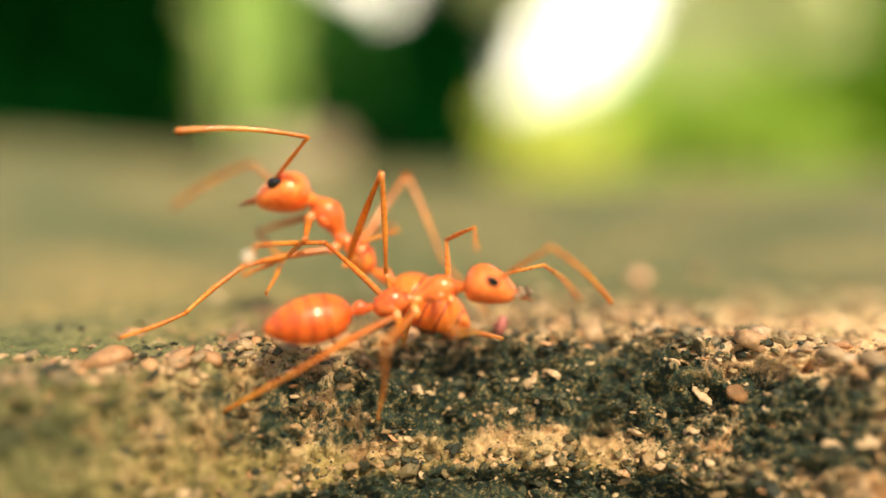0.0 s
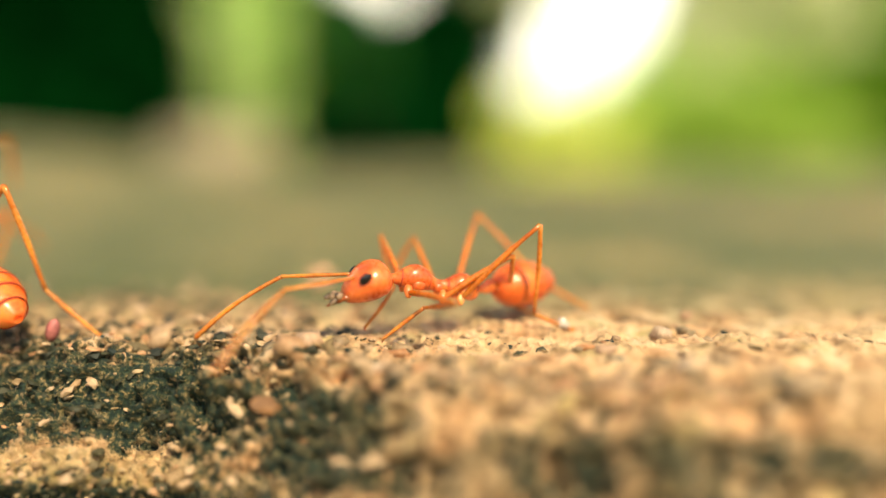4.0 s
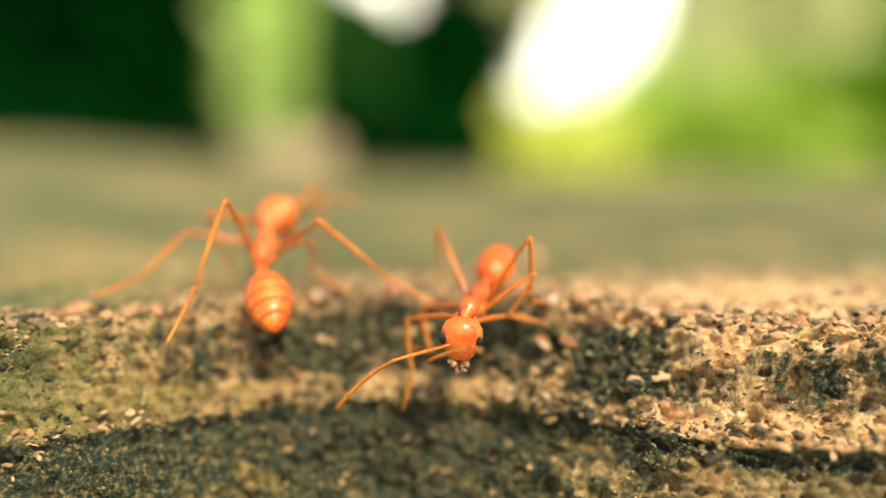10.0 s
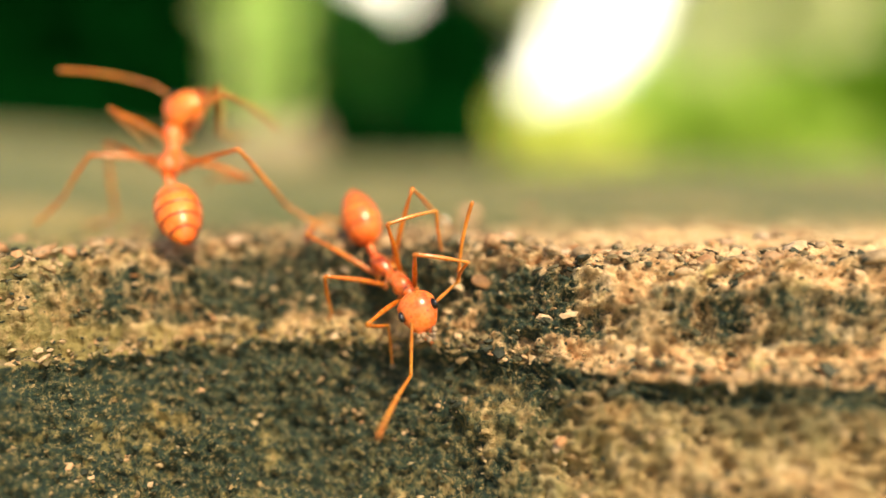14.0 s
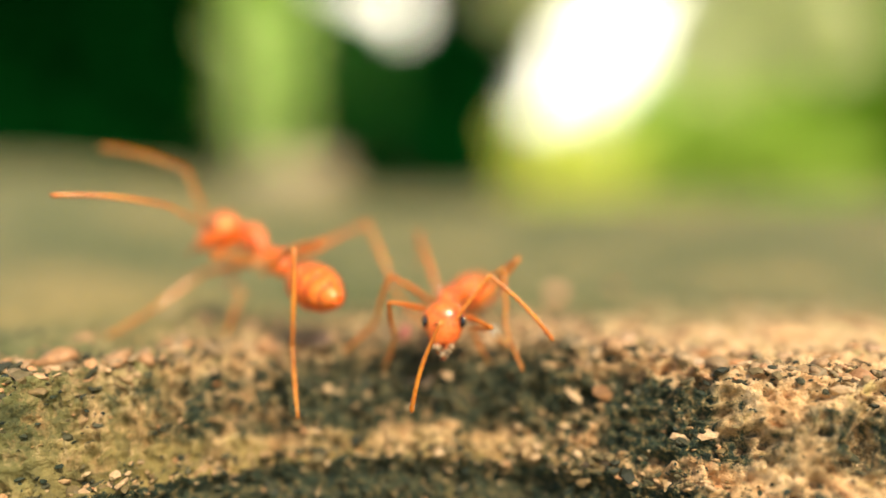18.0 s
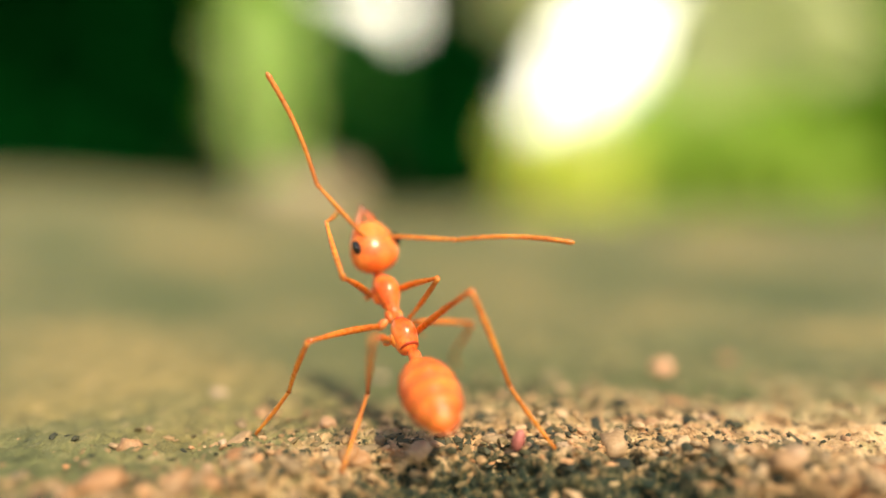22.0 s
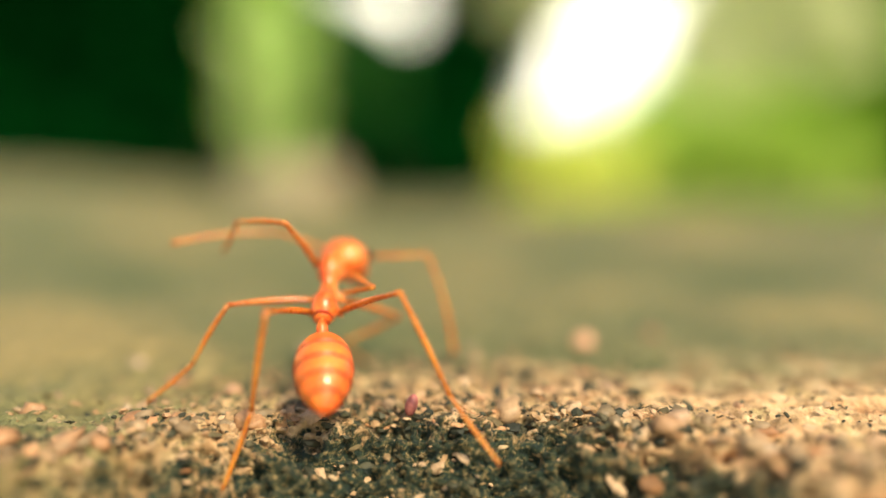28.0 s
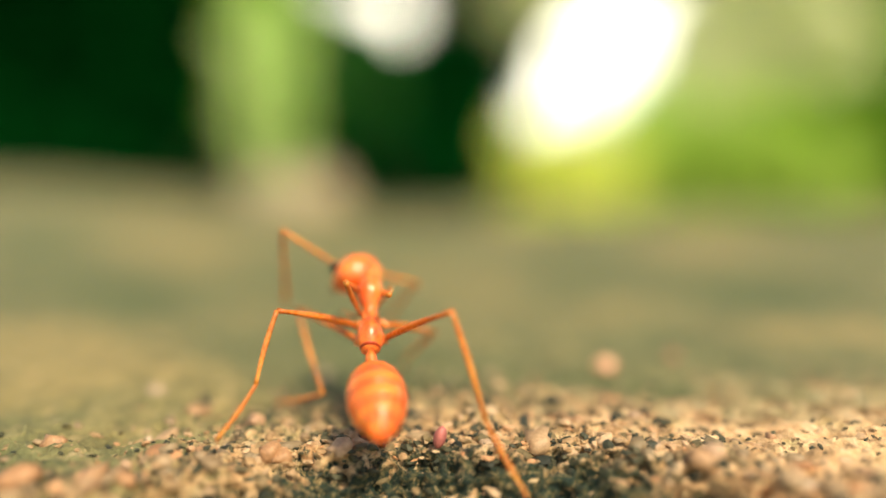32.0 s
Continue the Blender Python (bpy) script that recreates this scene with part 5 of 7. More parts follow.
    keys.append(stance(24, (-3.05, 1.83, 2.41), (-4.52, 2.37, 5.11), (0.56, -0.7, 0.44), (0.26, 0.01, 0.97), (-1.71, -1.22, 0.62), (-6.41, 3.42, 5.59),
        (-5.56, -0.07, 4.58), (-6.02, 3.46, 5.31), (-6, 0.04, 3.02), (-8.09, 1.35, 0), (-3.8, -1.56, 3.72), (-4.94, -0.86, -0.24),
        (-2.38, 1.13, 5.05), (-3.07, 3.69, 2.56), (-1.15, 3.62, 2.84), (-1.71, 6.72, 0.35), (-1.49, -0.11, 4.75), (1.08, -0.05, -0.05),
        (-7.64, 2.07, 6.59), (-10.28, 3.41, 5.13), (-6.12, 4.62, 4.02), (-8.66, 6.13, 2.55)))
    keys.append(stance(24.5, (-2.96, 1.69, 2.4), (-4.37, 2.51, 5.06), (0.53, -0.69, 0.49), (0.13, 0.05, 0.99), (-1.72, -1.51, 0.81), (-6.15, 3.82, 5.23),
        (-5.51, 0.07, 4.72), (-5.83, 3.66, 5.18), (-6.08, 0.21, 2.96), (-7.98, 1.12, 0), (-3.83, -1.63, 3.72), (-4.9, -1.02, -0.39),
        (-2.29, 1.06, 4.63), (-3.02, 3.83, 2.41), (-1.1, 3.85, 2.89), (-1.76, 6.91, 0.36), (-1.36, -0.14, 4.76), (1.13, 0.27, -0.06),
        (-7.09, 2.7, 7.16), (-10.07, 1.65, 8.12), (-6.87, 3.17, 6.92), (-9.83, 2.14, 7.94)))
    keys.append(stance(26.5, (-2.68, 0.71, 2.54), (-3.07, 3.49, 3.91), (-0.05, -0.45, 0.89), (0, 0.16, 0.99), (-2.05, -2.61, 0.86), (-2.45, 5.59, 3.56),
        (-4.64, 2.1, 5.18), (-6.4, 5.17, 4.34), (-5.9, 1.52, 2.93), (-8.16, 1.98, -0.02), (-3.73, -1.91, 3.72), (-5.19, -1.55, -1.22),
        (-2.11, 0.91, 4.36), (-2.4, 4.52, 4.14), (-0.71, 4.23, 2.42), (-1.68, 7.33, 0.04), (-0.29, -1.03, 4.1), (2.34, -1.63, -0.62),
        (-5.29, 4.36, 4.65), (-8.41, 3.29, 4.59), (-0.55, 4.79, 5.44), (-1.34, 6.54, 2.76)))
    keys.append(stance(27, (-2.84, 0.94, 2.4), (-2.87, 3.26, 4.49), (0, -0.67, 0.74), (0.19, -0.41, 0.89), (-2.18, -2.33, 0.63), (-2.57, 5.28, 5.35),
        (-5.45, 2.05, 4.4), (-8.15, 3.03, 2.18), (-5.92, 1.58, 3.06), (-8.1, 1.2, -0.01), (-3.79, -1.73, 3.67), (-5.13, -2.93, -1.46),
        (-1.82, 0.65, 3.95), (-2.7, 4.02, 2.95), (-0.62, 4.12, 2.22), (-1.96, 6.53, -0.1), (-0.45, -1.03, 3.9), (2.48, -1.58, -0.65),
        (-5.21, 4.58, 4.86), (-7.47, 6.36, 3.26), (-0.03, 4.02, 4.85), (2.96, 4.54, 3.56)))
    keys.append(stance(27.5, (-2.71, 0.94, 2.69), (-2.72, 3.26, 4.77), (0, -0.67, 0.74), (0.13, -0.53, 0.84), (-2.23, -2.33, 0.85), (-2.46, 5.14, 5.92),
        (-5.49, 2.58, 4.64), (-8.21, 2.65, 2.24), (-5.73, 1.41, 3.04), (-8.11, 0.98, 0), (-3.76, -1.81, 3.58), (-5.2, -1.63, -1.34),
        (-1.53, 0.71, 4.35), (-2.58, 4, 3.24), (-0.74, 4.16, 2.11), (-2.06, 6.75, -0.1), (-0.37, -1.14, 4.01), (2.4, -2.24, -0.54),
        (-4.85, 3.45, 4.66), (-7.6, 3.83, 2.88), (-0.04, 3.23, 5.68), (3.16, 2.71, 5.06)))
    keys.append(stance(28, (-2.74, 0.78, 2.69), (-2.73, 3.42, 4.36), (0, -0.54, 0.84), (0.16, 0.5, 0.85), (-2.17, -2.45, 0.82), (-1.92, 5.13, 3.19),
        (-3.95, 1.64, 5.56), (-6.58, 3.83, 4.34), (-5.75, 1.28, 3.05), (-8.36, 1.11, 0), (-3.78, -1.92, 3.58), (-5.23, -1.77, -1.6),
        (-1.19, 0.89, 3.7), (-2.32, 4.19, 2.71), (-0.62, 4.04, 2.04), (-1.92, 5.62, -0.06), (-0.23, -1.13, 3.95), (2.52, -2.02, -0.65),
        (-4.73, 4.72, 4.87), (-7.77, 3.45, 4.71), (0.37, 4.4, 4.16), (1.18, 4.47, 0.96)))
    keys.append(stance(28.5, (-2.87, 0.87, 2.61), (-2.2, 3.33, 4.4), (0.05, -0.6, 0.8), (0.24, 0.62, 0.75), (-2.66, -2.49, 0.89), (-1.41, 4.8, 2.94),
        (-5.12, 2.44, 3.68), (-7.23, 0.88, 1.18), (-5.61, 1.36, 3.06), (-8.25, 1.33, 0.03), (-4.07, -1.74, 3.54), (-5.34, -1.83, -1.68),
        (-0.94, 0.75, 3.57), (-1.46, 4.34, 3.42), (-0.68, 4.08, 1.8), (-1.99, 6, -0.08), (-0.52, -1.3, 3.86), (2.51, -2.29, -0.54),
        (-4.27, 3.98, 4.15), (-6.68, 2.66, 2.32), (0.81, 4.05, 3.27), (1.57, 5.36, 0.33)))
    keys.append(stance(29, (-2.81, 0.74, 2.3), (-2.8, 3.46, 3.82), (0, -0.49, 0.87), (0.14, 0.5, 0.85), (-2.37, -2.68, 0.75), (-2.08, 5.22, 2.67),
        (-4.03, 1.01, 4.24), (-4.76, 3.49, 1.7), (-5.83, 1.38, 2.95), (-8.38, 0.96, -0.01), (-4.13, -1.72, 3.68), (-4.81, -4.29, -1.06),
        (-1.23, 0.92, 3.36), (-2.56, 4.17, 2.46), (-0.66, 4.11, 1.86), (-1.83, 5.46, -0.05), (-0.37, -1.03, 3.88), (2.47, -1.93, -0.67),
        (-4.48, 4.37, 4.97), (-5.78, 6.13, 2.5), (0.25, 4.45, 3.37), (-0.56, 5.36, 0.3)))
    keys.append(stance(29.5, (-2.65, 0.9, 2.61), (-3.03, 3.3, 4.57), (-0.02, -0.63, 0.77), (0.09, 0.08, 0.99), (-1.82, -2.21, 0.63), (-4.71, 4.76, 4.6),
        (-4.21, 1.14, 5.24), (-3.88, 4.06, 3.11), (-5.82, 1.37, 2.92), (-7.84, 0.38, -0.01), (-3.6, -1.55, 4.42), (-6.69, -0.43, 0.09),
        (-1.63, 0.79, 4.13), (-2.68, 4.04, 2.91), (-0.69, 4.2, 2.31), (-1.86, 6.86, -0.11), (0.08, -0.73, 3.99), (2.52, -1.73, -0.76),
        (-5.58, 3.5, 6.73), (-8.61, 2.32, 7.28), (-5.32, 3.94, 6.51), (-8.35, 2.78, 7.13)))
    keys.append(stance(30, (-2.61, 0.92, 2.4), (-3.1, 3.28, 4.39), (-0.02, -0.65, 0.76), (0.21, 0, 0.98), (-2.09, -2.3, 0.49), (-4.85, 4.59, 4.77),
        (-4.19, 0.9, 4.72), (-4.06, 4.5, 4.28), (-5.87, 1.51, 2.91), (-8.33, 1, -0.01), (-4, -1.61, 3.88), (-6.37, -3.28, -0.72),
        (-1.66, 0.79, 3.83), (-2.6, 4.07, 2.6), (-0.79, 4.33, 2.22), (-1.82, 6.44, -0.1), (-0.1, -0.79, 3.99), (2.44, -2.37, -0.55),
        (-5.43, 3.52, 6.9), (-7.05, 6.17, 5.78), (-5.75, 5.39, 5.09), (-7.3, 8.3, 4.85)))
    keys.append(stance(31, (-2.37, 0.78, 2.52), (-2.81, 3.42, 4.13), (-0.04, -0.53, 0.85), (0.08, 0.07, 0.99), (-1.79, -2.54, 0.82), (-4.36, 5, 4.14),
        (-4.2, 0.91, 4.07), (-5, 3.81, 2.04), (-5.58, 1.38, 2.9), (-8.03, 0.97, -0.01), (-4.29, 4.8, 3.25), (-5.25, 1.3, -0.01),
        (-1.67, 0.75, 3.92), (-2.62, 4.04, 2.73), (-0.58, 4.35, 2.28), (-1.88, 7.39, 0.01), (0.19, -0.87, 4.02), (2.54, -1.64, -0.82),
        (-6.09, 4.24, 4.98), (-9.16, 4.62, 3.83), (-5.61, 4.82, 5.01), (-7.59, 7.44, 4.69)))
    keys.append(stance(32, (-2.1, 0.88, 2.64), (-2.31, 3.32, 4.58), (-0.01, -0.62, 0.78), (-0.1, 0.26, 0.96), (-1.45, -2.51, 1.11), (-3.79, 4.87, 4.01),
        (-2.77, 0.72, 4.78), (-3.32, 3.9, 3.12), (-4.85, 0.84, 3.9), (-6.25, -1.01, 0.62), (-4.91, 4.38, 3.15), (-5.64, 3.89, 0),
        (-1.5, 0.67, 4.42), (-2.3, 3.95, 3.11), (-0.25, 4.35, 2.36), (-1.56, 7.32, -0.02), (0.35, -0.9, 4.27), (2.41, -1.87, -0.67),
        (-5.25, 3.72, 5.98), (-5.61, 5.66, 3.34), (-0.81, 5.24, 3.9), (-2.2, 7.39, 1.81)))
    return keys

def small_ant_keys():
    keys = []
    keys.append(stance(0, (-3.81, -2.09, 1.45), (-1.21, -1.91, 2.06), (-0.23, -0.02, 0.97), (0.06, -0.01, 1), (-6.9, -3, 1.05), (0.67, -2.21, 1.95),
        (-1.7, 0.02, 3.02), (-0.93, -2.99, 3.25), (-3.29, 0.07, -0.12), (-3.01, -0.36, -0.21), (-5.37, -0.29, 3), (-6.84, -4.44, 2.88),
        (-1.64, -4.39, 1.35), (-0.09, -1.65, 0.38), (-3.32, -4.58, 1.12), (-3.7, -2.59, -1.68), (-5.82, -3.38, -0.01), (-9.76, -3.19, -2.23),
        (1.23, -0.38, 2.31), (2.72, 1.49, 0.79), (0.96, -3.48, 3.4), (2.84, -2.33, 1.63)))
    keys.append(stance(0.5, (0.11, -1.47, 1.01), (2.73, -1.53, 1.58), (-0.21, 0.01, 0.98), (0.19, -0.06, 0.98), (-3.07, -2.03, 0.72), (4.52, -2.06, 1.2),
        (2.39, 0.54, 1.3), (2.55, -1.85, 1.1), (-0.43, -0.93, 2.48), (-3.05, 0.75, 0.97), (-1.62, -1.03, 2.84), (-4.65, 1.4, 0.24),
        (2.54, -3.95, 1.5), (4.43, -2.54, -0.8), (0.88, -4.15, 1.11), (0.63, -3.52, -2.28), (-2.25, -2.4, 0.15), (-5.74, -2.05, -2.06),
        (5.37, -0.34, 1.52), (6.87, 1.38, 0.23), (5.54, -2.68, 1.8), (7.85, -4.11, 1.01)))
    keys.append(stance(1, (3.75, -1.02, 1.29), (6.25, -0.98, 2.27), (-0.37, -0.01, 0.93), (0.22, -0.06, 0.97), (0.57, -1.57, 0.96), (8.04, -1.46, 1.83),
        (6.02, 1.19, 0.68), (6.02, -0.53, 0.07), (2.62, -0.76, 1.85), (-0.4, -1.78, 0.53), (2.03, -0.62, 3.23), (-1.47, -2.3, 0.64),
        (5.95, -3.22, 2.76), (7.08, -1.34, 0.3), (4.93, -3.65, 1.82), (4.56, -3.2, -1.58), (2.95, -4.08, 1.36), (1.28, -2.47, -2.69),
        (8.85, 0.28, 2.14), (10.26, 2.05, 0.44), (9.08, -1.97, 2.74), (11.22, -3.27, 1.41)))
    keys.append(stance(1.5, (6.05, -0.92, 1.78), (8.54, -0.08, 2.28), (-0.18, -0.06, 0.98), (0.23, 0.05, 0.97), (3.3, -2.64, 1.96), (10.34, 0.34, 1.83),
        (7.14, 1.87, 1.29), (7.93, 0.18, 0.1), (5.03, -0.88, 2.65), (2.26, -2.53, 1.53), (4.43, -0.21, 3.87), (1.78, 0.22, 0.05),
        (8.95, -2.53, 2.15), (9.79, 0.03, 0.24), (7.38, -2.44, 3.38), (7.53, -1.5, 0.09), (4.68, -3.36, 1.51), (1.41, -4, -1.75),
        (10.77, 1.7, 2.05), (11.6, 3.79, 0.39), (11.46, -0.53, 2.96), (13.84, -1.76, 2.04)))
    keys.append(stance(2, (8.45, -0.26, 1.52), (11.03, -0.14, 2.23), (-0.26, -0.01, 0.96), (0.26, -0.03, 0.97), (5.25, 0.15, 1.22), (12.86, -0.34, 1.74),
        (10.05, 2.24, 1.7), (10.81, 0.29, 0.12), (7.47, 0.15, 2.44), (4.52, -0.37, 0.72), (7.26, 0.32, 3.9), (3.85, 0.14, 0.73),
        (11.09, -2.47, 2.47), (12.88, -0.73, 0.32), (9.88, -2.22, 3.12), (10.44, -2.77, 0.07), (6.97, -2.78, 1.77), (5.31, -2, -1.28),
        (14.04, 0.1, 1.86), (15.83, 1.55, 0.21), (13.52, -1.82, 2.59), (15.28, -3.11, 0.78)))
    keys.append(stance(2.5, (12.05, 0.39, 1.21), (14.53, -0.39, 1.85), (-0.23, 0.07, 0.97), (0.31, -0.11, 0.95), (8.83, -0.01, 1.29), (16.24, -0.98, 1.23),
        (13.76, 2.14, 1.45), (14.92, 0.27, 0.18), (11.25, 0.5, 2.33), (9.26, -0.2, 0.11), (10.76, 0.74, 3.43), (8.19, 0.94, 0.1),
        (13.61, -2.01, 2.96), (14.94, -0.48, 0.35), (13.09, -2.29, 2.38), (14.45, -4.15, 0.1), (11.13, -1.88, 3.18), (8.41, 0.56, 0.29),
        (17.5, -1.1, 1.78), (19.21, 0.61, 0.3), (16.89, -2.34, 1.97), (18.46, -3.77, 0.11)))
    keys.append(stance(3, (13.5, 0.83, 1.31), (15.09, -1.23, 1.95), (-0.15, 0.19, 0.97), (0.19, -0.26, 0.95), (10.63, 2.35, 1.39), (16.14, -2.69, 1.33),
        (15.91, 1.29, 1.55), (15.78, -0.91, 0.28), (12.91, 1.38, 2.43), (10.88, 1.95, 0.21), (12.64, 1.86, 3.53), (10.65, 3.5, 0.2),
        (13.4, -2.02, 3.06), (15.37, -1.54, 0.45), (12.81, -1.96, 2.48), (12.86, -4.27, 0.2), (11.45, -0.5, 3.28), (10.61, 3.07, 0.39),
        (17.11, -3.51, 1.88), (19.48, -3.09, 0.4), (15.9, -4.18, 2.07), (16.36, -6.25, 0.21)))
    keys.append(stance(3.4, (14.48, 1.04, 1.31), (13.71, -1.44, 1.95), (0.07, 0.23, 0.97), (-0.11, -0.31, 0.95), (14.08, 4.26, 1.39), (13.11, -3.14, 1.33),
        (16.24, -0.67, 1.55), (14.36, -1.83, 0.28), (14.6, 1.84, 2.43), (13.89, 3.83, 0.21), (14.84, 2.34, 3.53), (15.03, 4.9, 0.2),
        (12.09, -0.52, 3.06), (13.61, -1.85, 0.45), (11.8, 0.01, 2.48), (9.94, -1.36, 0.2), (12.21, 1.96, 3.28), (14.66, 4.69, 0.39),
        (12.99, -4.4, 1.88), (14.7, -6.11, 0.4), (11.76, -3.79, 2.07), (10.32, -5.37, 0.21)))
    keys.append(stance(3.8, (13.99, 0.5, 1.31), (11.59, -0.5, 1.95), (0.22, 0.09, 0.97), (-0.3, -0.11, 0.95), (16.2, 2.88, 1.39), (9.91, -1.14, 1.33),
        (13.82, -1.94, 1.55), (11.72, -1.25, 0.28), (14.68, 0.93, 2.43), (15.75, 2.74, 0.21), (15.22, 1.06, 3.53), (17.31, 2.56, 0.2),
        (11.26, 1.33, 3.06), (11.22, -0.69, 0.45), (11.48, 1.89, 2.48), (9.24, 2.44, 0.2), (13.24, 2.83, 3.28), (16.9, 2.71, 0.39),
        (8.86, -1.86, 1.88), (8.65, -4.26, 0.4), (8.54, -0.52, 2.07), (6.41, -0.43, 0.21)))
    keys.append(stance(4.5, (6.32, 0.57, 1.6), (3.77, 0.03, 2.2), (0.22, 0.05, 0.97), (-0.03, -0.02, 1), (9.08, 2.11, 0.85), (2.04, -0.75, 2.13),
        (5.12, -2.14, 2.06), (3.68, 0.08, 0.09), (6.42, -1.7, 2.63), (8.17, 0.03, 0.22), (7.48, -2.37, 2.2), (8.97, -3.48, -1.35),
        (2.96, 2.1, 1.05), (3.07, 1.01, 0.03), (5.42, 2.54, 2.88), (4.96, 3.71, 0.05), (7.53, 2.36, 3.3), (10.25, 1.7, 0.11),
        (1.93, -2.21, 1.85), (-0.12, -2.95, 0.04), (1.09, 0.04, 1.37), (0.39, -2.65, 0.79)))
    keys.append(stance(5, (3.63, 0.37, 1.83), (1.1, 0.23, 2.69), (0.32, 0.02, 0.95), (-0.03, -0.01, 1), (6.65, 1.55, 1.61), (-0.73, -0.31, 2.63),
        (2.54, -1.96, 2.31), (0.78, -0.19, 0.15), (4.37, -1.08, 2.77), (6.41, -0.21, 0.12), (5.31, -1.47, 3.2), (7.91, -1.69, 0.09),
        (1.49, 2.29, 0.92), (1.24, 0.71, 0.01), (2.43, 2.88, 2.6), (2.14, 4.06, 0.02), (4.5, 2.51, 3.71), (5.92, 4.78, 0.04),
        (-0.42, -2.13, 3.51), (-2.3, -3.39, 1.8), (-1.18, 1.03, 1.64), (-0.18, -1.56, 1.09)))
    keys.append(stance(5.5, (2.9, 0.34, 2.39), (0.45, 0.46, 3.47), (0.4, -0.02, 0.91), (-0.09, -0.02, 1), (5.95, 1.27, 1.81), (-1.41, 0.11, 3.29),
        (1.64, -1.72, 3.66), (0.46, 0.52, 1.55), (4.07, -0.04, 2.53), (6.59, -0.25, 0.19), (4.45, -1.37, 4), (6.57, 0.33, 0.21),
        (1.15, 2.32, 1.55), (0.9, 1.79, 0.01), (2.45, 2.7, 2.29), (1.94, 3.53, 0.02), (4.03, 2.79, 3.82), (4.7, 6.09, 0.6),
        (-2.39, -0.31, 4.22), (-4.95, -1.29, 3.51), (-1.15, 1.59, 3.82), (-1.74, 1.2, 3.91)))
    keys.append(stance(6, (1.99, 1.26, 2.38), (0.09, -0.06, 3.72), (0.41, 0.29, 0.87), (-0.2, -0.11, 0.97), (4.93, 2.5, 1.75), (-1.21, -1.30, 3.09),
        (0.98, -2.26, 3.06), (0.72, 0.1, 0.78), (3.56, -0.02, 2.45), (5.56, -0.91, 0.03), (4.2, -0.6, 3.69), (6.43, -1.53, -0.02),
        (-0.38, 1.74, 1.6), (-0.82, 2.02, -0.01), (0.59, 2.83, 1.33), (-0.29, 2.73, 0), (2.66, 3.57, 3.78), (1.7, -0.71, 3.4),
        (-0.96, -1.11, 5.76), (-3.38, 0.34, 5.99), (-1.5, 0.69, 5.46), (-4.01, 1.91, 5.94)))
    keys.append(stance(6.5, (2.7, 1.44, 2.2), (1.4, -0.64, 3.28), (0.32, 0.27, 0.91), (-0.16, -0.39, 0.91), (4.5, 4.1, 1.79), (0.24, -1.94, 2.51),
        (2.05, -2.65, 2.6), (2.1, -0.49, 0.11), (4.45, 1.21, 2.56), (5.38, 1.3, 0.06), (4.68, -0.63, 4), (6.56, -0.67, 0.07),
        (-0.86, -0.35, 2.65), (-3.07, -1.35, 0.42), (0.47, 2.18, 2.52), (-0.5, 2.78, 0), (2.47, 3.88, 2.86), (2.46, -0.29, 3.11),
        (0.83, -2.44, 4.95), (-1.98, -2.15, 5.21), (-0.39, -0.98, 4.96), (-3.19, -0.97, 5.41)))
    keys.append(stance(7, (3.16, 1.15, 1.01), (1.83, -1.15, 1.38), (0.22, 0.03, 0.98), (-0.32, -0.87, 0.38), (4.95, 3.55, 2.26), (1.33, -1.74, -0.36),
        (3.29, -2.69, 1.5), (3.83, -1.25, -0.77), (4.51, -0.46, 2.32), (5.27, -1.01, -0.03), (4.83, 0.61, 3.31), (6.51, -1.41, 0),
        (0.38, -1.85, 2.1), (0.11, -0.35, -0.47), (0.43, 1.07, 2.2), (-0.44, 3.06, 0), (2.72, 3.89, 1.25), (2.2, -0.46, 1.65),
        (3.31, -2.54, -0.74), (4.06, -4.4, -2.0), (-0.32, -2.11, -0.67), (-0.64, -4.3, -1.8)))
    keys.append(stance(7.5, (2.7, -1.63, -0.44), (2.14, -3.77, -1.96), (0.05, -0.59, 0.81), (-0.03, -0.89, 0.46), (3.73, 0.35, 1.91), (1.94, -4.63, -3.65),
        (3.71, -5.01, -1.79), (3.75, -3.07, -4.32), (4.82, -2.35, -0.25), (5.65, -2.1, -1.21), (5.02, -1.74, 1.18), (6.51, -1.28, 0.03),
        (0.64, -1.65, -2.81), (0.74, -2.56, -4.72), (0.01, -2.47, -0.37), (-0.56, -0.75, -1.05), (0.93, -1.19, 1.76), (1.03, 1.04, 0.01),
        (2.12, -5.47, -4.46), (2.9, -7.77, -3), (0.21, -5.06, -3.79), (0.15, -4.59, -6.58)))
    keys.append(stance(8, (2.86, -1.92, -1.4), (2.67, -4.28, -2.67), (0.03, -0.48, 0.88), (0.01, -0.92, 0.39), (3.32, -0.67, 1.55), (2.73, -5.02, -4.42),
        (3.7, -5.33, -1.53), (3.42, -3.33, -4.13), (4.78, -2.63, -0.62), (5.94, -1.87, -0.47), (5.02, -2.13, 0.5), (6.92, -1.53, 0.03),
        (1.16, -5.41, -2.45), (1.82, -4.2, -5.44), (0.24, -2.61, -1.38), (0.39, -2.25, -3.73), (1.12, -1.83, 0.83), (1.2, -0.39, -0.42),
        (3.08, -5.79, -5.26), (3.91, -8.11, -3.86), (1.07, -5.6, -4.78), (1.27, -4.94, -7.53)))
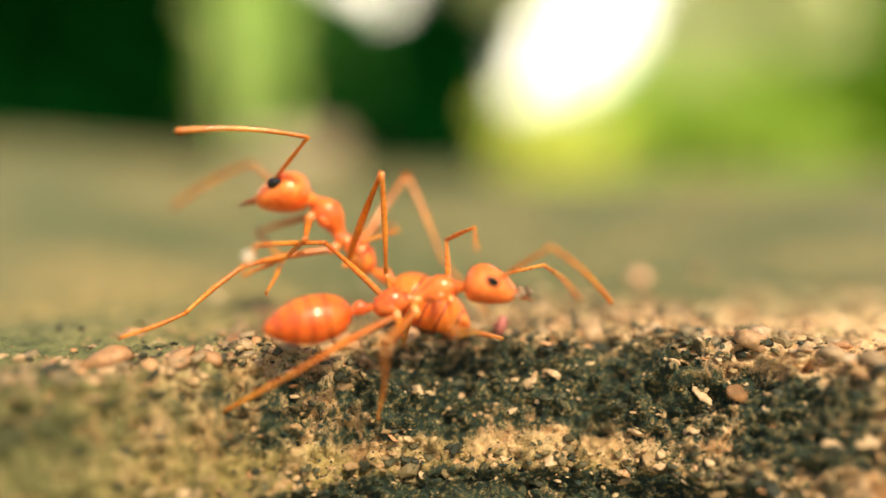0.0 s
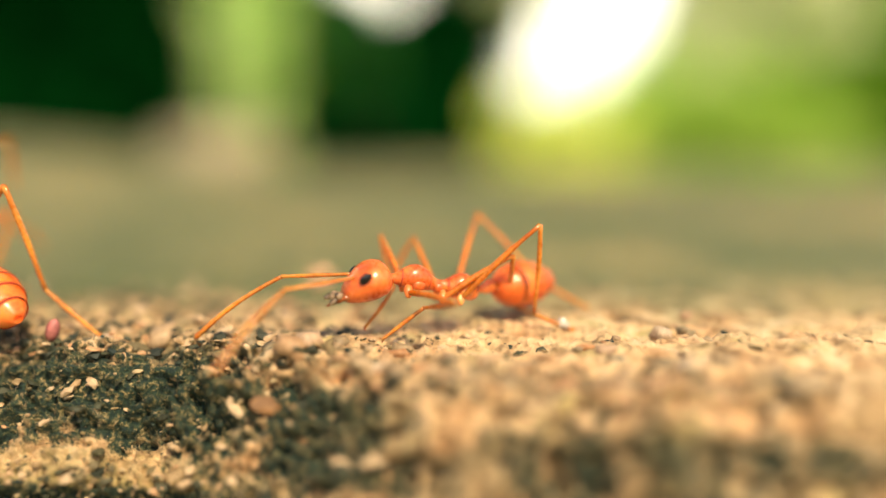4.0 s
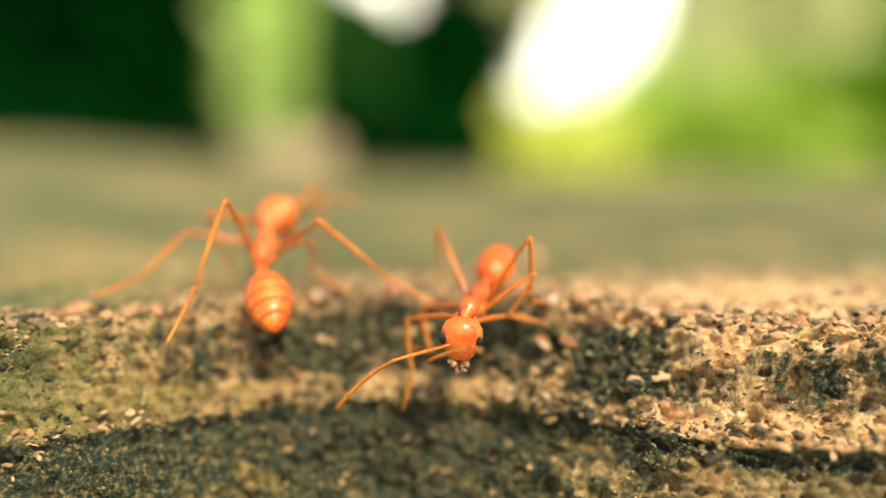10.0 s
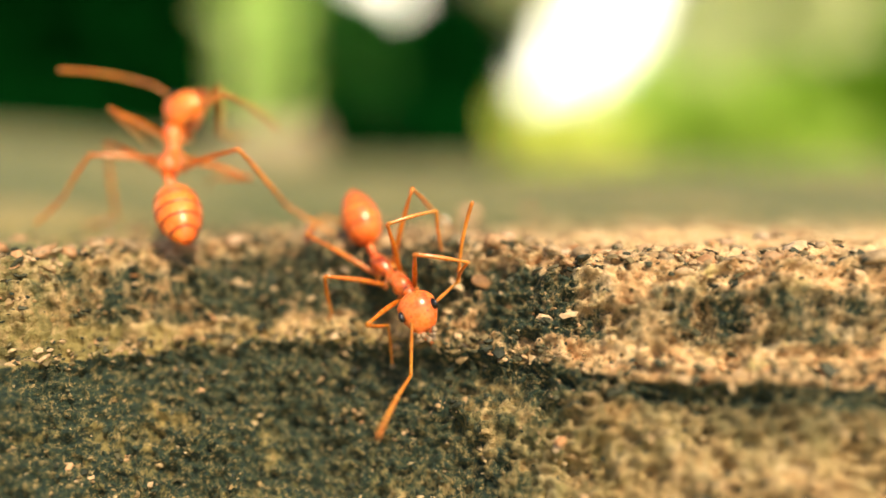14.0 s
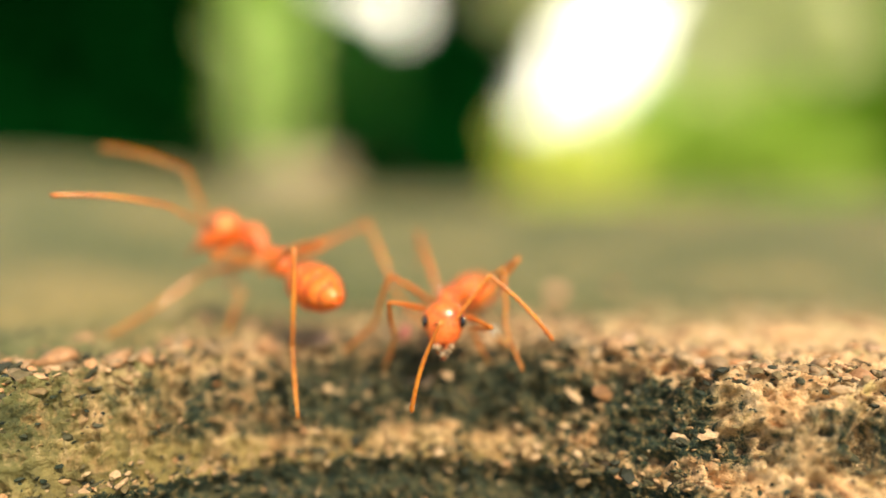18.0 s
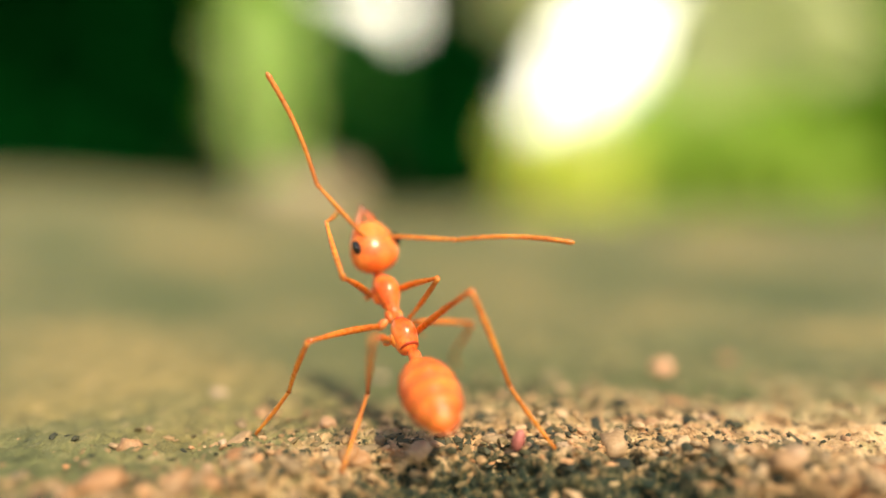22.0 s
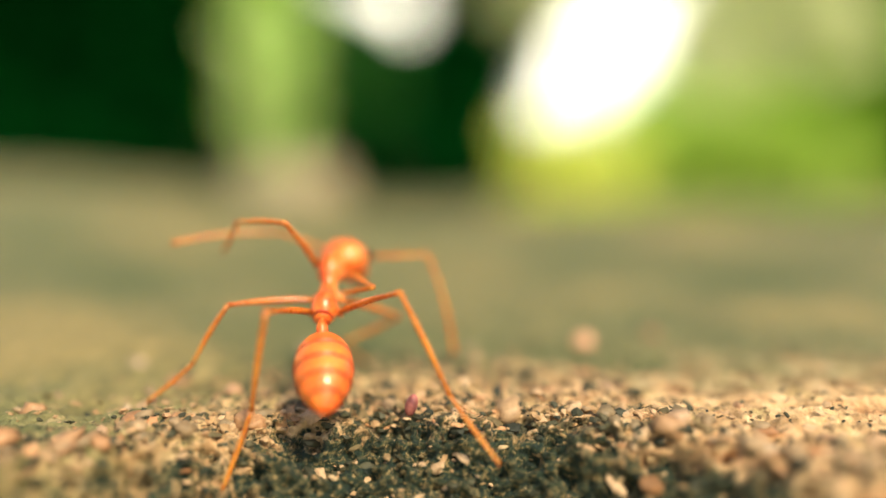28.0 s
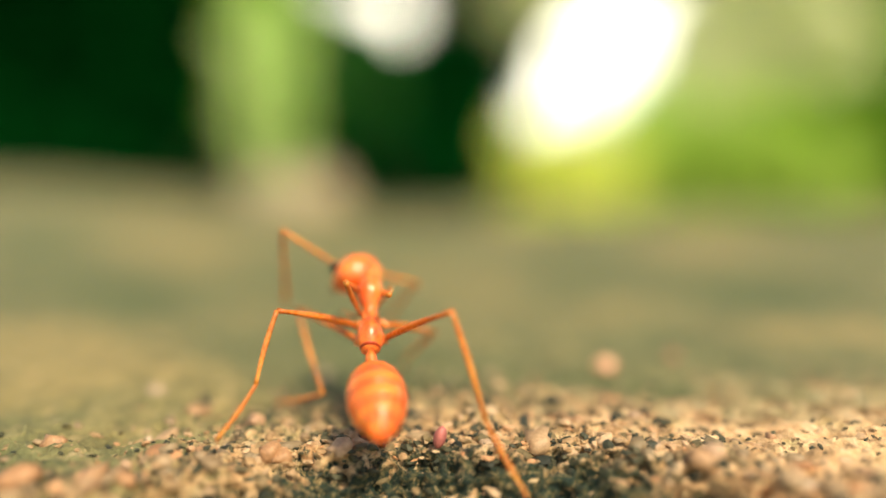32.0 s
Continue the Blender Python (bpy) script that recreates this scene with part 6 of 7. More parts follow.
    keys.append(stance(8.5, (3.03, -1.88, -0.87), (2.59, -4.32, -1.86), (0.08, -0.39, 0.92), (-0.06, -0.91, 0.42), (3.92, 0.14, 1.51), (2.2, -5.08, -3.57),
        (3.59, -5.68, -2.79), (3.3, -3.16, -4.91), (5.02, -2.73, -0.24), (5.33, -1.91, -1.04), (5.36, -2.17, 0.85), (7, -1.73, -0.01),
        (1.26, -1.82, -2.15), (1.47, -2.68, -4.91), (0.19, -2.93, -1.05), (0.32, -2.1, -3.37), (1.24, -1.71, 1.43), (1.16, -0.12, -0.19),
        (3.17, -6.79, -3.45), (3.91, -5.23, -5.7), (0.29, -5.22, -2.85), (-1.22, -5.14, -4.27)))
    keys.append(stance(9, (3.28, -1.87, -0.38), (2.94, -4.33, -1.38), (0.06, -0.38, 0.92), (-0.12, -0.89, 0.45), (4.36, 0.31, 1.76), (2.16, -5.03, -2.97),
        (3.67, -5.85, -1.93), (3.23, -3.19, -3.84), (5.39, -3.29, 0.07), (4.78, -1.71, -1.04), (5.28, -3.65, 1.27), (6.96, -1.63, 0.02),
        (1.31, -2.03, -1.48), (1.1, -1.8, -3.14), (0.43, -2.71, -0.87), (0.36, -1.49, -2.82), (1.73, -1.67, 1.99), (1.55, -0.29, -0.24),
        (3.82, -6.61, -2.8), (5.29, -5.56, -4.98), (0.42, -4.7, -1.19), (-2.38, -4.72, -0.77)))
    keys.append(stance(9.5, (3.54, -1.78, -0.01), (3.21, -4.22, -1.05), (0.06, -0.4, 0.92), (-0.16, -0.87, 0.47), (4.45, 0.56, 2.05), (2.1, -4.79, -2.5),
        (4.31, -3.79, -1.21), (4.78, -2.34, -2.61), (5.54, -3, 0.64), (5.83, -1.88, -0.59), (5.17, -3.3, 2.01), (7.02, -1.47, 0.05),
        (1.68, -2.04, -1.94), (1.05, -2.24, -3.61), (0.84, -3.45, -0.5), (0.72, -1.29, -2.52), (1.74, -1.69, 2.26), (1.68, 0.97, 0.02),
        (3.35, -5.75, -3.5), (1.39, -4.31, -4.95), (0.38, -4.74, -1.29), (-2.34, -5.4, -1.71)))
    keys.append(stance(10, (3.5, -1.63, 0.7), (2.75, -4.17, 0.3), (0.22, -0.21, 0.95), (-0.04, -0.93, 0.37), (4.61, 1.25, 1.71), (2.53, -4.87, -1.46),
        (4.43, -1.99, -0.25), (5.68, -2.07, -1.08), (5.29, -2.84, 1.53), (5.84, -1.87, -0.5), (5.05, -3.01, 2.86), (7.04, -1.16, 0.08),
        (0.74, -2.4, -0.25), (0.57, -2.81, -3.51), (1.2, -0.86, -0.22), (0.55, -1.01, -1.66), (1.84, -0.42, 2.82), (1.69, 3.19, 0.01),
        (3.18, -6.77, -0.05), (1.59, -4.67, -1.09), (0.43, -5.09, -0.92), (-1.54, -4.37, -2.83)))
    keys.append(stance(10.5, (3.47, -1.78, 0.01), (3.49, -4.42, -0.49), (-0.01, -0.19, 0.98), (0, -0.69, 0.73), (3.88, 1.06, 1.51), (3.45, -5.8, -1.8),
        (4.73, -1.96, -1.22), (4.61, -2.42, -2.82), (5.24, -3.9, 0.99), (5.89, -1.75, -0.41), (4.94, -3.76, 2.11), (6.88, -1.36, 0.05),
        (1.16, -3.11, -0.91), (0.51, -2.24, -3.76), (0.8, -2.95, -0.34), (0.13, -1.18, -2.32), (2.06, -2.53, 2.5), (1.74, -0.13, -0.11),
        (4.62, -6.25, 0.41), (3.64, -6.68, -1.44), (1.2, -5.48, -0.86), (-1.51, -5.78, -0.1)))
    keys.append(stance(11, (3.13, -1.73, -0.36), (3.08, -4.27, -1.22), (0.01, -0.32, 0.95), (-0.08, -0.93, 0.36), (3.86, 0.73, 1.62), (2.68, -4.92, -2.97),
        (3.94, -5.75, -1.07), (3.43, -3.22, -3.12), (5.24, -3, 0.43), (5.82, -1.62, -0.29), (4.91, -3.3, 1.68), (6.75, -0.99, 0.08),
        (1.18, -2.58, -2.33), (1.36, -2.53, -4.53), (0.53, -3.21, -0.52), (0.58, -2.23, -3.68), (1.51, -1.87, 1.98), (1.2, 0.19, -0.05),
        (4.5, -6.02, -1.08), (3.67, -7.1, -3.57), (0.61, -5.07, -1.75), (-1.93, -6.06, -2.54)))
    keys.append(stance(11.5, (3.41, -1.8, -0.24), (3.15, -4, -1.76), (0.03, -0.57, 0.82), (0.02, -0.94, 0.34), (4.07, 0.09, 2.3), (3.26, -4.64, -3.55),
        (4.65, -5.22, -1.48), (4.71, -3.08, -3.41), (5.2, -3.17, 0.43), (5.59, -1.82, -0.65), (5.82, -1.92, 1.39), (7.7, -0.42, 0.08),
        (1.48, -1.93, -2.53), (1.69, -2.65, -4.68), (1.11, -3.7, -0.3), (0.62, -1.59, -2.98), (1.34, -1.89, 1.8), (0.91, 0.61, 0.01),
        (4.53, -4.21, -0.9), (6.69, -5.01, -2.56), (1.2, -5.17, -3.43), (3.55, -3.84, -4.28)))
    keys.append(stance(12, (3.28, -1.94, -0.64), (3.35, -3.86, -2.52), (0, -0.7, 0.71), (0.01, -0.93, 0.37), (3.91, -0.25, 2.05), (3.43, -4.56, -4.29),
        (4.67, -5.03, -1.7), (5.34, -2.59, -2.7), (4.68, -3.9, -0.1), (5.89, -1.78, -0.42), (5.49, -1.8, 1.2), (5.37, -0.73, 0.03),
        (2.03, -5.01, -1.61), (2.21, -2.59, -3.83), (1.65, -3.97, -0.41), (0.6, -2.97, -3.54), (0.85, -2.03, 0.99), (0.58, -0.21, -0.31),
        (5.66, -4.66, -3.46), (6.98, -6.54, -5.11), (1.44, -5.12, -4.24), (1, -4.41, -6.94)))
    keys.append(stance(12.5, (3.05, -2.69, -0.28), (3.64, -3.31, -2.82), (0.11, -0.96, 0.26), (0.11, -0.92, 0.39), (2.94, -0.71, 2.29), (4.25, -3.96, -4.51),
        (5.27, -4.37, -2.05), (6.04, -2.88, -2.71), (4.58, -4.2, -0.02), (5.86, -1.76, -0.39), (5.44, -3.29, 1.4), (4.8, -0.52, 0.04),
        (2.46, -4.91, -2), (2.13, -2.5, -3.93), (1.76, -4.5, -0.62), (0.61, -2.93, -3.46), (0.46, -2.99, 1), (0.07, -0.14, -0.27),
        (6.05, -3.72, -2.65), (6.98, -6.29, -3.4), (2.29, -4.64, -4.87), (3.86, -7, -4.82)))
    keys.append(stance(13, (3.19, -2.39, -0.69), (4.38, -3.81, -2.62), (0.03, -0.8, 0.6), (-0.02, -0.71, 0.7), (2.47, -1.21, 2.24), (5.1, -5.05, -3.87),
        (5.1, -4.76, -1.04), (6.14, -2.61, -2.12), (4.34, -4.05, 0.22), (5.79, -1.81, -0.45), (5.45, -2.13, 1.4), (4.39, -1.32, -0.53),
        (3.07, -5.28, -1.93), (2.34, -2.7, -3.85), (2.18, -4.52, -0.76), (0.65, -3.04, -3.48), (0.6, -2.74, 0.38), (-0.01, -0.29, -0.37),
        (6.11, -3.23, -2.04), (8.43, -3.27, -0.4), (3.12, -6.2, -3.03), (1.21, -7.25, -4.83)))
    keys.append(stance(13.5, (2.66, -1.69, -0.57), (4.54, -3.31, -1.59), (-0.15, -0.64, 0.75), (-0.04, -0.7, 0.71), (1.27, -0.25, 1.98), (5.4, -4.54, -2.76),
        (4.92, -4.1, 0.04), (6, -2.25, -1.19), (3.87, -3.15, 0.95), (5.36, -1.37, -0.2), (4.44, -1.99, 2.05), (4.75, 2.22, 0.06),
        (3.33, -4.95, -2.15), (3.62, -2.96, -4.11), (1.62, -3.87, -0.85), (0.45, -2.31, -3.69), (0.2, -2.29, 0.34), (0.78, 1.75, 0),
        (6.04, -2.4, -1.15), (6.66, -2.24, 1.6), (4.73, -4.6, -4.04), (4.3, -7.21, -5.06)))
    keys.append(stance(14.5, (2.59, -1.03, -0.27), (3.41, -3.37, -1.29), (-0.45, -0.48, 0.75), (-0.39, -0.59, 0.71), (2.11, 0.91, 2.28), (3.54, -4.87, -2.46),
        (3.34, -4.25, 0.34), (5.2, -3.18, -0.89), (2.91, -2.9, 1.25), (5.09, -2.1, 0.1), (3.98, -2.17, 2.35), (6.36, 1.31, 0.36),
        (1.54, -4.19, -1.85), (2.79, -2.61, -3.81), (0.6, -2.39, -0.55), (0.37, -0.46, -3.39), (0.16, -0.32, 0.64), (2.68, 2.89, 0.3),
        (5.16, -3.33, -0.85), (5.78, -3.51, 1.9), (2.93, -4.58, -3.74), (1.25, -6.62, -4.76)))
    keys.append(stance(15.5, (1.78, -1.46, -0.32), (-0.55, -2.74, -0.69), (0.12, -0.47, 0.88), (0.04, -0.09, 1), (4.31, -0.07, 1.16), (-2.37, -3.3, -0.67),
        (1.14, -4.42, -1.05), (0.78, -2.78, -3.9), (3.24, -1.87, -0.57), (5.79, -1.88, -0.62), (4.13, -2.54, 0.47), (6.2, -1.65, -0.17),
        (-0.69, -0.3, 0.35), (-1.21, -0.54, -0.61), (-0.02, -2.7, 1.35), (-1.03, -0.35, -0.42), (1.83, -1.55, 2.49), (1.9, 0.03, -0.05),
        (-1.55, -5.27, -0.01), (-2.86, -2.84, -0.64), (-0.94, -2.44, 1.53), (-3.33, -2.31, 3.06)))
    keys.append(stance(16, (0.98, -1.14, 0.52), (-1.64, -1.46, 0.94), (0.19, -0.39, 0.9), (-0.06, -0.12, 0.99), (3.6, 0.77, 0.6), (-2.97, -2.76, 0.56),
        (-0.26, -3.5, 0.38), (-1.83, -2.08, -2.14), (2.18, -1.4, 0.04), (5.07, -1.5, -0.44), (3.2, -2.1, 1.29), (5.84, -1.44, -0.11),
        (-2.17, 0.77, -0.12), (-2.12, -0.78, -0.91), (-0.97, 0.92, 1.91), (-1.94, 2.67, -0), (1.29, 0.83, 2.95), (1.4, 4.58, 0.17),
        (-2.72, -3.92, 1.76), (-3.99, -1.44, 1.26), (-3.11, 0.27, 1.99), (-5.18, 2.2, 1.98)))
    keys.append(stance(16.5, (-0.09, 0.79, 1.32), (-2.22, -0.59, 2.19), (0.37, 0.01, 0.93), (-0.07, -0.15, 0.99), (3.09, 1.41, 1.1), (-3.59, -1.73, 1.62),
        (-0.83, -2.53, 1.55), (-1.79, -1.45, -1.41), (1.39, -0.13, 1.09), (3.47, -0.34, -0.04), (2.51, 0.26, 1.93), (4.61, -0.84, -0.03),
        (-2.8, 1.32, 1.68), (-1.85, -0.8, 1), (-2.6, 2.24, 1.63), (-3.21, 1.42, 0), (1.04, 1.76, 3.57), (1.17, 5.41, 0.68),
        (-2.34, -2.01, 3.5), (-4.55, -0.39, 3.43), (-3.78, -0.1, 3.76), (-5.95, 1.04, 2.74)))
    keys.append(stance(17, (-0.37, 0.86, 1.68), (-2.7, 0.14, 2.77), (0.39, 0.12, 0.91), (-0.21, -0.16, 0.96), (2.71, 1.61, 0.96), (-4.13, -0.81, 1.95),
        (-1.44, -2.04, 2.19), (-3.13, 0.34, 1.12), (0.92, 0.07, 1.34), (2.67, -0.26, -0.07), (1.27, -0.94, 3.45), (3.38, 1.62, 0.17),
        (-1.79, 2.54, 2.72), (-1.29, -0.51, 2.35), (-2.31, 2.85, 0.81), (-2.27, 0.47, -0.01), (0.82, 2.08, 3.83), (0.89, 5.94, 1.2),
        (-2.84, -0.13, 4.63), (-4.87, 1.82, 4.93), (-4.11, 0.21, 4.83), (-5.27, 1.83, 2.82)))
    keys.append(stance(17.5, (0.6, 1.4, 1.91), (-0.38, -1, 2.61), (0.18, 0.21, 0.96), (-0.25, -0.72, 0.65), (2.93, 3.65, 2.03), (-1, -2.08, 1.16),
        (0.83, 1.15, 1.41), (0.73, -0.03, -0.12), (2.51, -0.86, 2.17), (3.31, -0.1, 0.01), (3.24, -0.41, 3.04), (3.76, -0.72, -0.13),
        (-1.21, 1.24, 1.05), (-0.96, -0.59, -0.76), (-2.03, 0.85, 2.31), (-2.04, 0.48, 0), (0.61, 3.01, 4.04), (0.6, 7.08, 1.77),
        (-0.09, -2.23, 3.69), (-1.06, -2.5, 3.07), (-1.79, -2.82, 3.54), (-3.23, -1.44, 1.53)))
    keys.append(stance(18, (1.69, 1.13, 1.5), (1.45, -1.53, 1.63), (0.04, 0.04, 1), (-0.02, -0.65, 0.76), (3.36, 3.89, 1.13), (1.37, -2.98, 0.39),
        (2.92, -2.91, 1.25), (2.96, -0.86, -0.5), (3.41, -0.87, 2.8), (4.02, -2, -0.4), (3.98, -0.84, 3.17), (3.94, -0.7, -0.11),
        (-0.36, -2.37, 1.95), (-0.68, -0.62, -0.79), (-0.42, -0.93, 2.58), (-2.13, -0.3, -0.27), (0.42, 2.29, 3.67), (0.38, 6.38, 1.43),
        (2.71, -2.23, 2.6), (3.7, -2.42, 1.98), (1.27, -3.87, 1.63), (0.53, -4.37, -0.71)))
    keys.append(stance(18.5, (3.82, 1.42, 1.28), (5.5, -0.62, 1.67), (-0.09, 0.11, 0.99), (0.21, -0.19, 0.96), (1.93, 4.06, 1.37), (6.87, -1.84, 1.12),
        (7.56, -0.37, 1.2), (6.42, -0.87, 0.08), (4.95, 0.98, 3.43), (4.58, 3.32, 0.92), (2.18, 1.39, 3.18), (1.32, 5.15, 0.56),
        (6.25, -2.14, 0.8), (7.35, -2.54, -0.64), (4.84, -1.99, 0.86), (5.55, -1.94, -0.93), (2.36, -1.62, 2.34), (0.85, -0.58, -0.72),
        (6.86, 0.69, 2.48), (8.58, 2.82, 1.75), (7.98, -2.18, 1.62), (9.89, -3.45, -0.05)))
    keys.append(stance(19, (6.21, 0.21, 0.93), (8.59, -0.81, 1.64), (-0.24, 0.1, 0.96), (0.07, -0.06, 1), (3.05, 0.92, 1.02), (9.94, -2.14, 1.47),
        (10.3, 0.53, 1.03), (10.58, -2.1, 0.12), (5.98, 0.63, 2.65), (4.64, 0.95, 0.05), (5.6, 1.93, 3.05), (5.36, 4.65, 0.04),
        (8.75, -2.95, 1.57), (10.06, -1.45, 0.12), (6.81, -2.89, 1.09), (6.88, -2.05, -0.3), (5.57, -3.22, 1.32), (4.21, -1.87, -1.95),
        (11.3, -0.48, 1.67), (13.71, 0.84, 0.96), (10.95, -2.45, 2.16), (13, -4.01, 0.97)))
    keys.append(stance(19.5, (12.34, 1.38, 1.01), (13.42, -0.78, 2.15), (-0.19, 0.38, 0.9), (-0.05, 0.07, 1), (9.55, 2.99, 0.57), (14.53, -2.32, 2.32),
        (15.58, 0.4, 1.66), (16.19, -0.75, 0.18), (11.68, 1.38, 2.76), (11, 2.2, 0.13), (11.25, 2.31, 3.23), (10.93, 3.86, 0.12),
        (13.46, -2.7, 2.05), (15.45, -0.69, 0.36), (12.04, -2.1, 1.53), (12.08, -1.84, 0.14), (10.96, -2.12, 1.53), (9.57, -3.25, -0.47),
        (16.14, -0.9, 2.49), (18.8, -0.1, 1.94), (15.39, -2.69, 3.17), (17.24, -4.72, 2.47)))
    keys.append(stance(20, (21.93, -1.07, 1.21), (22.82, -3.33, 2.35), (-0.16, 0.4, 0.9), (-0.05, 0.08, 1), (19.3, 0.77, 0.77), (23.79, -4.96, 2.52),
        (25.08, -2.33, 1.86), (25.59, -3.53, 0.38), (21.28, -1.02, 2.96), (20.67, -0.14, 0.33), (20.93, -0.06, 3.43), (20.75, 1.52, 0.32),
        (22.7, -5.24, 2.25), (24.86, -3.41, 0.56), (21.34, -4.52, 1.73), (21.4, -4.26, 0.34), (20.26, -4.44, 1.73), (18.77, -5.45, -0.27),
        (25.52, -3.68, 2.69), (28.24, -3.12, 2.14), (24.62, -5.4, 3.37), (26.29, -7.58, 2.67)))
    keys.append(stance(21.5, (26.53, -4.54, 1.31), (27.22, -6.86, 2.45), (-0.12, 0.41, 0.9), (-0.04, 0.08, 1), (24.07, -2.48, 0.87), (28.05, -8.57, 2.62),
        (29.55, -6.07, 1.96), (29.96, -7.31, 0.48), (25.89, -4.42, 3.06), (25.35, -3.5, 0.43), (25.62, -3.44, 3.53), (25.58, -1.85, 0.42),
        (26.93, -8.76, 2.35), (29.24, -7.12, 0.66), (25.64, -7.92, 1.83), (25.73, -7.66, 0.44), (24.57, -7.75, 1.83), (23, -8.62, -0.17),
        (29.88, -7.44, 2.79), (32.64, -7.12, 2.24), (28.83, -9.08, 3.47), (30.3, -11.4, 2.77)))
    keys.append(stance(22.5, (34.64, -10.51, 1.31), (35.12, -12.89, 2.45), (-0.09, 0.42, 0.9), (-0.03, 0.08, 1), (32.36, -8.24, 0.87), (35.79, -14.66, 2.62),
        (37.51, -12.3, 1.96), (37.81, -13.57, 0.48), (34, -10.34, 3.06), (33.55, -9.38, 0.43), (33.82, -9.34, 3.53), (33.92, -7.75, 0.42),
        (34.67, -14.75, 2.35), (37.11, -13.32, 0.66), (33.45, -13.8, 1.83), (33.56, -13.56, 0.44), (32.4, -13.54, 1.83), (30.76, -14.27, -0.17),
        (37.71, -13.7, 2.79), (40.49, -13.62, 2.24), (36.53, -15.24, 3.47), (37.79, -17.68, 2.77)))
    keys.append(stance(32, (34.64, -10.51, 1.31), (35.12, -12.89, 2.45), (-0.09, 0.42, 0.9), (-0.03, 0.08, 1), (32.36, -8.24, 0.87), (35.79, -14.66, 2.62),
        (37.51, -12.3, 1.96), (37.81, -13.57, 0.48), (34, -10.34, 3.06), (33.55, -9.38, 0.43), (33.82, -9.34, 3.53), (33.92, -7.75, 0.42),
        (34.67, -14.75, 2.35), (37.11, -13.32, 0.66), (33.45, -13.8, 1.83), (33.56, -13.56, 0.44), (32.4, -13.54, 1.83), (30.76, -14.27, -0.17),
        (37.71, -13.7, 2.79), (40.49, -13.62, 2.24), (36.53, -15.24, 3.47), (37.79, -17.68, 2.77)))
    return keys



def glide(times, table, t):
    """Values of a table at t, gliding from row to row without overshoot."""
    i = int(np.clip(np.searchsorted(times, t, "right") - 1, 0, len(times) - 2))
    h = times[i + 1] - times[i]
    d = (table[i + 1] - table[i]) / h

    def slope(j):
        if j == 0 or j == len(times) - 1:
            return d * 0
        a, b = (table[j] - table[j - 1]) / (times[j] - times[j - 1]), (table[j + 1] - table[j]) / (times[j + 1] - times[j])
        return np.where(a * b > 0, 2 * a * b / np.where(np.abs(a + b) < 1e-9, 1, a + b), 0)

    u = (t - times[i]) / h
    return (2 * u**3 - 3 * u**2 + 1) * table[i] + (u**3 - 2 * u**2 + u) * h * slope(i) + (3 * u**2 - 2 * u**3) * table[i + 1] + (u**3 - u**2) * h * slope(i + 1)


def aim(a, b, up):
    """The pose at a whose +x looks at b, with +z towards up."""
    x = (b - a).normalized()
    y = Vector(up).cross(x)
    if y.length < 1e-4:
        y = Vector((0.3, 1, 0.2)).cross(x)
    y.normalize()
    m = Matrix((x, y, x.cross(y))).transposed().to_4x4()
    m.translation = a
    return m


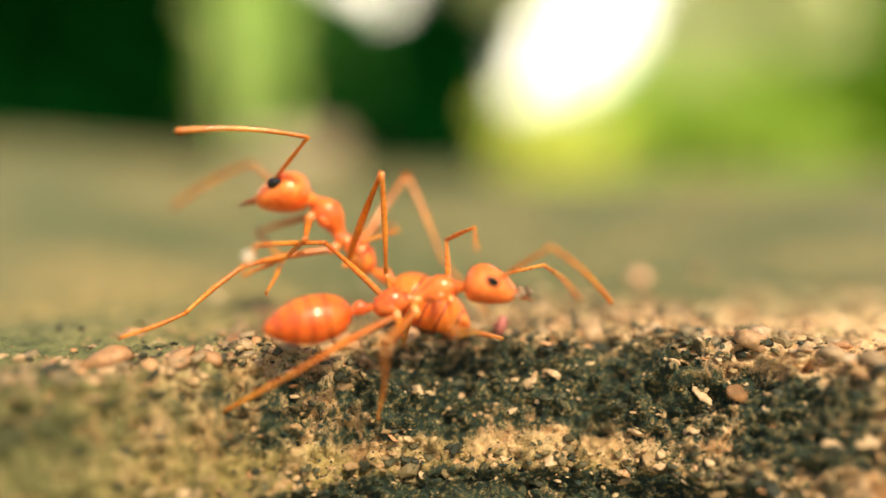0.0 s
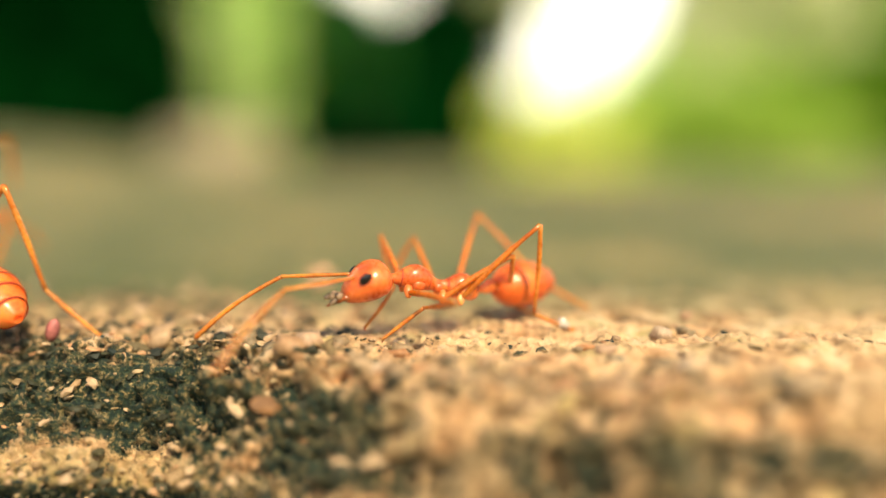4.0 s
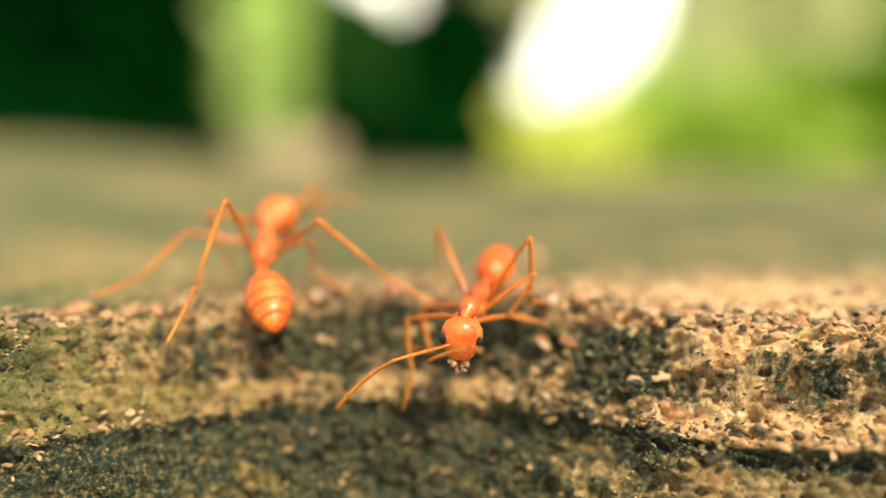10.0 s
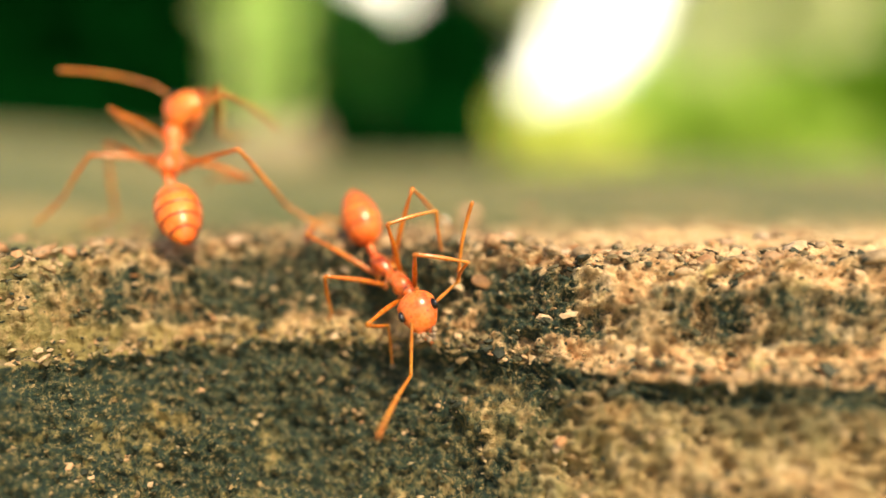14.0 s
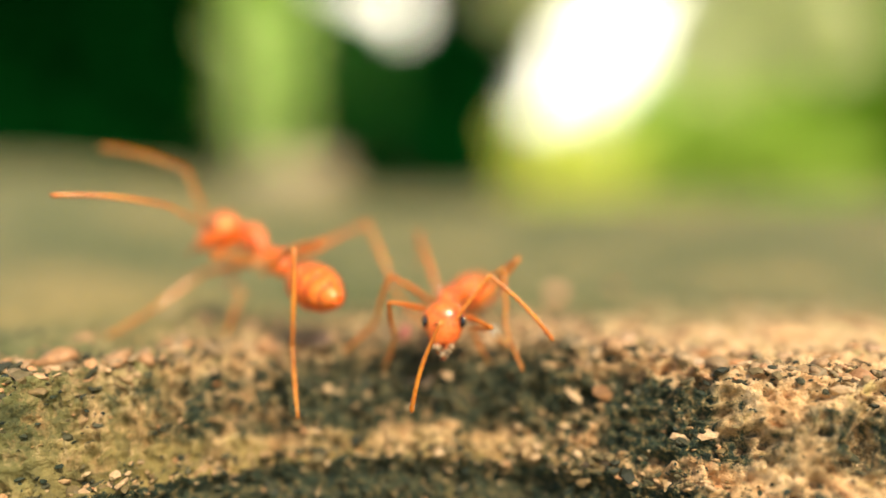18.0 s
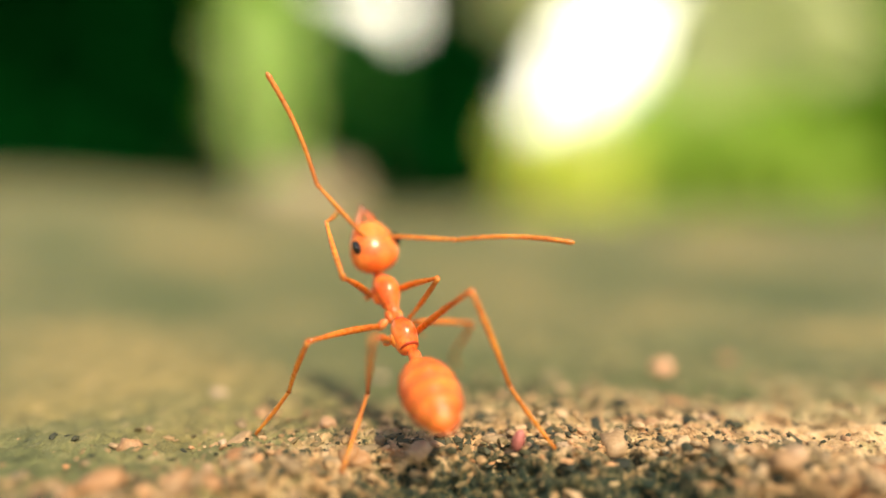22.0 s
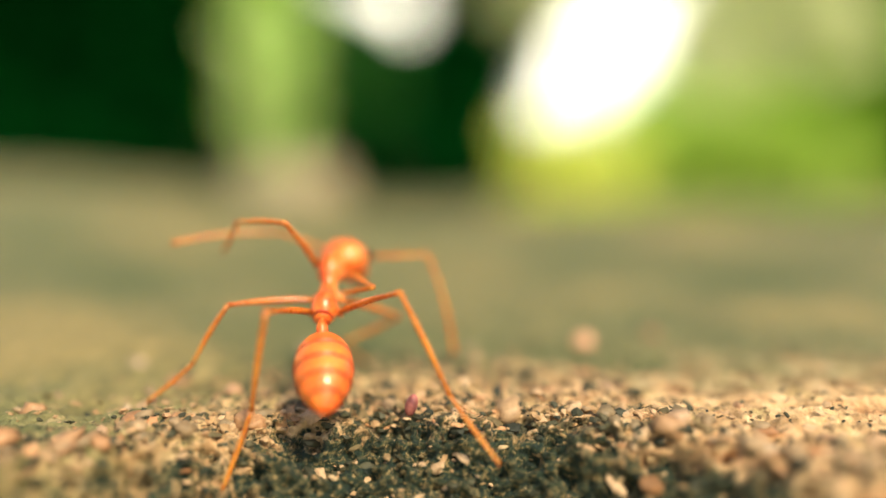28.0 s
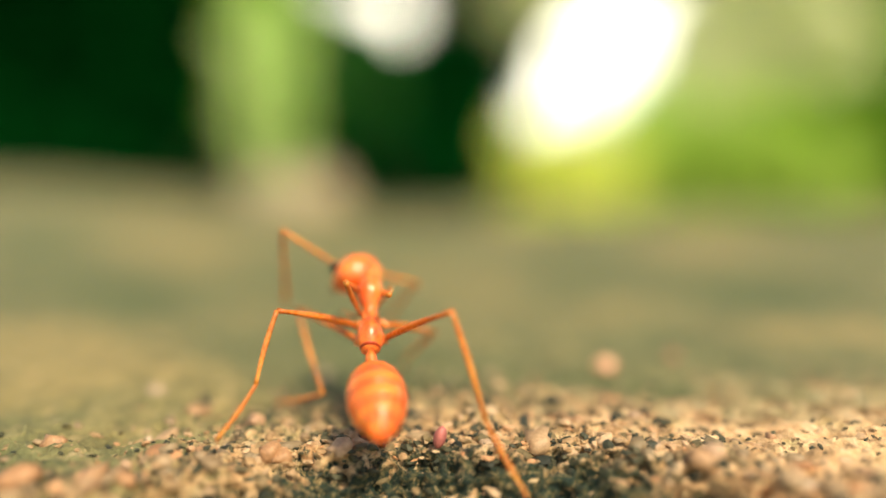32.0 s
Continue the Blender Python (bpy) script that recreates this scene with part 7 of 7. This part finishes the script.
def move_ant(top, moving, scale, keys, step=0.2):
    times = np.array([k.t for k in keys], float)
    table = np.array([[c for v in k[1:] for c in v] for k in keys])
    rows = {part_name: [] for part_name in moving}
    rows["top"] = []
    moments = sorted({round(k * step, 2) for k in range(int(32 / step) + 1)} | {round(float(t), 1) for t in times})
    for t in moments:
        v = [Vector(p) for p in glide(times, table, t).reshape(-1, 3)]
        waist, neck, up, crest, tail, jaw = v[:6]
        middle, ahead = (waist + neck) / 2, (neck - waist).normalized()
        body = aim(middle, middle + ahead, up)
        waist, neck = middle - ahead * LM / 2 * scale, middle + ahead * LM / 2 * scale
        turn = body.to_3x3()
        upward = turn.col[2]
        inside = body.inverted()
        rows["top"].append((t, Matrix.Translation(middle * MM) @ turn.to_4x4()))

        def put(part_name, a, b, hint):
            m = inside @ aim(a, b, hint)
            m.translation *= MM
            rows[part_name].append((t, m))

        put("gaster", waist, tail, upward)
        skull = aim(neck, jaw, crest)
        put("head", neck, jaw, crest)
        for side, limbs, feelers in ((1, v[6:12], v[18:20]), (-1, v[12:18], v[20:22])):
            root = skull @ (Vector((SOCKET[0], SOCKET[1] * side, SOCKET[2])) * scale)
            elbow = root + (feelers[0] - root).normalized() * SCAPE * scale
            put(("scape", side), root, elbow, upward)
            put(("funiculus", side), elbow, feelers[1], (0, 0, 1))
            for k in range(3):
                hip = body @ (Vector((HIPS[k][0], HIPS[k][1] * side, HIPS[k][2])) * scale)
                knee = hip + (limbs[2 * k] - hip).normalized() * FEMUR[k] * scale
                foot = limbs[2 * k + 1]
                a, b = TIBIA[k] * scale, TARSUS[k] * scale
                way = foot - knee
                d = min(max(way.length, abs(a - b) + 0.05), (a + b) * 0.998)
                way = way.normalized()
                out = knee - middle + Vector((0, 0, 0.3))
                out = (out - way * out.dot(way))
                out = out.normalized() if out.length > 1e-4 else Vector((0, 0, 1))
                along = (a * a - b * b + d * d) / (2 * d)
                bow = out * math.sqrt(max(0.0, a * a - along * along))
                ankle = knee + way * along - bow
                if ankle.z < foot.z + 0.12:
                    ankle = knee + way * along + bow
                put(("femur", k, side), hip, knee, (0, 0, 1))
                put(("tibia", k, side), knee, ankle, out)
                put(("tarsus", k, side), ankle, knee + way * d, out)
    walk(top, rows["top"])
    for part_name, ob in moving.items():
        walk(ob, rows[part_name])


large_ant, large_parts = make_ant(1.2, "large_ant", "large orange weaver ant rearing up at the lip of the log", CHITIN, GASTER, 3.1)
small_ant, small_parts = make_ant(1.03, "small_ant", "smaller orange weaver ant walking over the log", RUSSET, RUSSET_GASTER, 2.85)
CRUMB = plain("pale_crumb", (0.60, 0.52, 0.42), 0.6, 0.3, 5000, 0.00003)


def stuck_crumb(where, size, parent, stuff=CRUMB, label="pale crumb stuck to the ant"):
    """A crumb that sticks to the small ant."""
    bm = bmesh.new()
    blob(bm, where, size)
    for v in bm.verts:
        v.co += (v.co - Vector(where) * MM) * 0.7 * noise.noise(v.co * 9000)
    part("crumb", bm, stuff, parent, label)


stuck_crumb((0.95, 0.02, 0.05), (0.19, 0.15, 0.15), small_parts["tarsus", 2, 1])
GRIT = plain("wet_grit", (0.26, 0.17, 0.10), 0.16, 0.7, 2600, 0.00004)
for spot, size in (((1.62, -0.16, -0.10), (0.14, 0.11, 0.12)), ((1.70, 0.10, -0.20), (0.16, 0.12, 0.10)), ((1.55, 0.26, -0.05), (0.10, 0.09, 0.11)),
                   ((1.84, -0.02, -0.06), (0.10, 0.10, 0.08)), ((1.50, -0.30, -0.16), (0.09, 0.08, 0.09)), ((1.76, 0.22, -0.02), (0.07, 0.08, 0.07))):
    stuck_crumb(spot, size, small_parts["head"], GRIT, "wet grit held in the jaws")


def motions():
    move_ant(large_ant, large_parts, 1.2, large_ant_keys())
    move_ant(small_ant, small_parts, 1.03, small_ant_keys())


motions()
